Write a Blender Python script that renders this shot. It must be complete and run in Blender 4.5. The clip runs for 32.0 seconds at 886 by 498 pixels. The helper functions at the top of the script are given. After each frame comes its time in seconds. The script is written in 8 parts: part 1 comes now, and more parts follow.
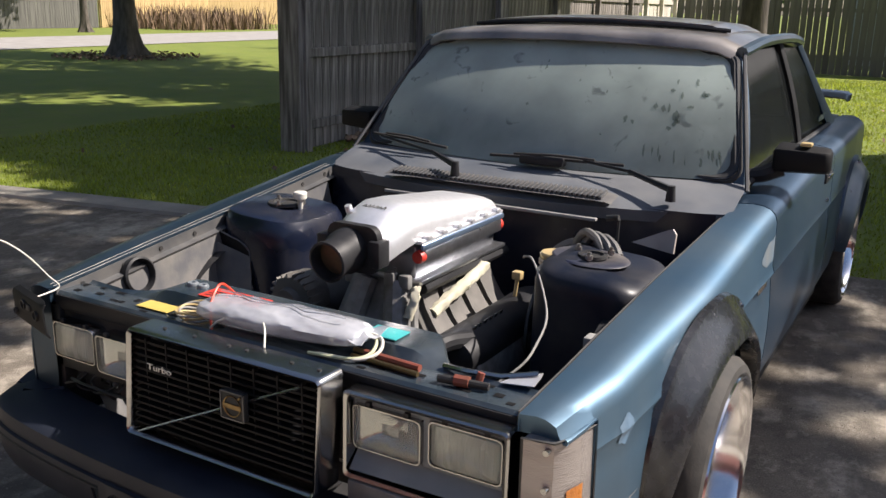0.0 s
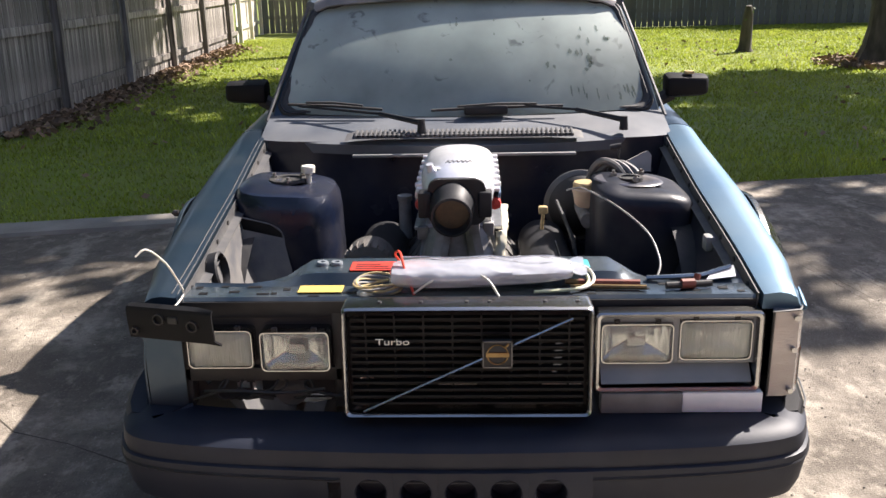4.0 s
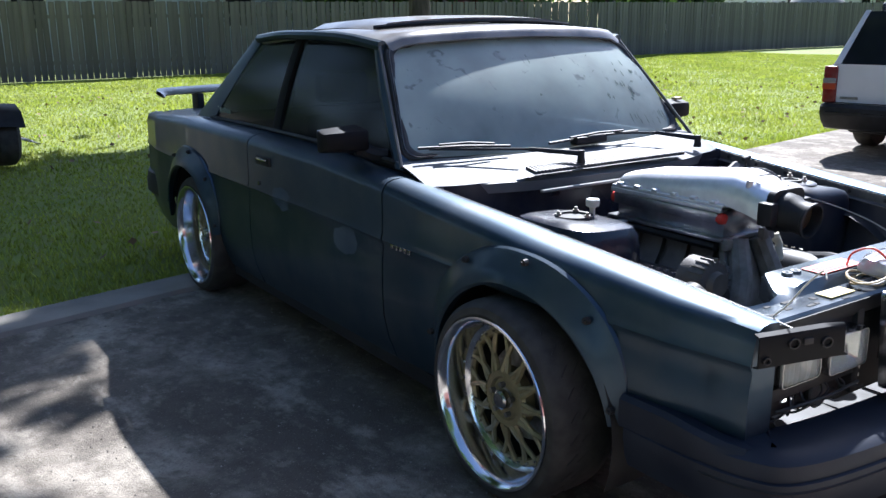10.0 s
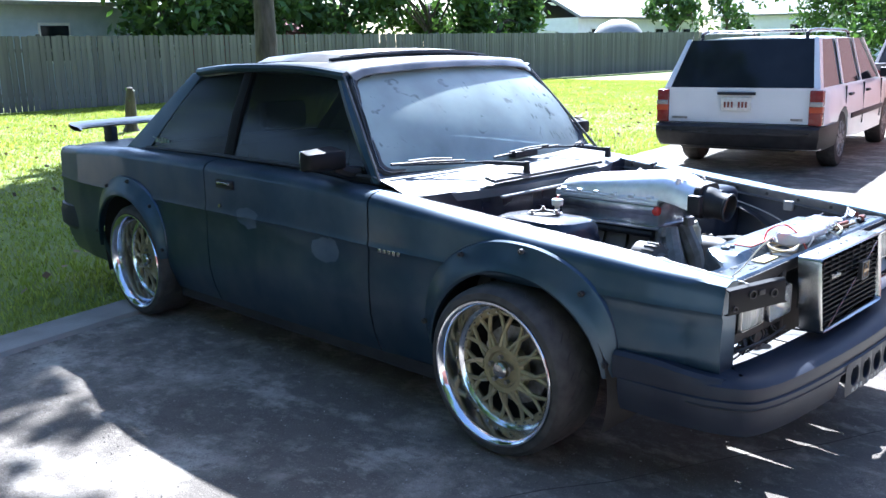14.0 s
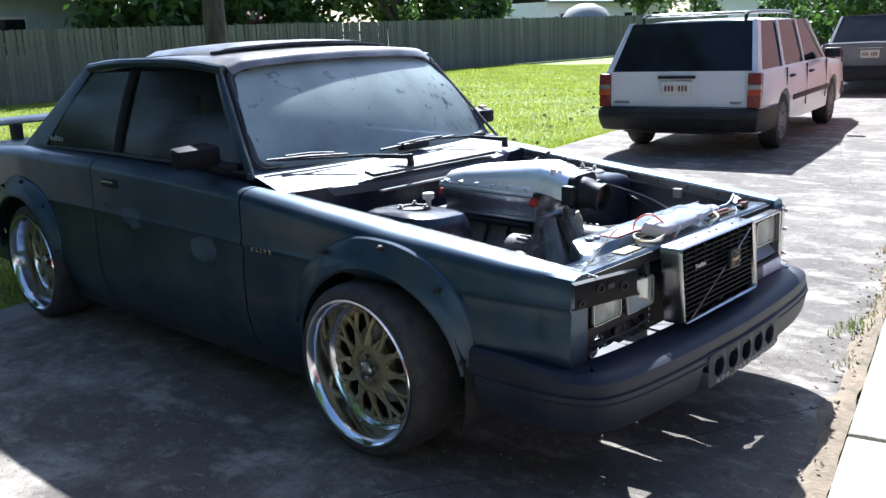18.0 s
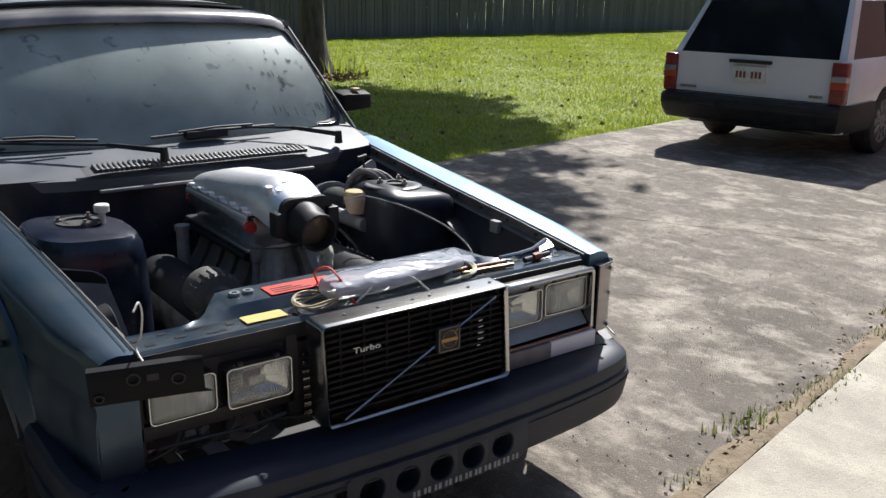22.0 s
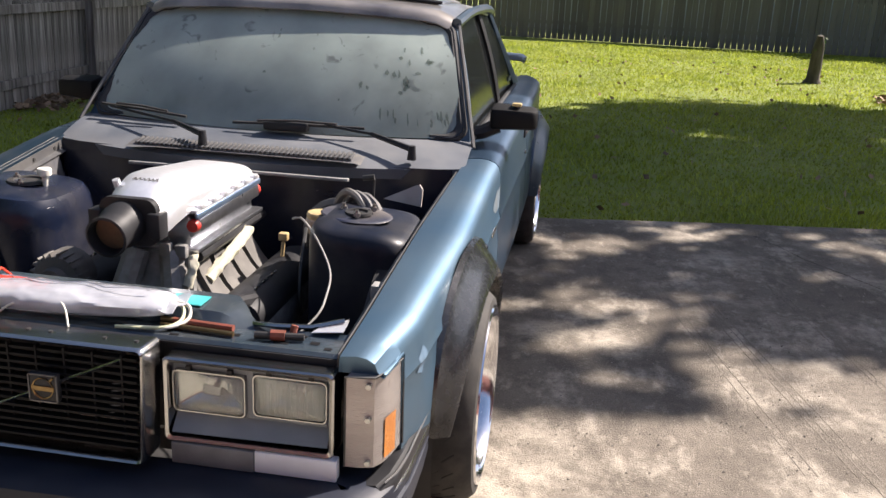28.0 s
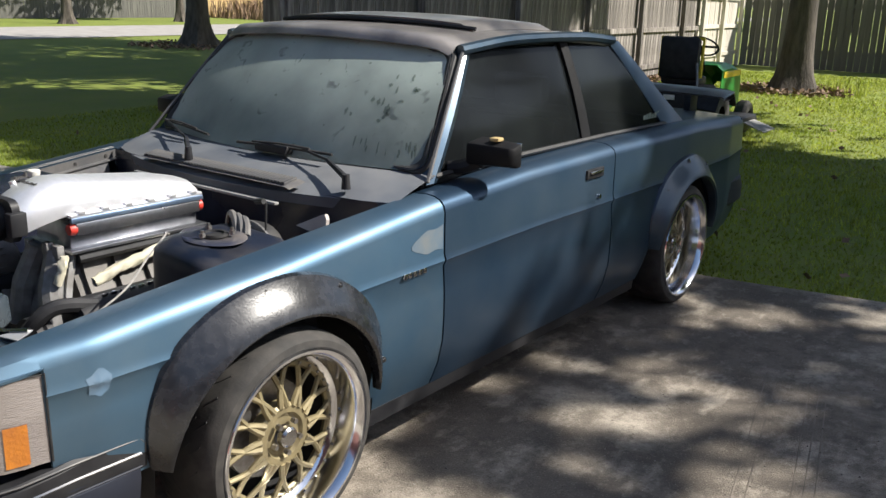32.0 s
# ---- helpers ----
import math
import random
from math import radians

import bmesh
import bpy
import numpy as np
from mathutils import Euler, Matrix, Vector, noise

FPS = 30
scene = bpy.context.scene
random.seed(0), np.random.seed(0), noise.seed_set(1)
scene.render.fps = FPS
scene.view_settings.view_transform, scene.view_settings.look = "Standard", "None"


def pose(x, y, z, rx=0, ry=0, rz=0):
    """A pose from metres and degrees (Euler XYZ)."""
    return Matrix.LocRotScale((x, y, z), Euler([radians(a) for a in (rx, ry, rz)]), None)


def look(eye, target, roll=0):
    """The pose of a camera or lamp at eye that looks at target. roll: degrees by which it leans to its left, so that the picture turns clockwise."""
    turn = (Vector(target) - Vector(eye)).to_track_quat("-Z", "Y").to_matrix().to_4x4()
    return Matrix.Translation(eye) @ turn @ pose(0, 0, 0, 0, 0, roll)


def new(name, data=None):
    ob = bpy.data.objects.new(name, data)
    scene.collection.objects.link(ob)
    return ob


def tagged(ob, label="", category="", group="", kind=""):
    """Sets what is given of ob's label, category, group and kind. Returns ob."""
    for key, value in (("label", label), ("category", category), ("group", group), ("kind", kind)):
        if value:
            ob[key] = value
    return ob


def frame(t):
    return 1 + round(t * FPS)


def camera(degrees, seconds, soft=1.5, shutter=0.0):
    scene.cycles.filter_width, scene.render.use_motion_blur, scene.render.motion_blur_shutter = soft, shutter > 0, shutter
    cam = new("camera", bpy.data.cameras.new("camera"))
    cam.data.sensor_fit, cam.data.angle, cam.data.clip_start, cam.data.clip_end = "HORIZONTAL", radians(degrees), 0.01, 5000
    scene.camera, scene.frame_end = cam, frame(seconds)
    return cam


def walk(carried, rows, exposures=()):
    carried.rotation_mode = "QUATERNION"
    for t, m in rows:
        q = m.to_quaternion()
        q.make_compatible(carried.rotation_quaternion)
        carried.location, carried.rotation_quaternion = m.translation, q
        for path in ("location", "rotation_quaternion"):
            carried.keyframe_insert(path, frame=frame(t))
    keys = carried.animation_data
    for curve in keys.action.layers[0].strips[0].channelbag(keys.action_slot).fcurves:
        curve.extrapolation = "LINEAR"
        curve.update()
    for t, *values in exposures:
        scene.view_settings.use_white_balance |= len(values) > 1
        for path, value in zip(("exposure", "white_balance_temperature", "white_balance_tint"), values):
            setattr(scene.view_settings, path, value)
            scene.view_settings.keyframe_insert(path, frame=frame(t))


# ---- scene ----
cam = camera(52.9, 32.0)
PATH = [
    (0, (1.287, -2.06, 1.404), (0.319, -0.391, 0.878), 1.2),
    (0.5, (1.157, -2.09, 1.399), (0.251, -0.385, 0.881), -0.2),
    (1, (1.05, -2.312, 1.408), (0.317, -0.542, 0.832), 0.0),
    (1.5, (0.92, -2.453, 1.394), (0.336, -0.649, 0.757), 1.7),
    (2, (0.704, -2.428, 1.395), (0.191, -0.594, 0.783), 0.5),
    (2.5, (0.516, -2.516, 1.397), (0.096, -0.641, 0.84), -0.5),
    (3, (0.341, -2.685, 1.426), (0.113, -0.775, 0.878), 0.2),
    (3.5, (0.2, -2.681, 1.4), (0.092, -0.766, 0.831), 0.7),
    (4, (0.042, -2.58, 1.381), (-0.034, -0.669, 0.794), -1.2),
    (4.5, (-0.122, -2.662, 1.388), (-0.054, -0.747, 0.815), -0.7),
    (6.5, (-0.883, -2.565, 1.362), (-0.303, -0.726, 0.831), 0.3),
    (7, (-1.073, -2.536, 1.382), (-0.315, -0.761, 0.857), 0.6),
    (7.5, (-1.204, -2.344, 1.373), (-0.362, -0.601, 0.872), 0.2),
    (8, (-1.352, -2.205, 1.385), (-0.492, -0.461, 0.919), -0.5),
    (8.5, (-1.652, -2.126, 1.394), (-0.65, -0.457, 0.932), 0.0),
    (9, (-1.859, -1.974, 1.357), (-0.816, -0.341, 0.859), 0.4),
    (9.5, (-2.032, -1.823, 1.368), (-1.017, -0.181, 0.845), -0.6),
    (10, (-2.338, -1.867, 1.372), (-1.251, -0.265, 0.87), -0.6),
    (10.5, (-2.54, -1.819, 1.344), (-1.344, -0.294, 0.848), 0.7),
    (11, (-2.698, -1.68, 1.342), (-1.407, -0.226, 0.877), 1.2),
    (11.5, (-2.894, -1.711, 1.378), (-1.558, -0.305, 0.89), 0.2),
    (12, (-3.005, -1.789, 1.376), (-1.74, -0.339, 0.83), -1.5),
    (12.5, (-3.044, -1.852, 1.376), (-1.731, -0.431, 0.869), -0.8),
    (13, (-3.055, -1.879, 1.38), (-1.689, -0.493, 0.915), -1.1),
    (13.5, (-3.064, -1.876, 1.375), (-1.675, -0.504, 0.939), -1.2),
    (14, (-3.057, -1.863, 1.386), (-1.661, -0.501, 0.943), -1.2),
    (14.5, (-3.051, -1.854, 1.366), (-1.641, -0.514, 0.9), -0.1),
    (15, (-3.097, -1.939, 1.372), (-1.663, -0.626, 0.902), 0.0),
    (15.5, (-3.113, -2.013, 1.387), (-1.678, -0.695, 0.937), -0.5),
    (17.5, (-2.813, -2.114, 1.385), (-1.446, -0.737, 0.901), -1.7),
    (18, (-2.733, -2.101, 1.389), (-1.312, -0.775, 0.917), -2.2),
    (18.5, (-2.637, -2.036, 1.412), (-1.088, -0.863, 0.938), -1.9),
    (19, (-2.471, -2.107, 1.398), (-0.897, -0.969, 0.922), -1.9),
    (19.5, (-2.261, -2.22, 1.408), (-0.763, -0.982, 0.932), -2.6),
    (20, (-2.037, -2.236, 1.396), (-0.546, -0.995, 0.908), -2.5),
    (20.5, (-1.775, -2.243, 1.4), (-0.236, -1.078, 0.879), -1.8),
    (21, (-1.553, -2.374, 1.396), (-0.109, -1.089, 0.883), -0.6),
    (21.5, (-1.366, -2.478, 1.42), (-0.103, -1.017, 0.901), 0.1),
    (22, (-1.13, -2.458, 1.427), (0.004, -0.908, 0.868), 0.8),
    (22.5, (-0.946, -2.497, 1.42), (0.12, -0.907, 0.841), 1.3),
    (23, (-0.735, -2.64, 1.434), (0.148, -0.939, 0.861), 1.4),
    (23.5, (-0.499, -2.679, 1.432), (0.221, -0.899, 0.874), 1.5),
    (24, (-0.275, -2.57, 1.431), (0.4, -0.77, 0.879), 3.6),
    (24.5, (-0.065, -2.597, 1.421), (0.464, -0.745, 0.881), 3.4),
    (26.5, (0.672, -2.551, 1.42), (0.778, -0.639, 0.845), 3.4),
    (27, (0.847, -2.592, 1.445), (0.717, -0.682, 0.868), 2.2),
    (27.5, (0.967, -2.418, 1.43), (0.757, -0.517, 0.846), 3.2),
    (28, (1.119, -2.324, 1.446), (0.83, -0.434, 0.858), 2.8),
    (28.5, (1.364, -2.314, 1.443), (0.912, -0.459, 0.848), 1.8),
    (29, (1.55, -2.222, 1.448), (1.01, -0.394, 0.844), 1.6),
    (29.5, (1.689, -2.004, 1.442), (1.126, -0.175, 0.861), 2.1),
    (30, (1.918, -1.894, 1.451), (1.288, -0.082, 0.884), -0.0),
    (30.5, (2.027, -1.699, 1.435), (1.198, 0.031, 0.87), 0.3),
    (31, (2.121, -1.514, 1.447), (1.229, 0.185, 0.884), 1.5),
    (31.5, (2.342, -1.484, 1.438), (1.354, 0.161, 0.876), 2.3),
    (32, (2.483, -1.491, 1.453), (1.328, 0.048, 0.907), 1.7),
]
walk(cam, [(t, look(eye, target, roll)) for t, eye, target, roll in PATH],
     [(0, 0.95, 6550, 15), (2, 1.15, 6600, 15), (4.0, 1.5, 6500, 16), (7, 1.5, 5700, 11), (9, 1.2, 5500, 11), (10, 1.55, 5450, 13), (11, 1.85, 5450, 15), (12, 1.9, 5450, 17), (13, 2.0, 5250, 15), (14, 2.45, 5100, 12), (15, 2.45, 5000, 9), (17.5, 2.2, 5100, 11), (19, 0.65, 5850, 11), (19.5, 0.65, 5850, 11), (20, 0.9, 5900, 11), (21, 0.6, 5950, 11), (22.5, 0.95, 6000, 11), (24, 1.3, 5950, 11), (28, 1.35, 6650, 17), (30, 0.95, 6500, 12), (32, 0.95, 6350, 10)])

# ---- world, sun, exposure ----
SUN = Vector((0.80, 0.63, 1.0)).normalized()
world = bpy.data.worlds.new("sky")
scene.world = world
world.use_nodes = True
wn = world.node_tree.nodes
sky = wn.new("ShaderNodeTexSky")
sky.sky_type, sky.sun_disc = "NISHITA", False
sky.sun_elevation = math.asin(SUN.z)
sky.sun_rotation = math.atan2(SUN.x, SUN.y)
sky.air_density, sky.dust_density = 1.0, 1.5
wn["Background"].inputs[1].default_value = 0.070
world.node_tree.links.new(sky.outputs[0], wn["Background"].inputs[0])
sun = new("sun", bpy.data.lights.new("sun", "SUN"))
sun.data.energy, sun.data.angle, sun.data.color = 5.0, radians(0.6), (1.0, 0.94, 0.84)
sun.matrix_world = look(SUN * 40, (0, 0, 0))


# ---- materials ----
def surf(name, c1, c2=None, scale=8.0, rough=0.5, rough2=None, metal=0.0, bump=0.0, bscale=60.0, coat=0.0,
         dust=None, dust_amt=0.5, dust_scale=3.0, stretch=(1, 1, 1), spec=0.5, island=0.0, rand=0.0, alpha_emit=None):
    m = bpy.data.materials.new(name)
    m.use_nodes = True
    n, l = m.node_tree.nodes, m.node_tree.links
    p = n["Principled BSDF"]
    p.inputs["Metallic"].default_value = metal
    p.inputs["Specular IOR Level"].default_value = spec
    if coat:
        p.inputs["Coat Weight"].default_value = coat
        p.inputs["Coat Roughness"].default_value = 0.12
    tc = n.new("ShaderNodeTexCoord")
    mp = n.new("ShaderNodeMapping")
    mp.inputs["Scale"].default_value = stretch
    l.new(tc.outputs["Object"], mp.inputs[0])
    nz = n.new("ShaderNodeTexNoise")
    nz.inputs["Scale"].default_value, nz.inputs["Detail"].default_value = scale, 6.0
    l.new(mp.outputs[0], nz.inputs["Vector"])
    mix = n.new("ShaderNodeMix")
    mix.data_type = "RGBA"
    mix.inputs[6].default_value, mix.inputs[7].default_value = (*c1, 1), (*(c2 or c1), 1)
    rr = n.new("ShaderNodeMapRange")
    rr.inputs[1].default_value, rr.inputs[2].default_value = 0.35, 0.65
    l.new(nz.outputs["Fac"], rr.inputs[0])
    l.new(rr.outputs[0], mix.inputs[0])
    col = mix.outputs[2]
    if dust:
        n2 = n.new("ShaderNodeTexNoise")
        n2.inputs["Scale"].default_value, n2.inputs["Detail"].default_value = dust_scale, 8.0
        l.new(tc.outputs["Object"], n2.inputs["Vector"])
        r2 = n.new("ShaderNodeMapRange")
        r2.inputs[1].default_value, r2.inputs[2].default_value, r2.inputs[4].default_value = 0.38, 0.72, dust_amt
        l.new(n2.outputs["Fac"], r2.inputs[0])
        mx = n.new("ShaderNodeMix")
        mx.data_type = "RGBA"
        mx.inputs[7].default_value = (*dust, 1)
        l.new(r2.outputs[0], mx.inputs[0])
        l.new(col, mx.inputs[6])
        col = mx.outputs[2]
    if island or rand:
        src = n.new("ShaderNodeNewGeometry").outputs["Random Per Island"] if island else n.new("ShaderNodeObjectInfo").outputs["Random"]
        k = island or rand
        mr = n.new("ShaderNodeMapRange")
        mr.inputs[3].default_value, mr.inputs[4].default_value = 1 - k, 1 + k
        l.new(src, mr.inputs[0])
        hs = n.new("ShaderNodeHueSaturation")
        l.new(mr.outputs[0], hs.inputs["Value"])
        l.new(col, hs.inputs["Color"])
        col = hs.outputs[0]
    l.new(col, p.inputs["Base Color"])
    r3 = n.new("ShaderNodeMapRange")
    r3.inputs[3].default_value, r3.inputs[4].default_value = rough, rough2 if rough2 is not None else min(1, rough + 0.12)
    l.new(nz.outputs["Fac"], r3.inputs[0])
    l.new(r3.outputs[0], p.inputs["Roughness"])
    if bump:
        nb = n.new("ShaderNodeTexNoise")
        nb.inputs["Scale"].default_value, nb.inputs["Detail"].default_value = bscale, 5.0
        l.new(mp.outputs[0], nb.inputs["Vector"])
        bp = n.new("ShaderNodeBump")
        bp.inputs["Strength"].default_value, bp.inputs["Distance"].default_value = min(1.0, bump), 0.01
        l.new(nb.outputs["Fac"], bp.inputs["Height"])
        l.new(bp.outputs[0], p.inputs["Normal"])
    return m


def glass(name, tint=(1, 1, 1), rough=0.0):
    m = bpy.data.materials.new(name)
    m.use_nodes = True
    p = m.node_tree.nodes["Principled BSDF"]
    p.inputs["Base Color"].default_value = (*tint, 1)
    p.inputs["Roughness"].default_value = rough
    p.inputs["Transmission Weight"].default_value = 1.0
    p.inputs["IOR"].default_value = 1.45
    return m


def leafy(m, share):
    """Lets part of the light through thin leaves."""
    n, l = m.node_tree.nodes, m.node_tree.links
    p, out = n["Principled BSDF"], n["Material Output"]
    tr = n.new("ShaderNodeBsdfTranslucent")
    mx = n.new("ShaderNodeMixShader")
    mx.inputs[0].default_value = share
    hs = n.new("ShaderNodeHueSaturation")
    hs.inputs["Value"].default_value = 1.7
    l.new(p.inputs["Base Color"].links[0].from_socket, hs.inputs["Color"])
    l.new(hs.outputs[0], tr.inputs["Color"])
    l.new(p.outputs[0], mx.inputs[1])
    l.new(tr.outputs[0], mx.inputs[2])
    l.new(mx.outputs[0], out.inputs["Surface"])
    return m


# Left-side blues, lightened in the colour itself to stand for sunlight.
SUNLITP = surf("sunlit_blue_paint", (0.060, 0.119, 0.190), (0.078, 0.144, 0.213), 2.2, 0.44, 0.54, metal=0.75, coat=0.06,
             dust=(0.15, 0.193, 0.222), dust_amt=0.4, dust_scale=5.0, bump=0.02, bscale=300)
DOORP = surf("lit_side_blue_paint", (0.027, 0.058, 0.104), (0.038, 0.075, 0.126), 2.0, 0.36, 0.46, metal=0.7, coat=0.14,
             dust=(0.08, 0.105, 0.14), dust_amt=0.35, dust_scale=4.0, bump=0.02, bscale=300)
GLOSSB = surf("gloss_black_trim", (0.008, 0.008, 0.010), (0.016, 0.016, 0.018), 10.0, 0.18, 0.3, dust=(0.05, 0.05, 0.05), dust_amt=0.3, dust_scale=8.0)
# The same car blue, darkened to carry the shade of the right side.
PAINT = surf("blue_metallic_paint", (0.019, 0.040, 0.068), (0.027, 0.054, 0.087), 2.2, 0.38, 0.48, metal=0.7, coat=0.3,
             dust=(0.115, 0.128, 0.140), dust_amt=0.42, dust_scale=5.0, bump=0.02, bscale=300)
ROOFP = surf("faded_dusty_roof_paint", (0.075, 0.075, 0.085), (0.15, 0.14, 0.137), 5.0, 0.24, 0.38, metal=0.1, coat=0.35,
             dust=(0.40, 0.37, 0.34), dust_amt=0.7, dust_scale=4.0, bump=0.04, bscale=200)
BAY = surf("dark_blue_bay_paint", (0.005, 0.008, 0.020), (0.009, 0.013, 0.030), 6.0, 0.16, 0.34,
           dust=(0.10, 0.09, 0.08), dust_amt=0.3, dust_scale=7.0, bump=0.03, bscale=90)
BAYDULL = surf("dull_blue_bay_paint", (0.005, 0.008, 0.018), (0.009, 0.013, 0.026), 6.0, 0.34, 0.5, spec=0.3,
               dust=(0.09, 0.082, 0.075), dust_amt=0.35, dust_scale=9.0, bump=0.03, bscale=90)
SUPPORT = surf("dusty_slate_blue_paint", (0.027, 0.043, 0.063), (0.057, 0.080, 0.102), 7.0, 0.16, 0.32, metal=0.45, dust=(0.2, 0.19, 0.17), dust_amt=0.32, dust_scale=9.0, bump=0.06, bscale=25)
COWL = surf("dusty_cowl_paint", (0.068, 0.079, 0.098), (0.120, 0.131, 0.148), 5.0, 0.48, 0.62, spec=0.28, dust=(0.21, 0.205, 0.20), dust_amt=0.6, dust_scale=3.5, bump=0.04, bscale=200)
FLANGE = surf("dusty_flange_steel", (0.13, 0.125, 0.12), (0.085, 0.085, 0.088), 14.0, 0.4, 0.6, metal=0.3)
PRIMER = surf("sanded_primer", (0.135, 0.155, 0.165), (0.085, 0.13, 0.175), 14.0, 0.6, 0.75)
BAYDUST = surf("dusty_bay_metal", (0.06, 0.062, 0.072), (0.11, 0.105, 0.10), 9.0, 0.5, 0.75,
               dust=(0.22, 0.20, 0.17), dust_amt=0.5, dust_scale=11.0, bump=0.08, bscale=120)
BLACK = surf("satin_black_plastic", (0.012, 0.012, 0.014), (0.024, 0.024, 0.026), 14.0, 0.42, 0.6, bump=0.05, bscale=500, spec=0.28)
DARK = surf("grimy_dark_metal", (0.010, 0.010, 0.012), (0.03, 0.028, 0.026), 12.0, 0.5, 0.8, bump=0.1, bscale=80)
BUMPER = surf("navy_painted_bumper", (0.011, 0.014, 0.025), (0.018, 0.022, 0.035), 6.0, 0.42, 0.58, spec=0.26,
              dust=(0.05, 0.05, 0.055), dust_amt=0.2, dust_scale=9.0, bump=0.03, bscale=220)
MATT = surf("matt_black_plastic", (0.004, 0.004, 0.005), (0.008, 0.008, 0.009), 14.0, 0.55, 0.75, spec=0.2)
RUBBER = surf("tyre_rubber", (0.022, 0.021, 0.020), (0.05, 0.046, 0.042), 20.0, 0.7, 0.9, bump=0.08, bscale=160)
SEAL = surf("rubber_seal", (0.015, 0.015, 0.016), (0.03, 0.03, 0.03), 30.0, 0.55, 0.7)
CHROME = surf("weathered_chrome", (0.42, 0.415, 0.41), (0.34, 0.335, 0.33), 7.0, 0.16, 0.30, metal=1.0, bump=0.006, bscale=60)
ALU = surf("brushed_aluminium", (0.86, 0.86, 0.88), (0.78, 0.78, 0.80), 40.0, 0.30, 0.42, metal=0.7, bump=0.03, bscale=400)
PLEN = surf("milled_plenum_metal", (0.52, 0.53, 0.56), (0.40, 0.41, 0.44), 30.0, 0.24, 0.36, metal=0.95, bump=0.03, bscale=300)
CAST = surf("cast_aluminium", (0.36, 0.36, 0.36), (0.22, 0.215, 0.21), 18.0, 0.5, 0.7, metal=0.5, bump=0.15, bscale=220,
            dust=(0.12, 0.10, 0.08), dust_amt=0.5, dust_scale=20.0)
POLISH = surf("polished_lip", (0.82, 0.83, 0.86), (0.7, 0.71, 0.74), 12.0, 0.08, 0.2, metal=1.0)
GOLD = surf("gold_painted_spokes", (0.31, 0.258, 0.142), (0.235, 0.195, 0.108), 30.0, 0.35, 0.5, metal=0.35, dust=(0.10, 0.085, 0.06), dust_amt=0.4, dust_scale=25)
# Dark cast metal; on the runners and lower manifold it carries their shade.
DARKCAST = surf("dark_cast_metal", (0.085, 0.08, 0.075), (0.14, 0.13, 0.12), 16.0, 0.5, 0.75, metal=0.3, bump=0.12, bscale=160)
SHELF = surf("grey_blue_shelf_paint", (0.15, 0.17, 0.19), (0.20, 0.215, 0.23), 8.0, 0.35, 0.5)
GRIME = surf("dusty_grey_strip", (0.27, 0.265, 0.255), (0.20, 0.195, 0.19), 15.0, 0.6, 0.8, bump=0.05)
BOWL = surf("lamp_reflector", (0.86, 0.86, 0.84), (0.70, 0.69, 0.64), 9.0, 0.10, 0.2, metal=1.0, bump=0.5, bscale=38, stretch=(1.6, 1, 0.25))
CLEARL = surf("clear_turn_lens", (0.40, 0.365, 0.345), (0.25, 0.22, 0.21), 7.0, 0.12, 0.24, metal=0.4, bump=0.3, bscale=420, coat=0.6, stretch=(0.1, 0.1, 1))
AMBER = surf("amber_lens", (0.48, 0.17, 0.02), (0.36, 0.12, 0.02), 18.0, 0.2, 0.35, coat=0.5, bump=0.15, bscale=130)
REDL = surf("red_lens", (0.42, 0.012, 0.012), (0.3, 0.01, 0.01), 18.0, 0.2, 0.3, coat=0.5)
WHITE = surf("off_white_plastic", (0.70, 0.69, 0.63), (0.55, 0.53, 0.47), 25.0, 0.4, 0.6)
CREAM = surf("yellowed_plastic", (0.55, 0.42, 0.20), (0.40, 0.28, 0.12), 15.0, 0.4, 0.6, dust=(0.25, 0.2, 0.14), dust_amt=0.5, dust_scale=12)
RED = surf("red_vinyl", (0.62, 0.05, 0.03), (0.5, 0.04, 0.03), 12.0, 0.4, 0.5)
YELLOW = surf("yellow_label", (0.56, 0.42, 0.10), (0.50, 0.37, 0.09), 20.0, 0.5, 0.6)
PALEM = surf("dusty_pale_sheet_metal", (0.42, 0.385, 0.36), (0.32, 0.29, 0.27), 10, 0.5, 0.65)
BAG = surf("clouded_plastic_bag", (0.60, 0.61, 0.66), (0.40, 0.41, 0.46), 9.0, 0.08, 0.2, coat=0.9, bump=0.10, bscale=30)


def see_through(m, share, tint=(0.9, 0.92, 0.92)):
    """Lets part of the view through a thin clear skin."""
    n, l = m.node_tree.nodes, m.node_tree.links
    see = n.new("ShaderNodeBsdfTransparent")
    see.inputs["Color"].default_value = (*tint, 1)
    both = n.new("ShaderNodeMixShader")
    both.inputs[0].default_value = share
    l.new(n["Principled BSDF"].outputs[0], both.inputs[1])
    l.new(see.outputs[0], both.inputs[2])
    l.new(both.outputs[0], n["Material Output"].inputs["Surface"])
    return m


see_through(BAG, 0.30)
LENS = see_through(surf("headlamp_lens", (0.50, 0.50, 0.46), (0.36, 0.36, 0.33), 12.0, 0.08, 0.2, bump=0.5, bscale=110, stretch=(2.2, 1, 0.12), spec=0.7), 0.66)
LENSHAZE = see_through(surf("hazed_lamp_lens", (0.47, 0.48, 0.43), (0.34, 0.35, 0.31), 11.0, 0.2, 0.35, bump=0.4, bscale=120, stretch=(2.2, 1, 0.12), spec=0.6), 0.36)
TEAL = surf("teal_printed_plastic", (0.03, 0.30, 0.32), (0.05, 0.38, 0.38), 12, 0.35)
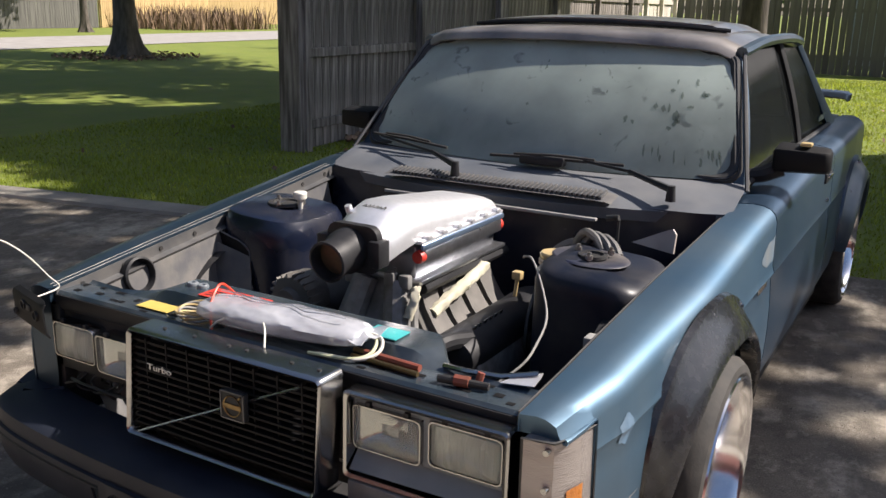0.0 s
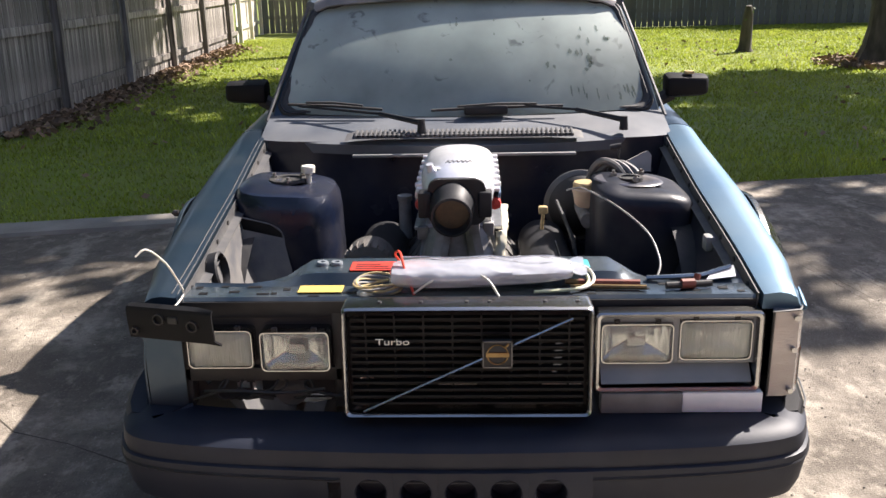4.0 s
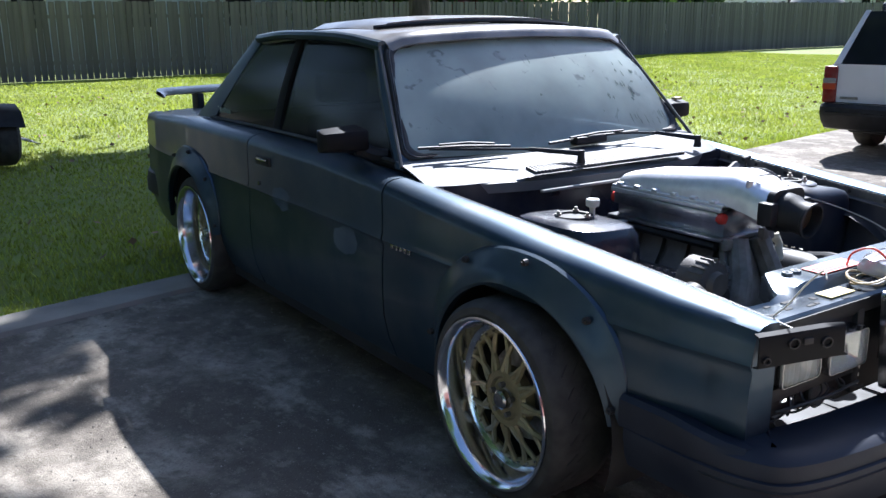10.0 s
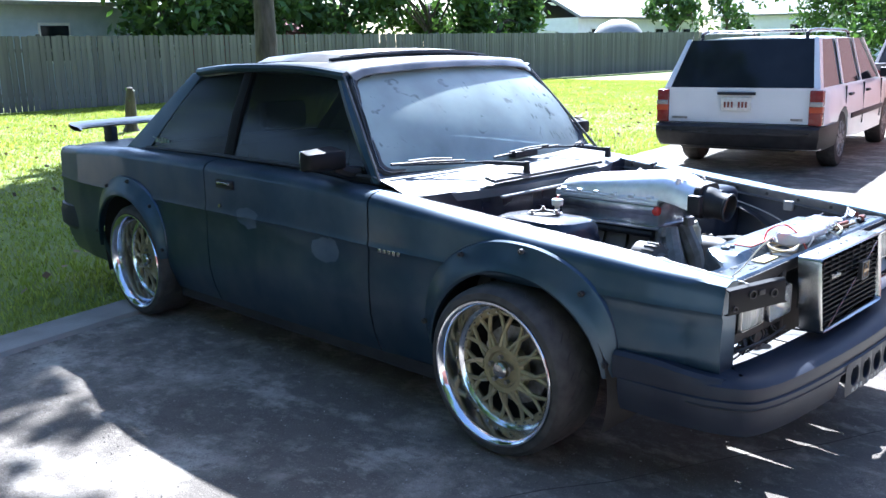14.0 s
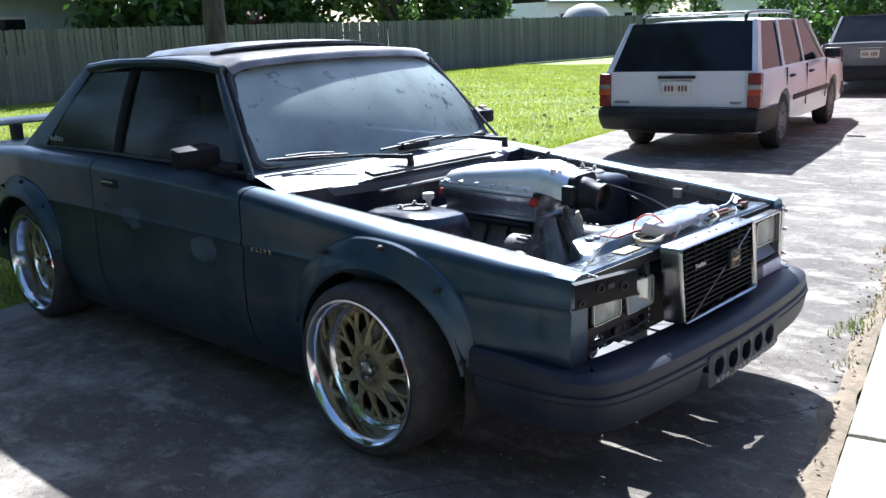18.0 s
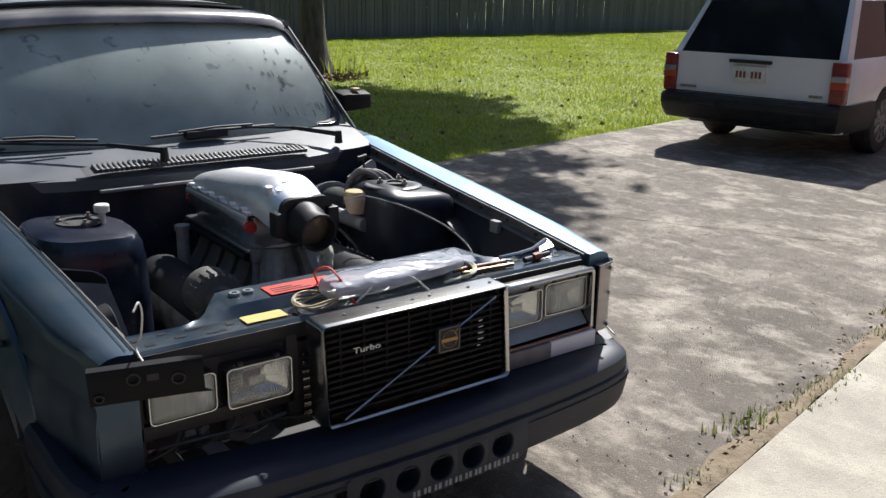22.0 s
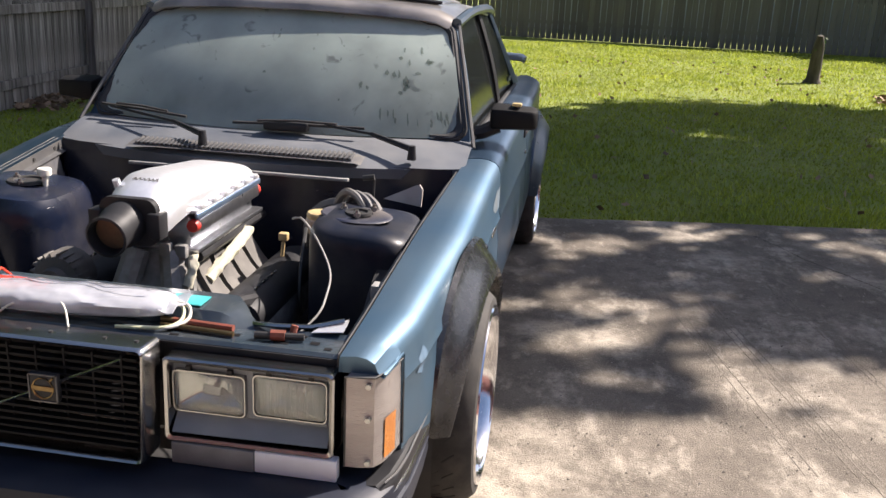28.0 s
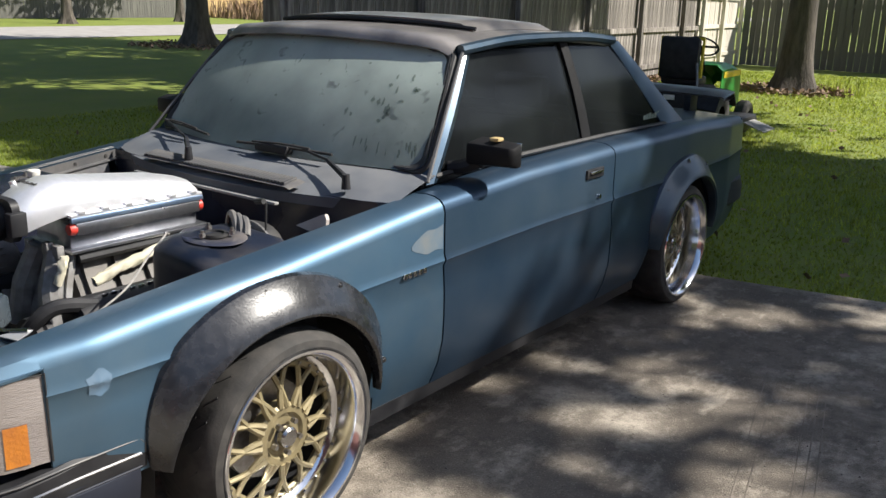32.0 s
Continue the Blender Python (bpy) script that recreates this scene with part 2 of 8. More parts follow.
BLUEAN = surf("pale_blue_anodised", (0.30, 0.42, 0.62), (0.36, 0.48, 0.66), 20, 0.25, metal=0.85)
GREYW = surf("grey_wire", (0.30, 0.29, 0.27), (0.22, 0.21, 0.2), 30, 0.5)
WIRE = surf("white_wire", (0.68, 0.66, 0.60), (0.58, 0.55, 0.48), 30, 0.45)
REDW = surf("red_wire", (0.6, 0.06, 0.03), None, 30, 0.4)
BLKW = surf("black_wire", (0.015, 0.015, 0.015), (0.03, 0.03, 0.03), 30, 0.5)
BRASS = surf("brass", (0.24, 0.165, 0.075), (0.17, 0.115, 0.055), 30, 0.3, metal=0.9)
STEEL = surf("tool_steel", (0.35, 0.34, 0.33), (0.22, 0.2, 0.18), 40, 0.35, metal=0.9)
CLOTH = surf("dark_seat_cloth", (0.020, 0.021, 0.024), (0.035, 0.036, 0.04), 60.0, 0.85, 0.95, bump=0.2, bscale=400)
CROWN = surf("dusty_tower_crown", (0.016, 0.020, 0.042), (0.060, 0.058, 0.062), 8.0, 0.32, 0.5, dust=(0.19, 0.165, 0.145), dust_amt=0.6, dust_scale=6.0, bump=0.06, bscale=60)
CUP = surf("stained_reservoir_plastic", (0.50, 0.36, 0.27), (0.58, 0.46, 0.34), 9.0, 0.35, 0.5, dust=(0.3, 0.22, 0.16), dust_amt=0.4, dust_scale=14)
RUST = surf("red_brown_handle", (0.22, 0.055, 0.035), (0.16, 0.05, 0.03), 20, 0.5)


def dusty_glass(name, base, dusty, rough, amt, clear, gloss=0.8):
    """Glass with a film of dust, finger marks and streaks over a dark cabin."""
    m = surf(name, base, tuple(0.6 * c for c in base), 3.0, rough, rough + 0.12, dust=dusty, dust_amt=amt, dust_scale=2.2, spec=0.6)
    n, l = m.node_tree.nodes, m.node_tree.links
    p = n["Principled BSDF"]
    src = p.inputs["Base Color"].links[0].from_socket
    v = n.new("ShaderNodeTexNoise")
    v.inputs["Scale"].default_value, v.inputs["Detail"].default_value, v.inputs["Distortion"].default_value = 13.0, 9.0, 1.2
    tc = n.new("ShaderNodeTexCoord")
    l.new(tc.outputs["Object"], v.inputs["Vector"])
    r = n.new("ShaderNodeMapRange")
    r.inputs[1].default_value, r.inputs[2].default_value, r.inputs[4].default_value = 0.64, 0.72, 0.55
    l.new(v.outputs["Fac"], r.inputs[0])
    mx = n.new("ShaderNodeMix")
    mx.data_type = "RGBA"
    mx.inputs[7].default_value = (0.02, 0.025, 0.025, 1)
    l.new(r.outputs[0], mx.inputs[0])
    l.new(src, mx.inputs[6])
    l.new(mx.outputs[2], p.inputs["Base Color"])
    p.inputs["Specular IOR Level"].default_value = gloss
    see = n.new("ShaderNodeBsdfTransparent")
    see.inputs["Color"].default_value = (0.55, 0.62, 0.58, 1)
    both = n.new("ShaderNodeMixShader")
    both.inputs[0].default_value = clear
    l.new(p.outputs[0], both.inputs[1])
    l.new(see.outputs[0], both.inputs[2])
    l.new(both.outputs[0], n["Material Output"].inputs["Surface"])
    return m


SCREEN = dusty_glass("dusty_windscreen", (0.258, 0.308, 0.283), (0.49, 0.57, 0.52), 0.30, 0.75, 0.14)
SIDEGL = dusty_glass("dusty_side_glass", (0.008, 0.009, 0.010), (0.024, 0.028, 0.028), 0.05, 0.5, 0.12, 0.15)


def ground_mat():
    """Mown lawn soil and thatch under the blades."""
    return surf("lawn", (0.125, 0.175, 0.016), (0.165, 0.21, 0.022), 1.3, 0.85, 0.95, bump=0.6, bscale=45,
                dust=(0.17, 0.15, 0.06), dust_amt=0.45, dust_scale=6.0)


LAWN = ground_mat()
BLADES = surf("grass_blades", (0.175, 0.225, 0.020), (0.25, 0.29, 0.034), 1.1, 0.7, 0.85, island=0.28, dust=(0.23, 0.22, 0.08), dust_amt=0.3, dust_scale=0.8)
leafy(BLADES, 0.4)


def concrete(name, base, dark, pale, speck):
    """Worn concrete: broad stains, pale scoured blotches, drag streaks and fine exposed stones."""
    m = surf(name, base, tuple(0.8 * c for c in base), 5.0, 0.85, 0.95, bump=0.55, bscale=140, dust=dark, dust_amt=0.85, dust_scale=0.7)
    n, l = m.node_tree.nodes, m.node_tree.links
    p = n["Principled BSDF"]
    col = p.inputs["Base Color"].links[0].from_socket
    tc = n.new("ShaderNodeTexCoord")
    for kind, sc, lo, hi, amt, c, st in (("noise", 1.5, 0.51, 0.66, 0.75, pale, (1, 1, 1)), ("noise", 4.5, 0.53, 0.63, 0.60, pale, (1, 0.5, 1)), ("noise", 9.0, 0.48, 0.62, 0.6, dark, (1, 0.8, 1)), ("noise", 16.0, 0.56, 0.65, 0.30, pale, (1, 0.6, 1)), ("noise", 34.0, 0.52, 0.66, 0.45, dark, (1, 1, 1)),
                                        ("noise", 4.0, 0.56, 0.74, 0.35, dark, (0.22, 1.4, 1)), ("vor", 75.0, 0.24, 0.12, 0.22, speck, (1, 1, 1)), ("vor", 42.0, 0.18, 0.08, 0.5, dark, (1, 1, 1))):
        mp = n.new("ShaderNodeMapping")
        mp.inputs["Scale"].default_value = st
        mp.inputs["Rotation"].default_value = (0, 0, -0.2)
        l.new(tc.outputs["Object"], mp.inputs[0])
        if kind == "noise":
            t = n.new("ShaderNodeTexNoise")
            t.inputs["Detail"].default_value = 9.0
            t.inputs["Roughness"].default_value = 0.65
        else:
            t = n.new("ShaderNodeTexVoronoi")
        t.inputs["Scale"].default_value = sc
        l.new(mp.outputs[0], t.inputs["Vector"])
        r = n.new("ShaderNodeMapRange")
        r.inputs[1].default_value, r.inputs[2].default_value, r.inputs[4].default_value = lo, hi, amt
        l.new(t.outputs[0], r.inputs[0])
        mx = n.new("ShaderNodeMix")
        mx.data_type = "RGBA"
        mx.inputs[7].default_value = (*c, 1)
        l.new(r.outputs[0], mx.inputs[0])
        l.new(col, mx.inputs[6])
        col = mx.outputs[2]
    l.new(col, p.inputs["Base Color"])
    return m


OLDDRIVE = concrete("weathered_concrete", (0.178, 0.150, 0.120), (0.082, 0.068, 0.053), (0.430, 0.380, 0.310), (0.52, 0.47, 0.40))
NEWSLAB = concrete("pale_concrete", (0.44, 0.40, 0.325), (0.30, 0.27, 0.22), (0.47, 0.435, 0.355), (0.46, 0.43, 0.365))
KERB = surf("kerb_concrete", (0.30, 0.275, 0.24), (0.20, 0.185, 0.165), 3.0, 0.85, 0.95, bump=0.4, bscale=150)
ROADM = surf("pale_asphalt_road", (0.33, 0.31, 0.29), (0.27, 0.255, 0.24), 2.0, 0.85, bump=0.3, bscale=100)
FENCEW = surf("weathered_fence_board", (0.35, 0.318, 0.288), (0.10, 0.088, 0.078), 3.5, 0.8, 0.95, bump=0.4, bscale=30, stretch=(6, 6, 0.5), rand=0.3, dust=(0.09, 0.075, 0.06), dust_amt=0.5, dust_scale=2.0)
# Dark boards for the far fences; their shade is put into this colour.
FENCEF = surf("shaded_fence_board", (0.155, 0.150, 0.134), (0.10, 0.098, 0.09), 2.0, 0.85, 0.95, bump=0.3, bscale=20, stretch=(5, 5, 0.4), rand=0.22)
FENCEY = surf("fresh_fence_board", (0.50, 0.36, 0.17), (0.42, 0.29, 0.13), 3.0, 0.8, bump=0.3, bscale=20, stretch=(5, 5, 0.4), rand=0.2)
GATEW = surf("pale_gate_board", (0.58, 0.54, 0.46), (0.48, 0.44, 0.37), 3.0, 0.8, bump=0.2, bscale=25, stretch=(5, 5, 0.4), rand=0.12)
BARK = surf("tree_bark", (0.05, 0.041, 0.033), (0.11, 0.093, 0.075), 5.0, 0.85, 0.95, bump=1.0, bscale=16, stretch=(2.5, 2.5, 0.6))
LEAF = surf("tree_leaves", (0.035, 0.075, 0.012), (0.07, 0.13, 0.02), 1.5, 0.55, 0.7, island=0.45)
leafy(LEAF, 0.25)
LITTER = surf("leaf_litter", (0.25, 0.165, 0.105), (0.16, 0.105, 0.07), 9.0, 0.8, 0.95, island=0.4)
PINK = surf("rose_painted_brick", (0.30, 0.135, 0.12), (0.25, 0.11, 0.10), 4.0, 0.8, 0.9, bump=0.15, bscale=60)
PALEWALL = surf("pale_blue_siding", (0.42, 0.46, 0.50), (0.36, 0.40, 0.44), 3.0, 0.7)
WHITEP = surf("white_car_paint", (0.74, 0.74, 0.73), (0.68, 0.68, 0.67), 3.0, 0.2, 0.3, coat=0.4)
GREYP = surf("charcoal_car_paint", (0.085, 0.082, 0.100), (0.11, 0.105, 0.125), 3.0, 0.25, 0.35, metal=0.4, coat=0.4)
TINT = surf("tinted_car_glass", (0.010, 0.012, 0.014), (0.018, 0.02, 0.023), 2.0, 0.05, 0.1, spec=0.2)
GREENM = surf("tractor_green", (0.02, 0.20, 0.03), (0.03, 0.25, 0.04), 10, 0.35)
YELM = surf("tractor_yellow", (0.75, 0.55, 0.03), None, 10, 0.4)
BRICKR = surf("dull_red_roof", (0.22, 0.06, 0.05), (0.16, 0.05, 0.045), 4.0, 0.8)


# ---- mesh helpers ----
def part(name, bm, material, parent=None, label="", smooth=True, auto=35):
    me = bpy.data.meshes.new(name)
    bm.normal_update()
    bm.to_mesh(me)
    bm.free()
    me.materials.append(material)
    ob = new(name, me)
    if parent is not None:
        ob.parent = parent
    if smooth:
        for p in me.polygons:
            p.use_smooth = True
        me.set_sharp_from_angle(angle=radians(auto))
    if label:
        ob["label"] = label
    return ob


def empty(name, label, category, m=None, group="", kind=""):
    e = new(name)
    e.empty_display_size = 0.05
    if m is not None:
        e.matrix_world = m
    return tagged(e, label, category, group, kind)


def raw(name, verts, faces, material, parent=None, smooth=False):
    me = bpy.data.meshes.new(name)
    me.from_pydata([tuple(map(float, v)) for v in verts], [], faces)
    me.materials.append(material)
    me.update()
    if smooth:
        me.polygons.foreach_set("use_smooth", [True] * len(me.polygons))
    ob = new(name, me)
    if parent is not None:
        ob.parent = parent
    return ob


def grid(bm, rows, close=False, loop=False):
    vs = [[bm.verts.new(p) for p in r] for r in rows]
    n = len(vs[0])
    for a in range(len(vs) - 1 + (1 if loop else 0)):
        r0, r1 = vs[a], vs[(a + 1) % len(vs)]
        for b in range(n - 1 + (1 if close else 0)):
            bm.faces.new((r0[b], r0[(b + 1) % n], r1[(b + 1) % n], r1[b]))
    return vs


def box(bm, x0, x1, y0, y1, z0, z1, bev=0.0, m=None):
    r = bmesh.ops.create_cube(bm, size=1.0, matrix=Matrix.Translation(((x0 + x1) / 2, (y0 + y1) / 2, (z0 + z1) / 2)) @ Matrix.Diagonal((abs(x1 - x0), abs(y1 - y0), abs(z1 - z0), 1)))
    vs = r["verts"]
    if bev:
        es = list({e for v in vs for e in v.link_edges})
        out = bmesh.ops.bevel(bm, geom=es, offset=bev, segments=2, profile=0.5, affect="EDGES")
        vs = list({v for f in out["faces"] for v in f.verts} | {v for v in vs if v.is_valid})
    if m is not None:
        bmesh.ops.transform(bm, matrix=m, verts=vs)
    return vs


def cyl(bm, p0, p1, r0, r1=None, seg=16, caps=True):
    p0, p1 = Vector(p0), Vector(p1)
    d = p1 - p0
    m = Matrix.Translation((p0 + p1) / 2) @ d.to_track_quat("Z", "Y").to_matrix().to_4x4()
    return bmesh.ops.create_cone(bm, cap_ends=caps, segments=seg, radius1=r0, radius2=r0 if r1 is None else r1, depth=d.length, matrix=m)["verts"]


def lathe(bm, prof, seg=32, m=None, closed=False):
    """Turns (radius, height) pairs about z."""
    m = m or Matrix()
    rows = [[m @ Vector((r * math.cos(2 * math.pi * k / seg), r * math.sin(2 * math.pi * k / seg), h)) for k in range(seg)] for r, h in prof]
    return grid(bm, rows, close=True, loop=closed)


def smooth_line(pts, n=8):
    """A Catmull-Rom line through the points."""
    P = [Vector(p) for p in pts]
    P = [2 * P[0] - P[1]] + P + [2 * P[-1] - P[-2]]
    out = []
    for i in range(1, len(P) - 2):
        for k in range(n):
            t = k / n
            a, b, c, d = P[i - 1], P[i], P[i + 1], P[i + 2]
            out.append(0.5 * ((2 * b) + (c - a) * t + (2 * a - 5 * b + 4 * c - d) * t * t + (3 * b - a - 3 * c + d) * t ** 3))
    out.append(P[-2])
    return out


def tube(bm, pts, r, seg=8, r2=None):
    pts = [Vector(p) for p in pts]
    rows, up = [], Vector((0, 0, 1))
    for i, p in enumerate(pts):
        d = (pts[min(i + 1, len(pts) - 1)] - pts[max(i - 1, 0)]).normalized()
        a = d.cross(up)
        if a.length < 1e-3:
            a = d.cross(Vector((1, 0, 0)))
        a.normalize()
        b = a.cross(d)
        up = b
        rad = r if r2 is None else r + (r2 - r) * i / (len(pts) - 1)
        rows.append([p + rad * (math.cos(t) * a + math.sin(t) * b) for t in (2 * math.pi * k / seg for k in range(seg))])
    vs = grid(bm, rows, close=True)
    bm.faces.new(list(reversed(vs[0])))
    bm.faces.new(vs[-1])


def thick(bm, t, faces=None):
    """Gives an open sheet its thickness: a second skin behind it, joined along the rim."""
    bmesh.ops.recalc_face_normals(bm, faces=bm.faces[:])
    bm.normal_update()
    old, rim = bm.faces[:], [e for e in bm.edges if len(e.link_faces) == 1]
    twin = {v: bm.verts.new(v.co - v.normal * t) for v in bm.verts[:]}
    for f in old:
        bm.faces.new([twin[v] for v in reversed(f.verts)])
    for e in rim:
        a, b = e.verts
        bm.faces.new((a, b, twin[b], twin[a]))
    bmesh.ops.recalc_face_normals(bm, faces=bm.faces[:])


def rrect(w, h, r, seg=4):
    """A rounded rectangle's outline about 0, 0."""
    out = []
    for cx, cy, a0 in ((w / 2 - r, h / 2 - r, 0), (-w / 2 + r, h / 2 - r, 90), (-w / 2 + r, -h / 2 + r, 180), (w / 2 - r, -h / 2 + r, 270)):
        for k in range(seg + 1):
            a = radians(a0 + 90 * k / seg)
            out.append((cx + r * math.cos(a), cy + r * math.sin(a)))
    return out


def lerp(tab, v):
    """Linear look-up in a short table of (key, value)."""
    if v <= tab[0][0]:
        return tab[0][1]
    for (a, x), (b, y) in zip(tab, tab[1:]):
        if v <= b:
            return x + (y - x) * (v - a) / (b - a)
    return tab[-1][1]


def cable(name, pts, r, material, label, cat="wire", n=8):
    bm = bmesh.new()
    tube(bm, smooth_line(pts, n), r, 6)
    return tagged(part(name, bm, material), label, cat)


# ---- the ground ----
D = Vector((0.978, 0.207, 0)).normalized()
N = Vector((-D.y, D.x, 0))


def edge_y(x):
    """The lawn's edge along the driveway."""
    return 3.02 + 0.205 * x - 0.003 * x * x * (x > 4)


def build_ground():
    v, f = [], []
    xs = [-600, -200, -80, -45] + list(range(-30, 46, 3)) + [80, 200, 600]
    ys = [-600, -200, -60, -20] + list(range(-10, 46, 3)) + [80, 200, 600]
    for y in ys:
        for x in xs:
            v.append((x, y, -0.03))
    w = len(xs)
    for j in range(len(ys) - 1):
        for i in range(w - 1):
            a = j * w + i
            f.append((a, a + 1, a + w + 1, a + w))
    g = raw("ground", v, f, LAWN)
    tagged(g, "mown green lawn with fallen leaves", "ground", kind="structure")
    # driveway sheet
    rows = []
    bm = bmesh.new()
    for i in range(81):
        x = -14 + 0.5 * i
        top = edge_y(x) + 0.03 * noise.noise((x * 1.7, 0, 0))
        low = -1.22 + 0.2134 * x
        rows.append([(x, top - (top - low) * k / 12, 0.0) for k in range(13)])
    grid(bm, rows)
    thick(bm, 0.06)
    d = part("driveway", bm, OLDDRIVE, smooth=False)
    tagged(d, "weathered stained concrete driveway with fine stones", "driveway", kind="structure")
    # slabs of newer concrete, one by one
    pav = empty("pavement", "pale newer concrete slabs with weedy joints", "pavement", kind="structure")
    o = Vector((3.2, -0.535, 0))
    for i in range(-4, 4):
        for j in range(3):
            bm = bmesh.new()
            L, W = 3.05, 3.0
            box(bm, i * L + 0.012, (i + 1) * L - 0.012, -(j + 1) * W + 0.012, -j * W - 0.02, -0.08, 0.012, 0.008)
            ang = math.atan2(0.2134, 1)
            bmesh.ops.transform(bm, matrix=Matrix.Translation(o) @ Matrix.Rotation(ang, 4, "Z"), verts=bm.verts)
            part("slab", bm, NEWSLAB, pav, smooth=False)
    # apron strip beside the lawn
    bm = bmesh.new()
    rows = []
    for i in range(29):
        x = -14 + 0.5 * i
        rows.append([(x, edge_y(x) + 0.01, 0.0), (x, edge_y(x), 0.022), (x, edge_y(x) - 0.25, 0.022), (x, edge_y(x) - 0.262, 0.0)])
    grid(bm, rows)
    k = part("kerb", bm, KERB, smooth=False)
    tagged(k, "low concrete edging strip between driveway and lawn", "kerb", kind="structure")
    # the street far off
    bm = bmesh.new()
    grid(bm, [[(-22.3 - 0.07 * (y - 15), y, -0.012), (-29.0 - 0.07 * (y - 15), y, -0.012)] for y in range(-60, 121, 10)])
    r = part("road", bm, ROADM, smooth=False)
    tagged(r, "sunlit pale street beyond the lawn", "road", kind="structure")


build_ground()


# ---- fences ----
def fence(name, label, p0, p1, height, board_w, mat, gap=0.006, rails=(0.35, 1.05, 1.7), post_every=2.4, face=1, single=300, lean=0.01, post_mat=None, rail_side=1):
    f = empty(name, label, "fence", kind="structure")
    p0, p1 = Vector(p0), Vector(p1)
    L = (p1 - p0).length
    d = (p1 - p0) / L
    nrm = Vector((-d.y, d.x, 0)) * rail_side
    ang = math.atan2(d.y, d.x)
    n = int(L / (board_w + gap))
    rnd = random.Random(len(name) + n)
    shared = []
    for k in range(5):
        bm = bmesh.new()
        h = height + rnd.uniform(-0.015, 0.015)
        w = board_w * rnd.uniform(0.96, 1.0)
        prof = [(-w / 2, 0), (w / 2, 0), (w / 2, h - 0.02), (w / 2 - 0.02, h), (-w / 2 + 0.02, h), (-w / 2, h - 0.02)]
        a = [bm.verts.new((x, -0.009, z)) for x, z in prof]
        b = [bm.verts.new((x, 0.009, z)) for x, z in prof]
        bm.faces.new(a)
        bm.faces.new(b[::-1])
        for i in range(6):
            bm.faces.new((a[i], b[i], b[(i + 1) % 6], a[(i + 1) % 6]))
        bmesh.ops.recalc_face_normals(bm, faces=bm.faces[:])
        me = bpy.data.meshes.new("board")
        bm.to_mesh(me)
        bm.free()
        me.materials.append(mat)
        shared.append(me)
    rest = []
    for i in range(n):
        pos = p0 + d * (i + 0.5) * (board_w + gap)
        m = Matrix.Translation((pos.x, pos.y, -0.02)) @ Matrix.Rotation(ang, 4, "Z") @ Matrix.Rotation(rnd.uniform(-lean, lean), 4, "Y")
        if i < single:
            o = new("board", shared[i % 5])
            o.parent = f
            o.matrix_world = m
        else:
            rest.append((shared[i % 5], m))
    if rest:
        vs, fs = [], []
        for me, m in rest:
            k = len(vs)
            vs += [m @ v.co for v in me.vertices]
            fs += [tuple(k + q for q in p.vertices) for p in me.polygons]
        tagged(raw("far_boards", vs, fs, mat, f), kind="stuff")
    for z in rails:
        bm = bmesh.new()
        box(bm, 0, L, -0.02, 0.02, z - 0.045, z + 0.045, 0.004)
        m = Matrix.Translation(p0 + nrm * 0.032) @ Matrix.Rotation(ang, 4, "Z")
        bmesh.ops.transform(bm, matrix=m, verts=bm.verts)
        part("rail", bm, post_mat or mat, f, smooth=False)
    k = 0
    while k * post_every <= L + 0.01:
        pos = p0 + d * min(k * post_every, L) + nrm * 0.095
        bm = bmesh.new()
        box(bm, -0.045, 0.045, -0.045, 0.045, -0.05, height + 0.03, 0.006)
        bmesh.ops.transform(bm, matrix=Matrix.Translation(pos) @ Matrix.Rotation(ang, 4, "Z"), verts=bm.verts)
        part("post", bm, post_mat or mat, f, smooth=False)
        k += 1
    return f


FX = lambda y: -4.45 - 0.075 * (y - 4.9)
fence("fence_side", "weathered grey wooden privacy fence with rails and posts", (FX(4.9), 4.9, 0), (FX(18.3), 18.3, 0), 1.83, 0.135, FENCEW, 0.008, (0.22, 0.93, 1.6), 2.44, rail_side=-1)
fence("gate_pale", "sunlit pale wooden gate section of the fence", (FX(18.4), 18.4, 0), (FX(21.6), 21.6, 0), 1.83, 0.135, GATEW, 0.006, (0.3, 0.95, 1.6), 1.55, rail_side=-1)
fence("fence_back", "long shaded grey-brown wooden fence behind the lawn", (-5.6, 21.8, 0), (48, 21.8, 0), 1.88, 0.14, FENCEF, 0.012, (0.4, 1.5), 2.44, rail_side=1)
# the side fence's stout end post, and dead leaves drifted along its foot
FS = bpy.data.objects["fence_side"]
bm = bmesh.new()
box(bm, -4.60, -4.34, 4.80, 4.90, -0.05, 1.88, 0.008)
part("end_post", bm, FENCEW, FS, smooth=False)


def drift(seed, m, x_of, y0, y1, width, label):
    g = np.random.default_rng(seed)
    y = g.uniform(y0, y1, m)
    x = np.array([x_of(v) for v in y]) + width * np.abs(g.normal(0, 0.5, m))
    p = np.stack([x, y, g.uniform(-0.005, 0.05, m)], 1)
    d1 = g.normal(size=(m, 3)) * [1, 1, 0.35]
    d2 = np.cross(d1, g.normal(size=(m, 3)))
    d1 *= 0.045 / np.linalg.norm(d1, axis=1)[:, None]
    d2 *= 0.026 / np.linalg.norm(d2, axis=1)[:, None]
    v = np.stack([p - d1, p + d2, p + d1, p - d2], 1).reshape(-1, 3)
    tagged(raw("leaf_drift", v, [tuple(range(4 * i, 4 * i + 4)) for i in range(m)], LITTER), label, "leaf litter", kind="stuff")


drift(41, 2600, lambda y: FX(y) + 0.05, 5.6, 17.0, 0.55, "brown leaves drifted along the side fence")


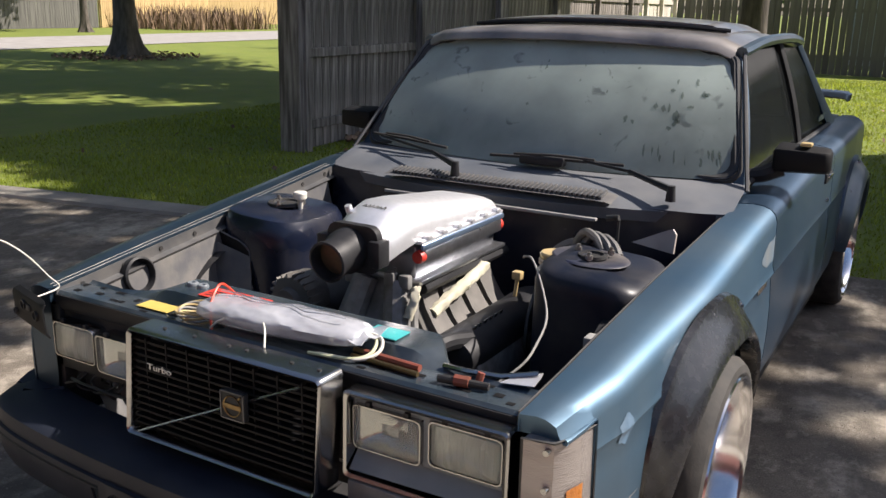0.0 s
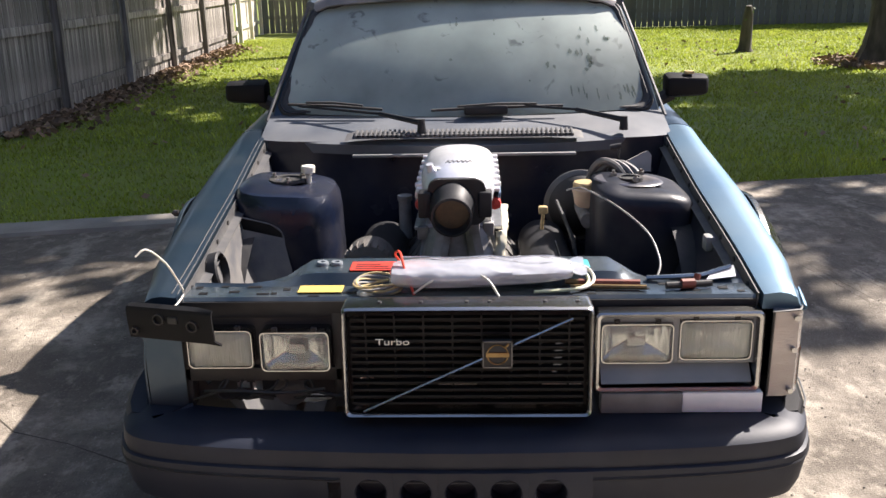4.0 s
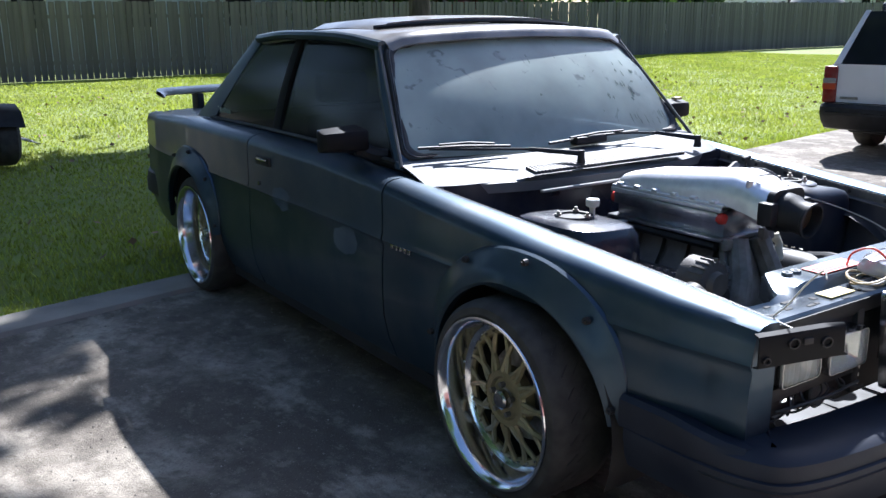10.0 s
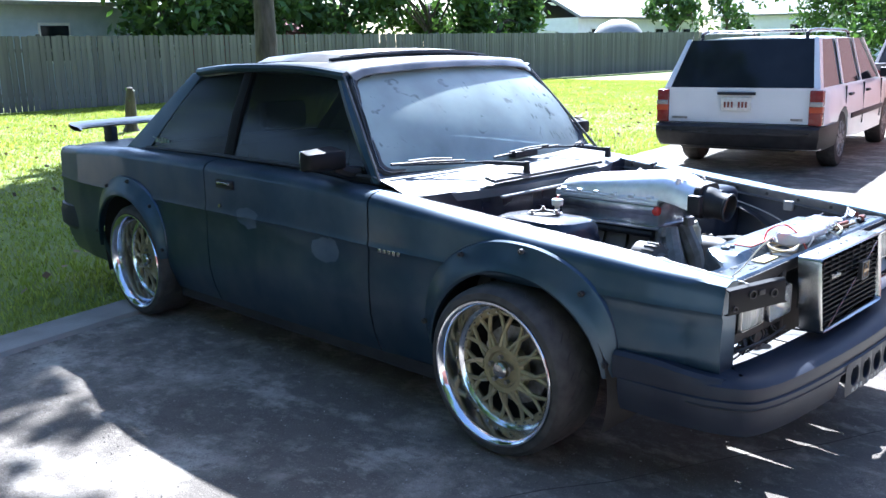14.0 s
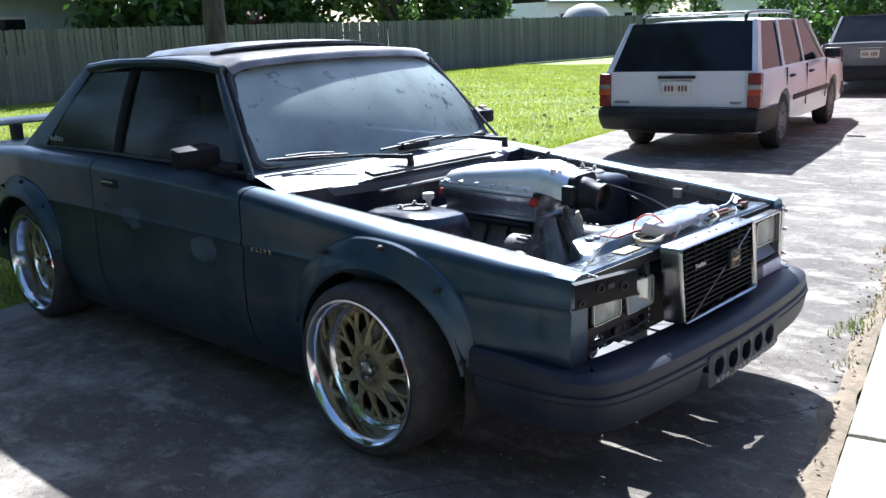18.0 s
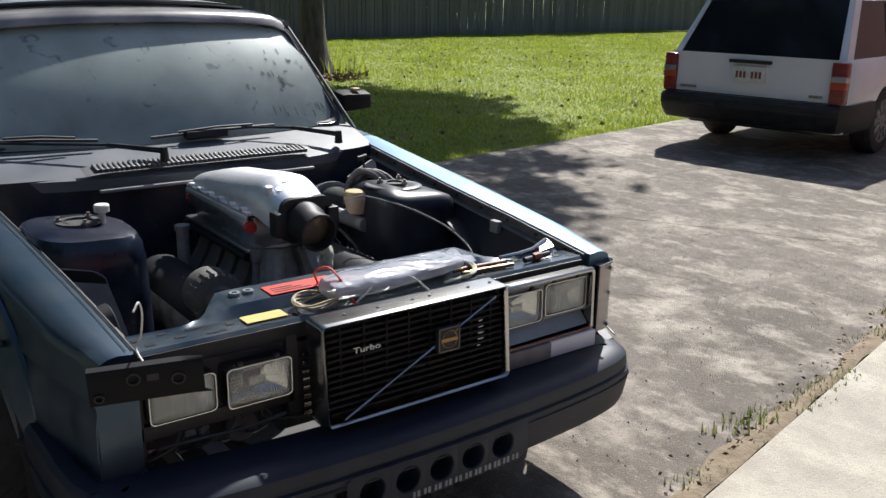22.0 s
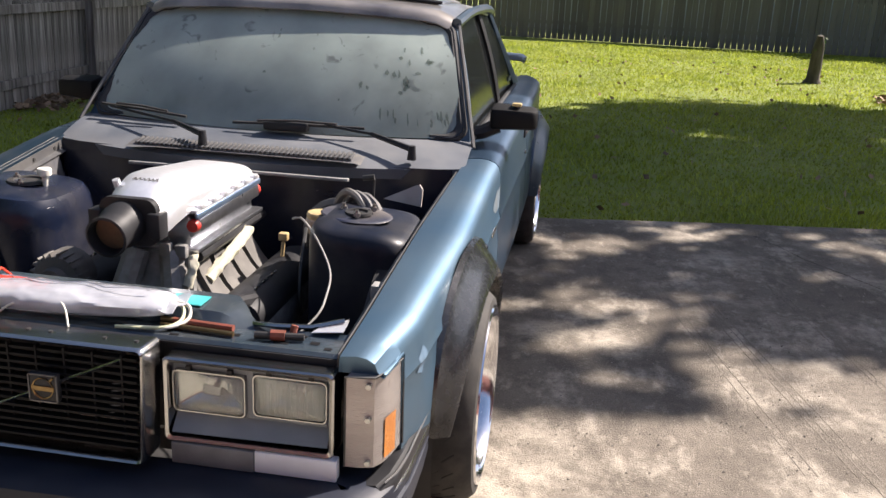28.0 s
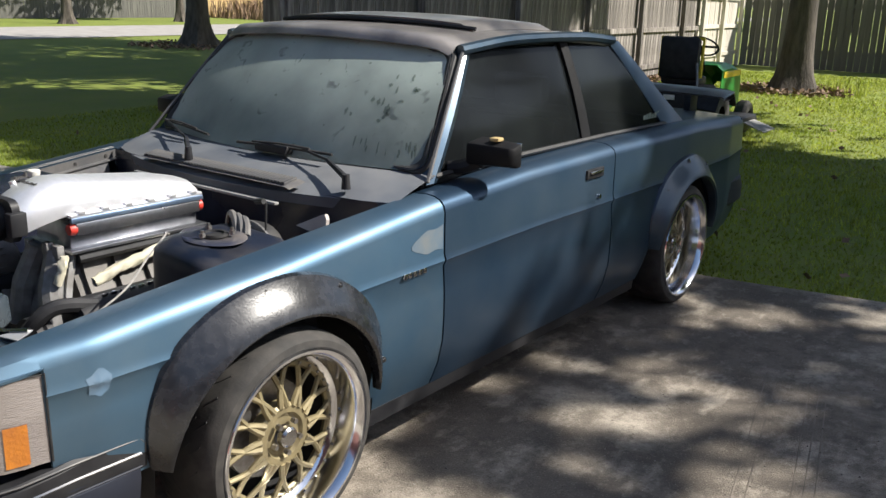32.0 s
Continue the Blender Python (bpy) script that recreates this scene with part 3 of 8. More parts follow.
# ---- the blue project car ----
CAR = empty("project_car", "blue two-door saloon with its bonnet off, dusty and partly stripped", "car")
WT = [(-0.72, 0.745), (-0.5, 0.79), (0, 0.832), (0.7, 0.853), (1.6, 0.860), (2.65, 0.855), (3.3, 0.825), (3.66, 0.765)]
ZT = [(-0.72, 0.697), (-0.35, 0.738), (0, 0.772), (0.7, 0.843), (1.2, 0.872), (1.9, 0.884), (2.75, 0.884), (3.3, 0.86), (3.66, 0.835)]
XI = [(-0.72, 0.652), (0.0, 0.683), (0.62, 0.722), (0.75, 0.715), (2.75, 0.70), (3.66, 0.66)]
R_ARCH = 0.375


def arch(y, sill, s=1):
    z = sill
    for yc in (0.0, 2.65):
        d = abs(y - yc)
        if d < R_ARCH:
            z = max(z, 0.30 + math.sqrt(R_ARCH * R_ARCH - d * d))
    if y < -0.614:
        return 0.668 if s > 0 else 0.40
    return max(z, 0.36) if y < -0.36 else z


def side_section(y, s, sill=0.20, inner=True):
    """The body's side from the inner top edge down to the sill or wheel arch."""
    w, zt, xi = lerp(WT, y), lerp(ZT, y), lerp(XI, y)
    zc = 0.605 + 0.045 * min(1, max(0, (y + 0.72) / 2.0))
    lo = arch(y, sill, s)
    pts = []
    if inner:
        pts.append((xi, zt - 0.035))
    pts += [(xi + 0.002, zt), (xi + 0.4 * (w - xi), zt + 0.004), (xi + 0.62 * (w - xi), zt + 0.001), (xi + 0.80 * (w - xi), zt - 0.008), (w - 0.013, zt - 0.023), (w - 0.006, zt - 0.044),
            (w - 0.004, zc + 0.028), (w + 0.003, zc + 0.006), (w - 0.006, zc - 0.014)]
    lim = lerp(ZT, y) - 0.034 if y < -0.614 and s > 0 else 0.0
    pts = [(x, max(z, lim)) for x, z in pts]
    top = max(zc - 0.014, lim)
    lo = max(lo, lim)
    for k in range(1, 6):
        z = top + (lo - top) * k / 5
        tuck = 0.05 * max(0, (0.42 - z) / 0.22) ** 2
        pts.append((w - 0.002 - tuck + 0.004 * math.sin(math.pi * k / 5), z))
    return [(s * x + skew(y), y, z) for x, z in pts]


def skew(y):
    """The nose sits a little to the car's left of its middle line."""
    return 0.018 * min(1, max(0, (0.5 - y) / 1.0))


def ys(a, b, n):
    return [a + (b - a) * i / n for i in range(n + 1)]


def side_panel(name, a, b, n, s, label="", mat=None):
    bm = bmesh.new()
    yy = ys(a, b, n)
    if a < -0.6:
        yy = [a, -0.70, -0.66, -0.6145] + ys(-0.6135, b, n)
    grid(bm, [side_section(y, s) for y in yy])
    thick(bm, 0.004 * 1)
    return part(name, bm, mat or PAINT, CAR, label)


for s in (1, -1):
    # Left panels (s > 0) take the sunlit blues, right panels the shade-dark one.
    fd = side_panel("front_fender", -0.715, 0.690, 56, s, "front fender in blue lightened for the sun, with a sanded patch" if s > 0 else "dark blue front fender with a dusty top", SUNLITP if s > 0 else PAINT)
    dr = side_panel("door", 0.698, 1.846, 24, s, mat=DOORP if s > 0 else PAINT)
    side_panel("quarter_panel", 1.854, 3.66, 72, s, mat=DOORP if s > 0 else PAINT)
    # fender nose cap and the flanged inner edge
    bm = bmesh.new()
    sec = side_section(-0.715, s)[1:8]
    vs = [bm.verts.new((x, y + 0.0, z)) for x, y, z in sec]
    lo_ = [bm.verts.new((x, y + 0.004, 0.662 if s > 0 else 0.42)) for x, y, z in sec]
    for i in range(len(vs) - 1):
        bm.faces.new((vs[i], vs[i + 1], lo_[i + 1], lo_[i]))
    part("fender_nose", bm, SUNLITP if s > 0 else PAINT, CAR)
    bm = bmesh.new()
    grid(bm, [[(s * (lerp(XI, y) - 0.004) + skew(y), y, lerp(ZT, y) - 0.004), (s * (lerp(XI, y) - 0.006) + skew(y), y, lerp(ZT, y) - 0.036), (s * (lerp(XI, y) - 0.03) + skew(y), y, lerp(ZT, y) - 0.040)] for y in ys(-0.70, 0.55, 14)])
    thick(bm, 0.003)
    fl = part("inner_flange", bm, FLANGE, CAR, "dusty inner fender flange with bolt holes")
    for k, (dx, dz) in enumerate(((0.004, 0.004), (0.016, 0.0065))[:2 if s < 0 else 0]):
        bm = bmesh.new()
        tube(bm, [(s * (lerp(XI, y) + dx) + skew(y), y, lerp(ZT, y) + dz - 0.002) for y in ys(-0.70, 0.55, 14)], 0.0011, 5)
        part("bare_edge", bm, FLANGE, fl)
    for y in ys(-0.62, 0.50, 8):
        bm = bmesh.new()
        x = s * (lerp(XI, y) - 0.007) + skew(y)
        cyl(bm, (x + s * 0.004, y, lerp(ZT, y) - 0.02), (x - s * 0.004, y, lerp(ZT, y) - 0.02), 0.007, seg=10)
        part("bolt_hole", bm, DARK, fl)
    # door details
    bm = bmesh.new()
    w = lerp(WT, 1.66)
    box(bm, s * (w - 0.02), s * (w + 0.004), 1.60, 1.74, 0.772, 0.812, 0.006)
    h = part("door_handle", bm, BLACK, dr)
    bm = bmesh.new()
    box(bm, s * (w - 0.006), s * (w + 0.012), 1.62, 1.72, 0.792, 0.804, 0.004)
    part("lever", bm, CHROME, dr, "chrome door lever")
    bm = bmesh.new()
    cyl(bm, (s * 0.85, 1.72, 0.69), (s * 0.864, 1.72, 0.69), 0.009, seg=12)
    part("lock", bm, CHROME, dr)
    # sill under the door
    bm = bmesh.new()
    grid(bm, [[(s * 0.80, y, 0.205), (s * 0.795, y, 0.15), (s * 0.74, y, 0.135)] for y in ys(0.40, 2.25, 8)])
    thick(bm, 0.004)
    part("sill", bm, BLACK, CAR)
    # model script bars behind the wheel
    for k, wd in enumerate((0.020, 0.016, 0.016, 0.018, 0.016)):
        bm = bmesh.new()
        y = 0.49 + 0.024 * k if s > 0 else 0.62 - 0.026 * k
        box(bm, s * 0.848, s * 0.853, y, y + wd, 0.622, 0.640, 0.002)
        part("badge_letter", bm, CHROME, fd)


def flare(yc, s, mat, label):
    """A bolted wheel-arch flare, widest over the top and tapering down both legs, with its screws."""
    bm = bmesh.new()
    rows = []
    for i in range(49):
        a = radians(4 + 168 * i / 48)
        c, q = math.cos(a), math.sin(a)
        u = min(1, max(0, (abs(math.degrees(a) - 88) - 38) / 46))
        tap = 1 - 0.72 * u * u
        base = 0.346 + 0.020 * min(1, max(0, (math.degrees(a) - 95) / 55))
        row = []
        for dr, dx in ((0.104, -0.004), (0.099, 0.012), (0.080, 0.022), (0.050, 0.046), (0.023, 0.066), (0.006, 0.072), (-0.003, 0.064), (0.0, 0.02)):
            r = base + dr * tap
            y, z = yc + r * c, 0.30 + r * q
            row.append((s * (lerp(WT, max(-0.6, y)) + dx * (0.45 + 0.55 * tap) * (1 if s > 0 else 0.65)) + skew(y), y, z))
        rows.append(row)
    grid(bm, rows)
    thick(bm, 0.004)
    f = part("fender_flare", bm, mat, CAR, label)
    for a in (15, 62, 98, 132, 165):
        a = radians(a)
        u = min(1, max(0, (abs(math.degrees(a) - 88) - 38) / 46))
        rs_ = 0.352 + 0.078 * (1 - 0.72 * u * u)
        y, z = yc + rs_ * math.cos(a), 0.30 + rs_ * math.sin(a)
        x = lerp(WT, max(-0.6, y)) + 0.02
        bm = bmesh.new()
        cyl(bm, (s * (x - 0.01), y, z), (s * (x + 0.004), y, z), 0.010, seg=10)
        cyl(bm, (s * (x + 0.004), y, z), (s * (x + 0.010), y, z), 0.005, seg=6)
        part("screw", bm, CHROME if s > 0 else DARK, f)


FLAREM = surf("scuffed_black_flare", (0.009, 0.010, 0.013), (0.018, 0.019, 0.023), 40.0, 0.22, 0.32, bump=0.05, bscale=140, coat=0.4)
for yc in (0.0, 2.65):
    flare(yc, 1, FLAREM if yc == 0 else PAINT, "scuffed black plastic flare held by bolts" if yc == 0 else "")
    flare(yc, -1, PAINT, "")

# sanded primer patch near the left door gap
bm = bmesh.new()
rows = []
for i in range(9):
    y = 0.535 + 0.150 * i / 8
    sec = side_section(y, 1)
    a, b = Vector(sec[6]), Vector(sec[7])
    half = 0.30 * math.sqrt(max(0.02, 1 - ((i - 6.5) / 6.6) ** 2)) * (1 + 0.12 * math.sin(5 * i))
    rows.append([a.lerp(b, 0.58 + half * q) + Vector((0.0012, 0, 0)) for q in (-1, -0.5, 0, 0.5, 0.95)])
grid(bm, rows)
part("primer_patch", bm, PRIMER, CAR, "tan-grey sanded primer patch")



def spot(y0, z0, ry, rz, s, seed, label):
    """An uneven sanded spot laid on the body side."""
    def at(y, z):
        sec = side_section(y, s)[6:]
        for (xa, _, za), (xb, _, zb) in zip(sec, sec[1:]):
            if zb <= z <= za:
                return (xa + (xb - xa) * (za - z) / max(1e-6, za - zb) + s * 0.0012, y, z)
        return (sec[0][0] + s * 0.0012, y, z)
    rd = random.Random(seed)
    wob = [rd.uniform(0.8, 1.15) for _ in range(16)]
    rows = []
    for k in (1.0, 0.66, 0.33, 0.05):
        rows.append([at(y0 + k * ry * wob[q] * math.cos(2 * math.pi * q / 16), z0 + k * rz * wob[q] * math.sin(2 * math.pi * q / 16)) for q in range(16)])
    bm = bmesh.new()
    vs = grid(bm, rows, close=True)
    bm.faces.new(vs[-1])
    bmesh.ops.recalc_face_normals(bm, faces=bm.faces[:])
    part("primer_spot", bm, PATCHB if s < 0 else PATCHF, CAR, label)


PATCHB = surf("sanded_blue_paint", (0.030, 0.050, 0.082), (0.055, 0.078, 0.110), 9.0, 0.5, 0.7)
PATCHF = surf("sanded_pale_blue_paint", (0.11, 0.165, 0.225), (0.08, 0.14, 0.21), 20.0, 0.45, 0.6)
spot(1.505, 0.655, 0.085, 0.050, -1, 1, "dull sanded spot on the door")
spot(0.955, 0.590, 0.085, 0.060, -1, 2, "dull sanded spot on the door")
spot(-0.500, 0.615, 0.030, 0.032, 1, 3, "pale sanded spot on the front fender")

# wheel wells, dark inside
for s in (1, -1):
    for yc in (0.0, 2.65):
        bm = bmesh.new()
        rows = []
        for i in range(25):
            a = radians(-20 + 220 * i / 24)
            rows.append([(s * 0.82, yc + 0.39 * math.cos(a), 0.30 + 0.39 * math.sin(a)), (s * 0.60, yc + 0.39 * math.cos(a), 0.30 + 0.39 * math.sin(a))])
        vs = grid(bm, rows)
        if yc:
            bm.faces.new([v[1] for v in vs])
        part("wheel_well", bm, DARK, CAR)

STICK = surf("faded_sticker", (0.25, 0.30, 0.24), (0.18, 0.24, 0.20), 20, 0.5)
# greenhouse
WSB = [(x, 0.69 + 0.09 * (abs(x) / 0.70) ** 2.2, 0.885 + 0.012 * abs(x)) for x in ys(-0.70, 0.70, 16)]
WST = [(x * 0.845, 1.015 + 0.055 * (abs(x) / 0.70) ** 2.2, 1.295 - 0.028 * (abs(x) / 0.70) ** 2) for x in ys(-0.70, 0.70, 16)]
bm = bmesh.new()
rows = []
for k in range(9):
    t = k / 8
    rows.append([Vector(a).lerp(Vector(b), t) + Vector((0, -0.018, 0.016)) * math.sin(math.pi * t) for a, b in zip(WSB, WST)])
grid(bm, rows)
screen = part("windscreen", bm, SCREEN, CAR, "dusty windscreen with streaks and finger marks")


def on_screen(u, v, lift):
    """A point of the windscreen, u across from -1 to 1 and v up from 0 to 1, raised off the glass."""
    k = (u + 1) * 8
    a = min(15, max(0, int(k)))
    f = k - a
    lo = Vector(WSB[a]).lerp(Vector(WSB[a + 1]), f)
    hi = Vector(WST[a]).lerp(Vector(WST[a + 1]), f)
    return lo.lerp(hi, v) + Vector((0, -0.018, 0.016)) * math.sin(math.pi * min(1, max(0, v))) + Vector((0, -0.77, 0.63)) * lift


def screen_ring(w, h, r, lift):
    return [on_screen(px / 0.655, 0.5 + pz / 0.515, lift) for px, pz in rrect(w, h, r, 8)]


bm = bmesh.new()
grid(bm, [screen_ring(1.345, 0.545, 0.055, -0.004), screen_ring(1.335, 0.535, 0.055, 0.010), screen_ring(1.302, 0.507, 0.055, 0.012), screen_ring(1.276, 0.484, 0.055, 0.003)], close=True)
part("windscreen_seal", bm, SEAL, CAR, "wide black rubber windscreen seal")
bm = bmesh.new()
grid(bm, [screen_ring(1.324, 0.526, 0.055, 0.0115), screen_ring(1.322, 0.524, 0.055, 0.0145), screen_ring(1.314, 0.516, 0.055, 0.0125)], close=True)
part("seal_bead", bm, GLOSSB, CAR)
# washed-off marks in the dust of the screen
WASHED = see_through(surf("washed_glass", (0.045, 0.055, 0.052), (0.09, 0.11, 0.10), 60.0, 0.12, 0.3), 0.76, (0.75, 0.78, 0.76))
rd = random.Random(77)
marks = [(0.72, 0.42, 0.9, 1.5)] + [(rd.gauss(0.70, 0.10), rd.uniform(0.28, 0.72), rd.uniform(0.3, 0.8), rd.uniform(0.5, 1.2)) for _ in range(15)] + [(rd.uniform(-0.1, 0.5), rd.uniform(0.2, 0.85), rd.uniform(0.2, 0.5), rd.uniform(0.3, 0.7)) for _ in range(9)] + [(rd.uniform(0.55, 0.93), rd.uniform(0.10, 0.18), rd.uniform(0.15, 0.35), rd.uniform(0.8, 1.9)) for _ in range(12)]
for u0, v0, ru, rv in marks:
    bm = bmesh.new()
    ring = []
    for q in range(12):
        a = 2 * math.pi * q / 12
        k = rd.uniform(0.45, 1.1)
        ring.append(bm.verts.new(on_screen(min(0.94, u0 + 0.024 * ru * k * math.cos(a)), max(0.07, v0 + 0.036 * rv * k * math.sin(a)), 0.0016)))
    bm.faces.new(ring)
    part("washed_mark", bm, WASHED, screen)

# roof skin
bm = bmesh.new()
rows = []
for y in [0.985, 0.995] + ys(1.02, 2.25, 16) + [2.275, 2.285]:
    u = min(1, max(0, (y - 1.02) / 1.28))
    drop = {0.985: 0.040, 0.995: 0.018, 2.275: 0.016, 2.285: 0.036}.get(y, 0.0)
    edge = 0.606 - 0.012 * (2 * u - 1) ** 2
    crown = 1.334 + 0.024 * math.sin(math.pi * min(1, u * 1.05 + 0.05)) - 0.018 * u - drop
    row = []
    for k in range(23):
        q = -1 + 2 * k / 22
        z = crown - 0.026 * abs(q) ** 2.2 - 0.022 * max(0, (abs(q) - 0.86) / 0.14) ** 2
        yy = y + (0.055 * abs(q) ** 2.2 * (1 - u))
        row.append((edge * q, yy, z))
    rows.append(row)
grid(bm, rows)
thick(bm, 0.010)
part("roof", bm, ROOFP, CAR, "sun-faded dusty dark roof", auto=60)

# raised sunroof with wind deflector lip
bm = bmesh.new()
prof = []
SH = 0.505
for y in ys(1.24, 1.80, 8):
    u = (y - 1.24) / 0.56
    lift = 0.004 + 0.018 * math.sin(math.pi * min(1, u * 0.8 + 0.14))
    prof.append([(x, y + 0.06 * (x / SH) ** 2, 1.362 + lift * (1 - 0.5 * (x / SH) ** 4) - 0.018 * (abs(x) / SH) ** 2.2 - (0.020 if abs(x) > 0.49 else 0)) for x in ys(-SH, SH, 18)])
grid(bm, prof)
thick(bm, 0.008)
sr = part("sunroof", bm, ROOFP, CAR, "raised sunroof panel, dusty")
bm = bmesh.new()
tube(bm, [(x, 1.232 + 0.06 * (x / SH) ** 2, 1.360 - 0.020 * (abs(x) / SH) ** 2.2) for x in ys(-SH - 0.01, SH + 0.01, 18)], 0.008, 6)
part("deflector_edge", bm, BLACK, sr)


def strip(name, a, b, wa, wb, thk, mat, parent=CAR, outward=None, label=""):
    """A flat bar from a to b whose width runs along y and whose depth runs inward."""
    bm = bmesh.new()
    a, b = Vector(a), Vector(b)
    s = 1 if a.x > 0 else -1
    rows = []
    for k in range(7):
        p = a.lerp(b, k / 6)
        w = wa + (wb - wa) * k / 6
        bow = 0.012 * math.sin(math.pi * k / 6)
        rows.append([(p.x + s * bow, p.y - w / 2, p.z), (p.x + s * (bow + 0.008), p.y, p.z + 0.002), (p.x + s * bow, p.y + w / 2, p.z), (p.x - s * thk, p.y + w / 2, p.z), (p.x - s * thk, p.y - w / 2, p.z)])
    grid(bm, rows, close=True)
    bmesh.ops.recalc_face_normals(bm, faces=bm.faces[:])
    return part(name, bm, mat, parent, label)


for s in (1, -1):
    strip("a_pillar", (s * 0.728, 0.775, 0.86), (s * 0.602, 1.115, 1.275), 0.055, 0.060, 0.03, PAINT)
    bm = bmesh.new()
    tube(bm, [(s * 0.742, 0.735, 0.872), (s * 0.680, 0.905, 1.075), (s * 0.618, 1.075, 1.272)], 0.007, 6)
    part("pillar_trim", bm, FLANGE, CAR)
    strip("b_pillar", (s * 0.712, 1.86, 0.88), (s * 0.600, 1.80, 1.285), 0.075, 0.060, 0.03, MATT)
    # broad rear pillar and side roof rail
    bm = bmesh.new()
    lo, hi = [], []
    for k in range(9):
        t = k / 8
        x = s * (0.715 - 0.118 * t)
        lo.append((x, 2.62 - 0.36 * t - 0.05 * t * t, 0.880 + 0.395 * t))
        hi.append((x * (1 - 0.06 * (1 - t) * 0), 2.865 - 0.56 * t, 0.880 + 0.400 * t))
    grid(bm, [[a, (Vector(a).lerp(Vector(b), 0.5) + Vector((s * 0.008, 0, 0))), b, (b[0] - s * 0.09, b[1] + 0.015, b[2])] for a, b in zip(lo, hi)])
    thick(bm, 0.006)
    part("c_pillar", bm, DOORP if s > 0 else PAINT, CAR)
    bm = bmesh.new()
    tube(bm, smooth_line([(s * 0.610, 1.07, 1.274), (s * 0.618, 1.4, 1.304), (s * 0.618, 1.9, 1.306), (s * 0.602, 2.235, 1.285)], 5), 0.020, 8)
    part("drip_rail", bm, PAINT, CAR)
    bm = bmesh.new()
    tube(bm, [(s * 0.722, 0.80, 0.882), (s * 0.724, 1.4, 0.892), (s * 0.722, 2.0, 0.895), (s * 0.715, 2.64, 0.888)], 0.010, 6)
    part("waist_moulding", bm, SEAL, CAR)
    # side glass
    for nm, pts in (("door_glass", ((0.80, 0.885), (1.84, 0.89), (1.79, 1.282), (1.10, 1.268))), ("quarter_glass", ((1.88, 0.89), (2.64, 0.885), (2.30, 1.272), (1.82, 1.284)))):
        bm = bmesh.new()
        rws = []
        for k in range(5):
            t = k / 4
            a = Vector((0, *pts[0])).lerp(Vector((0, *pts[3])), t)
            b = Vector((0, *pts[1])).lerp(Vector((0, *pts[2])), t)
            rws.append([(s * (0.703 - 0.113 * t + 0.008 * math.sin(math.pi * t)), *(a.lerp(b, q / 4)).yz) for q in range(5)])
        grid(bm, rws)
        part(nm, bm, SIDEGL, CAR, "dark dusty side window")
    # small window stickers, unreadable
    for k in range(6):
        bm = bmesh.new()
        y = 2.43 + 0.030 * k
        box(bm, s * 0.6955, s * 0.6985, y, y + 0.020, 0.920, 0.940 + 0.004 * (k % 3), 0)
        part("sticker_bar", bm, STICK, CAR)
    # door mirror
    mir = bmesh.new()
    vs = box(mir, s * 0.775, s * 0.945, 0.885, 0.985, 0.905, 1.005, 0.018)
    for v in mir.verts:
        if abs(v.co.x) > 0.9:
            v.co.z += (v.co.z - 0.955) * -0.15
        if v.co.y < 0.92:
            v.co.z += (v.co.z - 0.955) * -0.22
            v.co.y += 0.035 * max(0.0, (abs(v.co.x) - 0.80) / 0.145) ** 2
    m_ob = part("door_mirror", mir, MATT, CAR, "black plastic door mirror with a pale leaf on it" if s > 0 else "black plastic door mirror")
    bm = bmesh.new()
    tube(bm, smooth_line([(s * 0.70, 0.90, 0.895), (s * 0.745, 0.92, 0.90), (s * 0.80, 0.94, 0.925)], 4), 0.022, 8, 0.03)
    part("mirror_foot", bm, BLACK, m_ob)
    bm = bmesh.new()
    box(bm, s * 0.79, s * 0.935, 0.983, 0.989, 0.915, 0.995, 0.002)
    part("mirror_glass", bm, POLISH, m_ob)

# rear window, boot lid, tail
bm = bmesh.new()
grid(bm, [[(x * (1 - 0.16 * t), 2.90 - 0.60 * t - 0.05 * (1 - abs(x) / 0.66) * 0 + 0.02 * math.sin(math.pi * t), 0.885 + 0.40 * t + 0.03 * math.sin(math.pi * t) - 0.02 * (x / 0.66) ** 2 * t) for x in ys(-0.66, 0.66, 8)] for t in ys(0, 1, 6)])
part("rear_window", bm, SIDEGL, CAR)
bm = bmesh.new()
grid(bm, [[(x, y, lerp(ZT, y) + 0.012 - 0.014 * (abs(x) / 0.68) ** 3) for x in ys(-0.68 + 0.04 * (y > 3.5), 0.68 - 0.04 * (y > 3.5), 10)] for y in (2.84, 3.0, 3.2, 3.4, 3.55, 3.64, 3.668)] + [[(x, 3.675, 0.80) for x in ys(-0.64, 0.64, 10)]])
thick(bm, 0.005)
part("boot_lid", bm, PAINT, CAR)
bm = bmesh.new()
grid(bm, [[(x, 3.66 - 0.03 * (abs(x) / 0.75) ** 4, z) for x in ys(-0.755, 0.755, 10)] for z in (0.83, 0.75, 0.6, 0.45, 0.3)])
part("tail_panel", bm, PAINT, CAR)
for s in (1, -1):
    bm = bmesh.new()
    box(bm, s * 0.50, s * 0.745, 3.62, 3.68, 0.56, 0.76, 0.012)
    part("tail_lamp", bm, REDL, CAR)
bm = bmesh.new()
plan = [(-0.80, 3.30), (-0.80, 3.55), (-0.76, 3.70), (-0.66, 3.76), (0, 3.79), (0.66, 3.76), (0.76, 3.70), (0.80, 3.55), (0.80, 3.30)]
pl = smooth_line([(x, y, 0) for x, y in plan], 5)
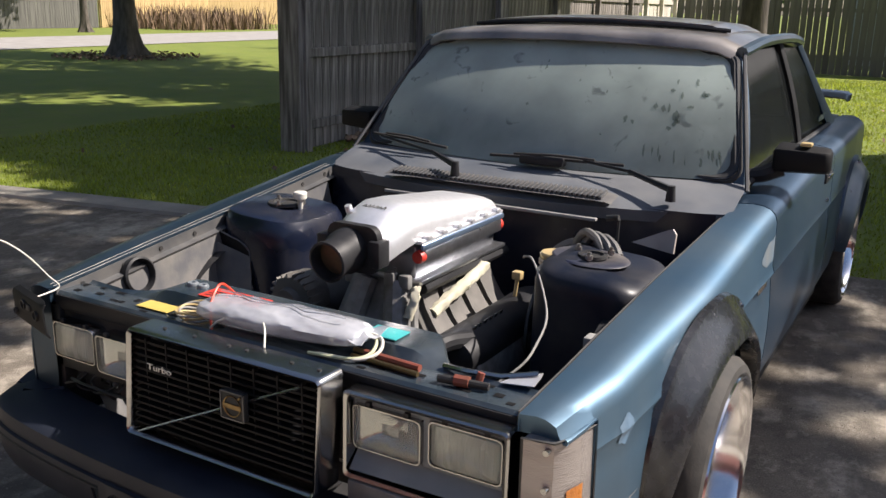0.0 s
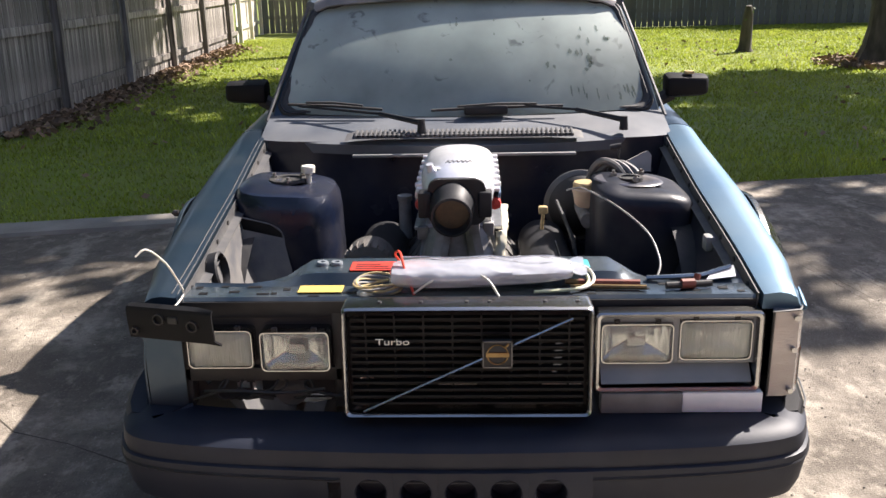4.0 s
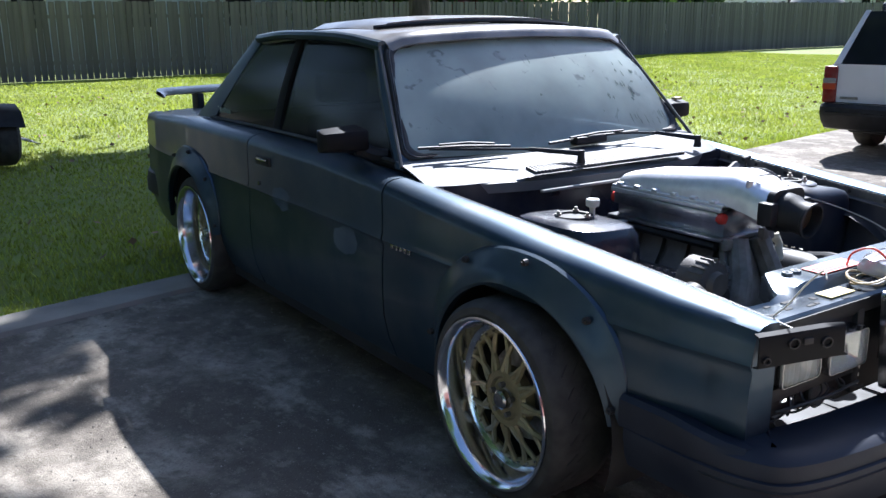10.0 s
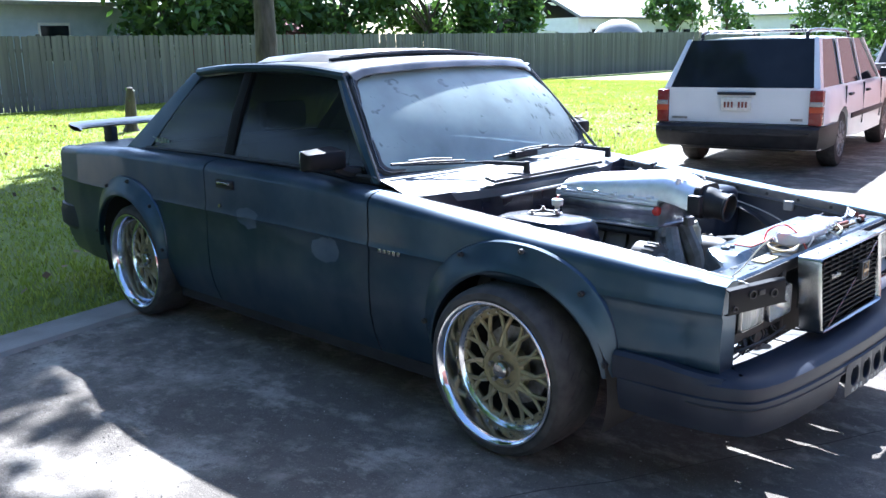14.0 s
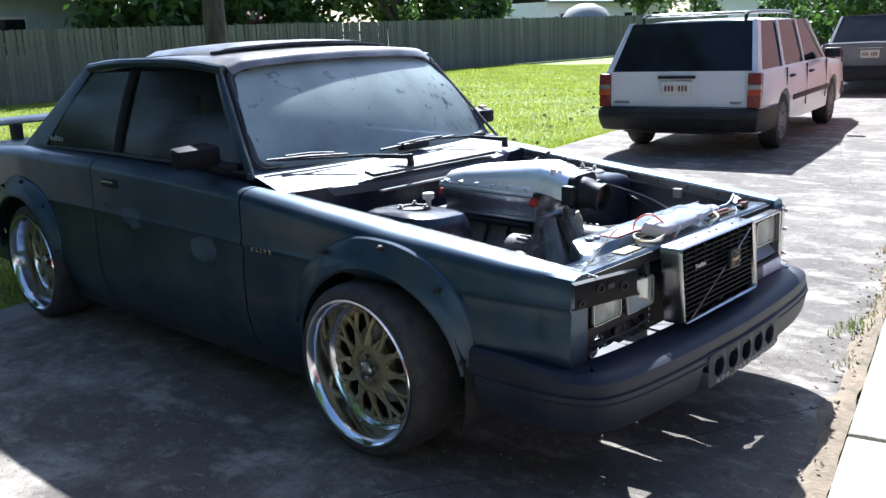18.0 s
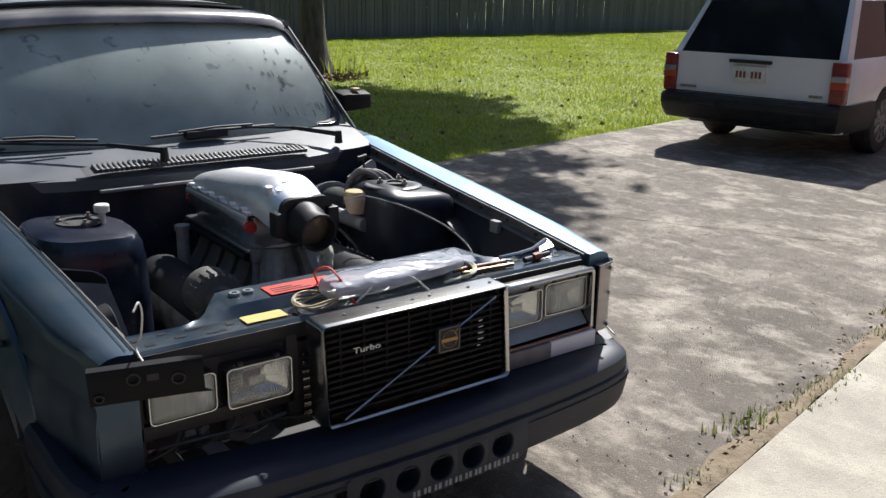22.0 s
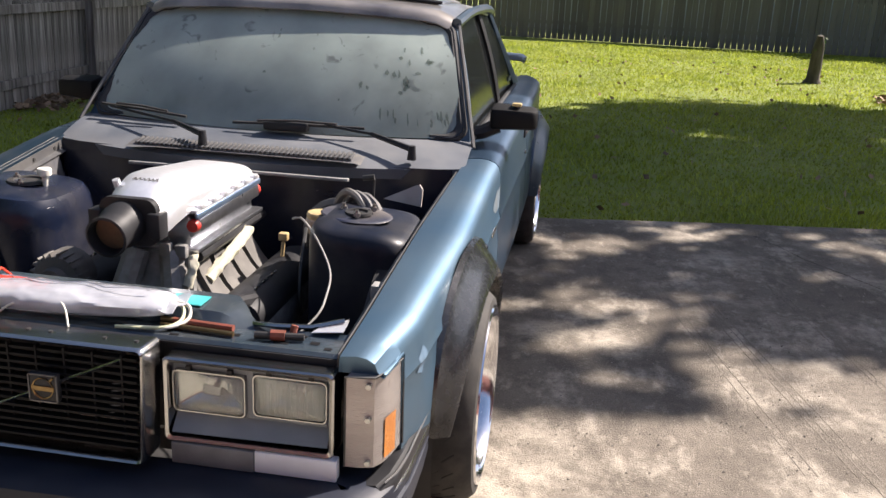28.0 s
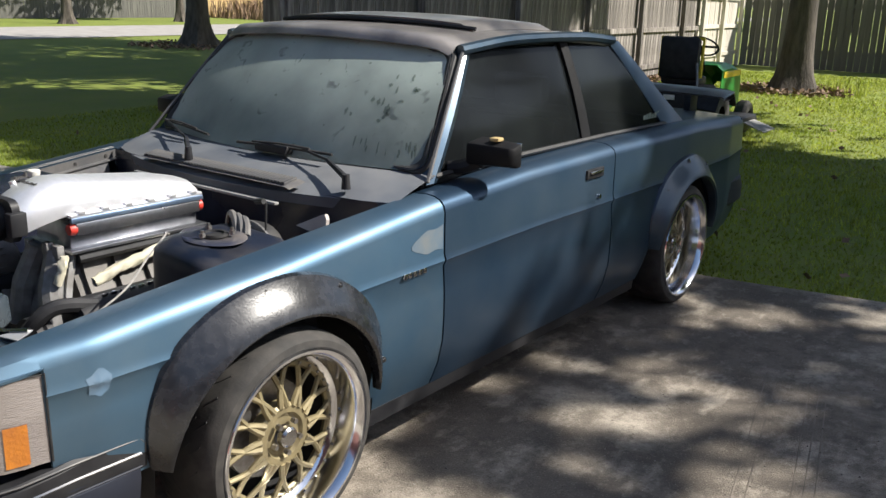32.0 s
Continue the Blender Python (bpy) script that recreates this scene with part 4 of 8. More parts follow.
grid(bm, [[(p.x * 0.95, p.y - 0.05, 0.50), (p.x, p.y, 0.49), (p.x * 1.01, p.y + 0.012, 0.44), (p.x * 1.01, p.y + 0.01, 0.37), (p.x * 0.98, p.y - 0.03, 0.34)] for p in pl])
thick(bm, 0.01)
part("rear_bumper", bm, BUMPER, CAR)
sp = bmesh.new()
pl = smooth_line([(-0.70, 3.56, 0.925), (-0.60, 3.66, 0.933), (0, 3.69, 0.937), (0.60, 3.66, 0.933), (0.70, 3.56, 0.925)], 6)
grid(sp, [[(p.x, p.y - 0.10, p.z + 0.012), (p.x, p.y - 0.05, p.z + 0.030), (p.x, p.y + 0.06, p.z + 0.040), (p.x, p.y + 0.065, p.z + 0.022), (p.x, p.y, p.z + 0.006), (p.x, p.y - 0.09, p.z + 0.004)] for p in pl], close=True)
bmesh.ops.recalc_face_normals(sp, faces=sp.faces[:])
spo = part("rear_spoiler", sp, ROOFP, CAR)
for x in (-0.45, 0.45):
    bm = bmesh.new()
    box(bm, x - 0.02, x + 0.02, 3.55, 3.66, 0.835, 0.940, 0.004)
    part("spoiler_foot", bm, BLACK, spo)

# cowl between screen and engine bay
bm = bmesh.new()
rows = []
for k in range(7):
    t = k / 6
    row = []
    for x in ys(-0.735, 0.735, 20):
        q = abs(x) / 0.735
        y0, y1 = 0.435 + 0.15 * q ** 2.2, 0.70 + 0.085 * q ** 2.2
        row.append((x, y0 + (y1 - y0) * t, 0.835 + 0.050 * t - 0.012 * (1 - t) ** 3 + 0.004 * q))
    rows.append(row)
rows.insert(0, [(x, y + 0.006, z - 0.035) for x, y, z in rows[0]])
grid(bm, rows)
thick(bm, 0.003)
part("cowl", bm, COWL, CAR, "dusty dark cowl panel")
bm = bmesh.new()
grid(bm, [[(x, y, 0.843 + 0.20 * (y - 0.45) + 0.007 - 0.006 * (abs(x) > 0.39)) for y in (0.443, 0.452, 0.505, 0.515)] for x in (-0.41, -0.385, 0.385, 0.41)])
cg = part("cowl_grille", bm, BAYDUST, CAR, "dusty cowl air-intake grille")
bm = bmesh.new()
box(bm, -0.375, 0.375, 0.455, 0.505, 0.853, 0.860, 0)
part("grille_opening", bm, DARK, cg)
shared = None
for k in range(46):
    x = -0.372 + 0.744 * k / 45
    if shared is None:
        bm = bmesh.new()
        vs = box(bm, -0.0045, 0.0045, 0.452, 0.508, 0.852, 0.866, 0.0015, None)
        for v in bm.verts:
            v.co.z += 0.20 * (v.co.y - 0.48)
        ob = part("slat", bm, FLANGE, cg)
        shared = ob.data
        ob.location.x = x
    else:
        ob = new("slat", shared)
        ob.parent = cg
        ob.location.x = x
bm = bmesh.new()
box(bm, -0.38, 0.38, 0.405, 0.425, 0.792, 0.802, 0.003)
part("firewall_lip", bm, GRIME, CAR)
# firewall
bm = bmesh.new()
grid(bm, [[(x, 0.48 + 0.06 * (abs(x) / 0.7) ** 2, z) for x in ys(-0.70, 0.70, 12)] for z in (0.83, 0.7, 0.5, 0.3, 0.16)])
part("firewall", bm, BAY, CAR)


# wipers
def wiper(pivot, mid, tip, b0, b1):
    bm = bmesh.new()
    pv = Vector(pivot)
    cyl(bm, pv + Vector((0, 0, -0.035)), pv + Vector((0, 0, 0.012)), 0.016, 0.012, seg=12)
    w = part("wiper", bm, BLACK, CAR, "black wiper with a dusty arm")
    bm = bmesh.new()
    tube(bm, [pivot, pv.lerp(Vector(mid), 0.4), mid], 0.011, 6, 0.008)
    tube(bm, [mid, tip], 0.005, 6)
    part("wiper_arm", bm, BLACK, w)
    bm = bmesh.new()
    a, b = Vector(b0), Vector(b1)
    tube(bm, [a, a.lerp(b, 0.5) + Vector((0, -0.004, 0.004)), b], 0.006, 5)
    tube(bm, [a.lerp(b, 0.2) + Vector((0, -0.012, 0.012)), a.lerp(b, 0.5) + Vector((0, -0.018, 0.018)), a.lerp(b, 0.8) + Vector((0, -0.012, 0.012))], 0.005, 5)
    part("wiper_blade", bm, SEAL, w)


wiper((-0.145, 0.477, 0.898), (-0.30, 0.585, 0.915), (-0.62, 0.745, 0.925), (-0.30, 0.69, 0.915), (-0.66, 0.755, 0.93))
wiper((0.560, 0.546, 0.888), (0.40, 0.625, 0.915), (0.14, 0.715, 0.925), (0.36, 0.69, 0.920), (-0.12, 0.68, 0.91))
bm = bmesh.new()
box(bm, 0.00, 0.16, 0.655, 0.70, 0.895, 0.925, 0.008)
part("wiper_linkage", bm, BLACK, CAR)

# cabin, dimly seen through the dusty glass
bm = bmesh.new()
grid(bm, [[(x, y, z) for x in ys(-0.70, 0.70, 6)] for y, z in ((0.55, 0.40), (0.75, 0.26), (2.1, 0.24), (2.25, 0.36), (2.9, 0.40))])
thick(bm, 0.01)
part("cabin_floor", bm, DARK, CAR)
bm = bmesh.new()
grid(bm, [[(x, y, z - 0.02 * (x / 0.68) ** 2) for x in ys(-0.68, 0.68, 10)] for y, z in ((0.72, 0.865), (0.86, 0.875), (0.98, 0.865), (1.02, 0.82), (0.98, 0.62), (0.90, 0.56))])
thick(bm, 0.012)
part("dashboard", bm, BLACK, CAR, "black dashboard behind the windscreen")
bm = bmesh.new()
sw = Matrix.Translation((0.36, 1.12, 0.80)) @ Matrix.Rotation(radians(-62), 4, "X")
lathe(bm, [(0.170, 0.0), (0.182, 0.012), (0.194, 0.0), (0.182, -0.012)], 32, sw, True)
for a in (0, 120, 240):
    box(bm, 0.02, 0.175, -0.015, 0.015, -0.006, 0.006, 0.002, sw @ Matrix.Rotation(radians(a + 90), 4, "Z"))
cyl(bm, (0.36, 1.12, 0.80), (0.36, 0.95, 0.74), 0.025, seg=12)
part("steering_wheel", bm, BLACK, CAR)
for s in (1, -1):
    bm = bmesh.new()
    box(bm, s * 0.36 - 0.25, s * 0.36 + 0.25, 1.22, 1.72, 0.36, 0.50, 0.05)
    fs = part("front_seat", bm, CLOTH, CAR, "dark cloth front seat")
    bm = bmesh.new()
    box(bm, s * 0.36 - 0.24, s * 0.36 + 0.24, 1.66, 1.78, 0.44, 0.98, 0.05, Matrix.Translation((0, 1.7, 0.45)) @ Matrix.Rotation(radians(-14), 4, "X") @ Matrix.Translation((0, -1.7, -0.45)))
    part("seat_back", bm, CLOTH, fs)
    bm = bmesh.new()
    box(bm, s * 0.36 - 0.13, s * 0.36 + 0.13, 1.84, 1.92, 1.00, 1.14, 0.03)
    part("headrest", bm, CLOTH, fs)
bm = bmesh.new()
box(bm, -0.62, 0.62, 2.16, 2.56, 0.36, 0.50, 0.05)
rb = part("rear_bench", bm, CLOTH, CAR)
bm = bmesh.new()
box(bm, -0.62, 0.62, 2.52, 2.66, 0.44, 0.88, 0.05)
part("bench_back", bm, CLOTH, rb)
bm = bmesh.new()
grid(bm, [[(x, y, 0.872) for x in (-0.66, 0, 0.66)] for y in (2.60, 2.80, 2.95)])
thick(bm, 0.01)
part("parcel_shelf", bm, BLACK, CAR)
for s in (1, -1):
    bm = bmesh.new()
    grid(bm, [[(s * 0.70, y, z) for y in (0.75, 1.8, 2.9)] for z in (0.30, 0.6, 0.875)])
    thick(bm, 0.006)
    part("door_lining", bm, BLACK, CAR)
bm = bmesh.new()
box(bm, -0.09, 0.09, 1.02, 1.05, 1.195, 1.245, 0.008)
part("rear_view_mirror", bm, BLACK, CAR)


# ---- wheels ----
def wheel(x, y, s, rear=False):
    """Deep-dish mesh wheel: tyre, polished barrel and lip, gold spoke face, hub."""
    w = bmesh.new()
    m = Matrix.Translation((x, y, 0.30)) @ Matrix.Rotation(radians(90 * s), 4, "Y")
    T0 = -0.225
    lathe(w, [(0.246, -0.004), (0.262, 0.006), (0.280, 0.002), (0.296, -0.016), (0.3005, -0.045), (0.3015, T0 / 2), (0.3005, T0 + 0.045), (0.296, T0 + 0.016), (0.280, T0 - 0.002), (0.250, T0 + 0.004)], 56, m)
    tyre = part("wheel", w, RUBBER, CAR, "wide tyre on a gold mesh wheel with a polished dish")
    bm = bmesh.new()
    for k in range(30):
        a = 2 * math.pi * k / 30
        for h in (-0.058, -0.098, -0.130, -0.170):
            mm = m @ Matrix.Rotation(a + (0.03 if h < -0.1 else 0.07), 4, "Z") @ Matrix.Translation((0.3000, 0, h)) @ Matrix.Rotation(0.75 if h > -0.11 else -0.75, 4, "X")
            box(bm, -0.003, 0.0017, -0.0022, 0.0022, -0.021, 0.021, 0, mm)
    tagged(part("tread_groove", bm, DARK, tyre), kind="stuff")
    bm = bmesh.new()
    depth = -0.085 if not rear else -0.105
    lathe(bm, [(0.238, -0.010), (0.246, -0.006), (0.252, 0.002), (0.256, 0.004), (0.254, 0.010), (0.247, 0.010), (0.236, 0.000), (0.231, -0.02), (0.222, depth + 0.01), (0.205, depth), (0.200, depth - 0.01)], 64, m)
    rim = part("rim", bm, POLISH, tyre, "polished deep-dish lip")
    bm = bmesh.new()
    lathe(bm, [(0.206, depth + 0.001), (0.190, depth + 0.006), (0.184, depth), (0.186, depth - 0.012), (0.206, depth - 0.012)], 48, m)
    for k in range(12):
        a0 = 2 * math.pi * k / 12
        for d in (1, -1):
            P = []
            for t in ys(0, 1, 6):
                r = 0.082 + 0.110 * t
                a = a0 + d * (-0.125 + 0.27 * t)
                P.append(m @ Vector((r * math.cos(a), r * math.sin(a), depth + 0.007 + 0.020 * (1 - t) ** 1.4)))
            tube(bm, P, 0.0095, 6, 0.0075)
    lathe(bm, [(0.092, depth - 0.01), (0.092, depth + 0.022), (0.084, depth + 0.030), (0.066, depth + 0.030), (0.060, depth + 0.020), (0.030, depth + 0.020)], 36, m)
    face = part("spoke_face", bm, GOLD, tyre, "gold mesh spokes")
    bm = bmesh.new()
    lathe(bm, [(0.030, depth + 0.030), (0.029, depth + 0.046), (0.022, depth + 0.052), (0.0005, depth + 0.053)], 24, m)
    part("hub_cap", bm, CHROME, tyre)
    for num, rad, nm, mt, sz, seg in ((5, 0.046, "lug_nut", STEEL, (0.008, 0.03, 0.046), 6), (30, 0.197, "rim_bolt", CHROME, (0.004, 0.0, 0.010), 6)):
        bm = bmesh.new()
        cyl(bm, (0, 0, depth + sz[1]), (0, 0, depth + sz[2]), sz[0], seg=seg)
        first = part(nm, bm, mt, tyre, smooth=False)
        for k in range(num):
            a = 2 * math.pi * k / num
            ob = first if k == 0 else new(nm, first.data)
            ob.parent = tyre
            ob.matrix_basis = m @ Matrix.Translation((rad * math.cos(a), rad * math.sin(a), 0))
    bm = bmesh.new()
    cyl(bm, m @ Vector((0, 0, depth - 0.04)), m @ Vector((0, 0, depth - 0.065)), 0.14, seg=32)
    part("brake_disc", bm, STEEL, tyre)
    bm = bmesh.new()
    lathe(bm, [(0.20, depth - 0.01), (0.19, T0 + 0.02), (0.0, T0 + 0.02)], 32, m)
    part("barrel", bm, DARK, tyre)
    return tyre


for s in (1, -1):
    wheel(s * 0.905, 0.0 if s > 0 else 0.018, s)
    wheel(s * 0.882, 2.60 + 0.035 * s, s, True)

# ---- front end ----
GX, GY = 0.019, -0.806
gr = bmesh.new()
outer, inner = rrect(0.545, 0.250, 0.012, 3), rrect(0.522, 0.231, 0.008, 3)
lean = lambda z: GY - 0.02 * (0.70 - z) / 0.25
rows = []
for pts, dy in ((outer, 0.075), (outer, 0.013), ([(x * 0.995, z * 0.989) for x, z in outer], 0.005), ([(x * 0.984, z * 0.968) for x, z in outer], 0.0), ([(x * 0.972, z * 0.945) for x, z in outer], 0.003), (inner, 0.008), (inner, 0.03)):
    rows.append([(GX + x, lean(0.578 + z) + dy, 0.578 + z) for x, z in pts])
grid(gr, rows, close=True)
grille = part("radiator_grille", gr, CHROME, CAR, "black slatted radiator grille in a chrome surround")
bm = bmesh.new()
box(bm, GX - 0.255, GX + 0.255, -0.735, -0.730, 0.525, 0.70, 0)
part("dark_backing", bm, DARK, grille)
for k in range(13):
    z = 0.482 + 0.192 * k / 12
    bm = bmesh.new()
    box(bm, GX - 0.253, GX + 0.253, lean(z) + 0.014, lean(z) + 0.032, z - 0.0025, z + 0.0025, 0)
    part("slat", bm, MATT, grille)
for k in range(8):
    x = GX - 0.22 + 0.44 * k / 7
    bm = bmesh.new()
    box(bm, x - 0.002, x + 0.002, -0.797, -0.783, 0.475, 0.684, 0)
    part("upright", bm, MATT, grille)
bm = bmesh.new()
a, b = Vector((GX - 0.228, -0.824, 0.470)), Vector((GX + 0.226, -0.809, 0.680))
tube(bm, [a, b], 0.0032, 6)
part("diagonal_bar", bm, CHROME, grille)
bm = bmesh.new()
box(bm, 0.052, 0.116, -0.830, -0.815, 0.576, 0.638, 0.003)
em = part("emblem", bm, BLACK, grille, "square dark emblem with a copper ring")
bm = bmesh.new()
mm = Matrix.Translation((0.084, -0.8315, 0.607)) @ Matrix.Rotation(radians(90), 4, "X")
lathe(bm, [(0.021, 0.0), (0.0235, 0.001), (0.0235, -0.002), (0.021, -0.002)], 32, mm, True)
box(bm, 0.059, 0.109, -0.8325, -0.830, 0.601, 0.612, 0.001)
cyl(bm, (0.101, -0.831, 0.625), (0.108, -0.831, 0.632), 0.0025, seg=6)
part("emblem_ring", bm, BRASS, grille)
bm = bmesh.new()
for x0, x1, z0, z1 in ((0.052, 0.116, 0.576, 0.579), (0.052, 0.116, 0.635, 0.638), (0.052, 0.055, 0.576, 0.638), (0.113, 0.116, 0.576, 0.638)):
    box(bm, x0, x1, -0.832, -0.829, z0, z1, 0)
part("emblem_border", bm, FLANGE, grille)


def lettering(text, size, m, material, parent, name="lettering", depth=0.001):
    cu = bpy.data.curves.new(name, "FONT")
    cu.body, cu.size, cu.extrude = text, size, depth
    cu.align_x, cu.align_y = "CENTER", "CENTER"
    tmp = bpy.data.objects.new(name, cu)
    scene.collection.objects.link(tmp)
    me = bpy.data.meshes.new_from_object(tmp)
    bpy.data.objects.remove(tmp)
    me.materials.append(material)
    ob = new(name, me)
    ob.parent = parent
    ob.matrix_world = m
    return ob


lettering("Turbo", 0.0205, pose(GX - 0.160, -0.815, 0.630, 90, 0, 0) @ Matrix.Diagonal((1.42, 1, 1, 1)), WHITE, grille, "script")
for x in (-0.185, -0.135):
    bm = bmesh.new()
    cyl(bm, (GX + x, -0.815, 0.630), (GX + x, -0.795, 0.630), 0.002, seg=6)
    part("script_pin", bm, MATT, grille)
for x in (-0.19, -0.10, 0.0, 0.05, 0.17, 0.24):
    bm = bmesh.new()
    cyl(bm, (GX + x, -0.765, 0.700), (GX + x, -0.765, 0.7055), 0.0045, seg=8)
    part("screw", bm, DARK, grille)


def lamp(x0, x1, z0, z1, y, mat, label):
    """A rectangular sealed-beam lamp with its chrome rim and lugs."""
    cx, cz, w, h = (x0 + x1) / 2, (z0 + z1) / 2, x1 - x0, z1 - z0
    bm = bmesh.new()
    rim = rrect(w, h, 0.012, 3)
    rows = []
    for sc, dy in ((1.0, 0.05), (1.0, 0.004), (0.985, 0.0), (0.955, 0.0), (0.945, 0.006)):
        rows.append([(cx + px * sc, y + dy, cz + pz * (1 - (1 - sc) * w / h)) for px, pz in rim])
    grid(bm, rows, close=True)
    hl = part("headlamp", bm, CHROME, CAR, label)
    bm = bmesh.new()
    rows = []
    for sc, dy in ((0.95, 0.006), (0.85, -0.001), (0.6, -0.006), (0.25, -0.008)):
        rows.append([(cx + px * sc, y + dy, cz + pz * (1 - (1 - sc) * (1 if sc < 0.9 else w / h))) for px, pz in rim])
    vs = grid(bm, rows, close=True)
    bm.faces.new(vs[-1])
    bmesh.ops.recalc_face_normals(bm, faces=bm.faces[:])
    lens = part("lens", bm, mat, hl)
    bm = bmesh.new()
    rows = []
    for sc, dy in ((0.95, 0.010), (0.93, 0.020), (0.74, 0.032), (0.50, 0.044), (0.28, 0.050), (0.14, 0.052)):
        rows.append([(cx + px * sc, y + dy, cz + pz * sc) for px, pz in rim])
    vs = grid(bm, rows, close=True)
    bm.faces.new(vs[-1])
    part("reflector", bm, BOWL, hl, "bright pressed reflector bowl")
    bm = bmesh.new()
    cyl(bm, (cx, y + 0.052, cz), (cx, y + 0.018, cz), 0.007, 0.004, seg=10)
    box(bm, cx - 0.020, cx + 0.020, y + 0.016, y + 0.019, cz - 0.012, cz + 0.012, 0.002)
    part("bulb_shield", bm, CHROME, hl)
    for px in (-0.28, 0.28):
        bm = bmesh.new()
        box(bm, cx + w * px - 0.006, cx + w * px + 0.006, y + 0.002, y + 0.012, cz + h / 2 - 0.001, cz + h / 2 + 0.008, 0.001)
        part("lug", bm, BLACK, hl)
    return hl


lamp(0.316, 0.478, 0.540, 0.637, -0.735, LENS, "rectangular headlamp with patterned clear lens")
lamp(0.490, 0.652, 0.546, 0.643, -0.730, LENSHAZE, "hazed rectangular outer headlamp")
lamp(-0.452, -0.292, 0.524, 0.622, -0.735, LENS, "rectangular headlamp with patterned clear lens, surround missing")
lamp(-0.622, -0.470, 0.528, 0.622, -0.725, LENSHAZE, "hazed rectangular outer headlamp, surround missing")

# chrome headlamp surround with painted lower shelf
bm = bmesh.new()
cx, cz = 0.486, 0.573
rows = []
for (w, h, r), dy in (((0.368, 0.190, 0.012), 0.06), ((0.368, 0.190, 0.012), 0.004), ((0.360, 0.182, 0.010), 0.0), ((0.348, 0.168, 0.009), 0.003), ((0.342, 0.160, 0.008), 0.03)):
    rows.append([(cx + px, -0.752 + dy + 0.02 * (cz + pz - 0.48) - 0.045 * (px - 0.0) * -0.25, cz + pz) for px, pz in rrect(w, h, r, 3)])
grid(bm, rows, close=True)
bz = part("headlamp_surround", bm, CHROME, CAR, "weathered chrome headlamp surround")
bm = bmesh.new()
grid(bm, [[(x, -0.748 + 0.011 * (x - 0.316) / 0.34 + dy, z) for x in ys(0.318, 0.654, 4)] for dy, z in ((0.0, 0.497), (0.012, 0.512), (0.034, 0.534), (0.036, 0.54))])
part("painted_shelf", bm, SHELF, bz)
for x0, x1, z0, z1 in ((0.3135, 0.318, 0.538, 0.655), (0.4765, 0.4915, 0.538, 0.655), (0.651, 0.658, 0.538, 0.655), (0.318, 0.4765, 0.6355, 0.655), (0.4915, 0.651, 0.6415, 0.655), (0.4915, 0.651, 0.538, 0.5475)):
    bm = bmesh.new()
    box(bm, x0, x1, -0.724, -0.712, z0, z1, 0.001)
    part("lamp_divider", bm, SHELF, bz)
for k, (x0, x1, mt) in enumerate(((0.318, 0.500, surf("grey_filler", (0.20, 0.198, 0.195), (0.15, 0.148, 0.145), 15.0, 0.5, 0.7, bump=0.05)), (0.5005, 0.678, surf("pale_primer", (0.82, 0.82, 0.84), (0.74, 0.74, 0.76), 12, 0.5, 0.65)))):
    bm = bmesh.new()
    box(bm, x0, x1, -0.756 + 0.004 * k, -0.725, 0.428, 0.477, 0.003)
    part("filler_panel", bm, mt, CAR, "scuffed grey filler panel under the headlamps")
# turn lamp wrapping round the corner
TLX = 0.012
bm = bmesh.new()
rows = []
for z in ys(0.462, 0.664, 8):
    u = (z - 0.462) / 0.202
    rows.append([(0.680, -0.738, z), (0.712, -0.737, z), (0.738, -0.728, z), (0.752, -0.708 + 0.0 * u, z), (0.764, -0.665, z), (0.772 - 0.004 * u, -0.615, z)])
vs = grid(bm, rows)
bm.faces.new([r for r in vs[-1]] + [bm.verts.new((0.69, -0.63, 0.664))])
bm.faces.new([r for r in reversed(vs[0])] + [bm.verts.new((0.69, -0.63, 0.462))])
tl = part("turn_lamp", bm, CLEARL, CAR, "ribbed clear corner lamp with an amber section")
bm = bmesh.new()
grid(bm, [[(0.7560, -0.704, z), (0.7605, -0.687, z), (0.7655, -0.670, z), (0.7685, -0.657, z)] for z in (0.472, 0.52, 0.565)])
part("amber_section", bm, AMBER, tl)
for z in (0.650, 0.575, 0.476):
    bm = bmesh.new()
    cyl(bm, (0.728, -0.744, z), (0.728, -0.730, z), 0.006, seg=10)
    part("screw", bm, CHROME, tl)
bm = bmesh.new()
tube(bm, [(0.679, -0.736, 0.461), (0.679, -0.738, 0.665), (0.738, -0.730, 0.666), (0.758, -0.69, 0.666), (0.772, -0.612, 0.665), (0.775, -0.612, 0.462)], 0.003, 5)
part("lamp_gasket", bm, SEAL, tl)
for o in (tl,):
    o.location.x = TLX

# radiator support and nose panels
bm = bmesh.new()
grid(bm, [[(x, -0.698, 0.683), (x, -0.69, 0.690), (x, -0.62, 0.690), (x, -0.60, 0.683)] for x in ys(-0.636, 0.662, 12)])
thick(bm, 0.003)
rs = part("radiator_support", bm, SUPPORT, CAR, "dusty radiator support panel with punched holes")
bm = bmesh.new()
grid(bm, [[(x, -0.690, 0.640), (x, -0.700, 0.655), (x, -0.702, 0.682)] for x in ys(-0.636, 0.662, 12)])
thick(bm, 0.003)
part("support_lip", bm, BLACK, CAR)
bm = bmesh.new()
UP = lambda x: 0.0 if abs(x) > 0.42 else 0.022 * min(1, (0.42 - abs(x)) / 0.06)
BK = lambda x: lerp([(0.37, -0.465), (0.44, -0.56), (0.50, -0.585), (0.66, -0.575)], abs(x))
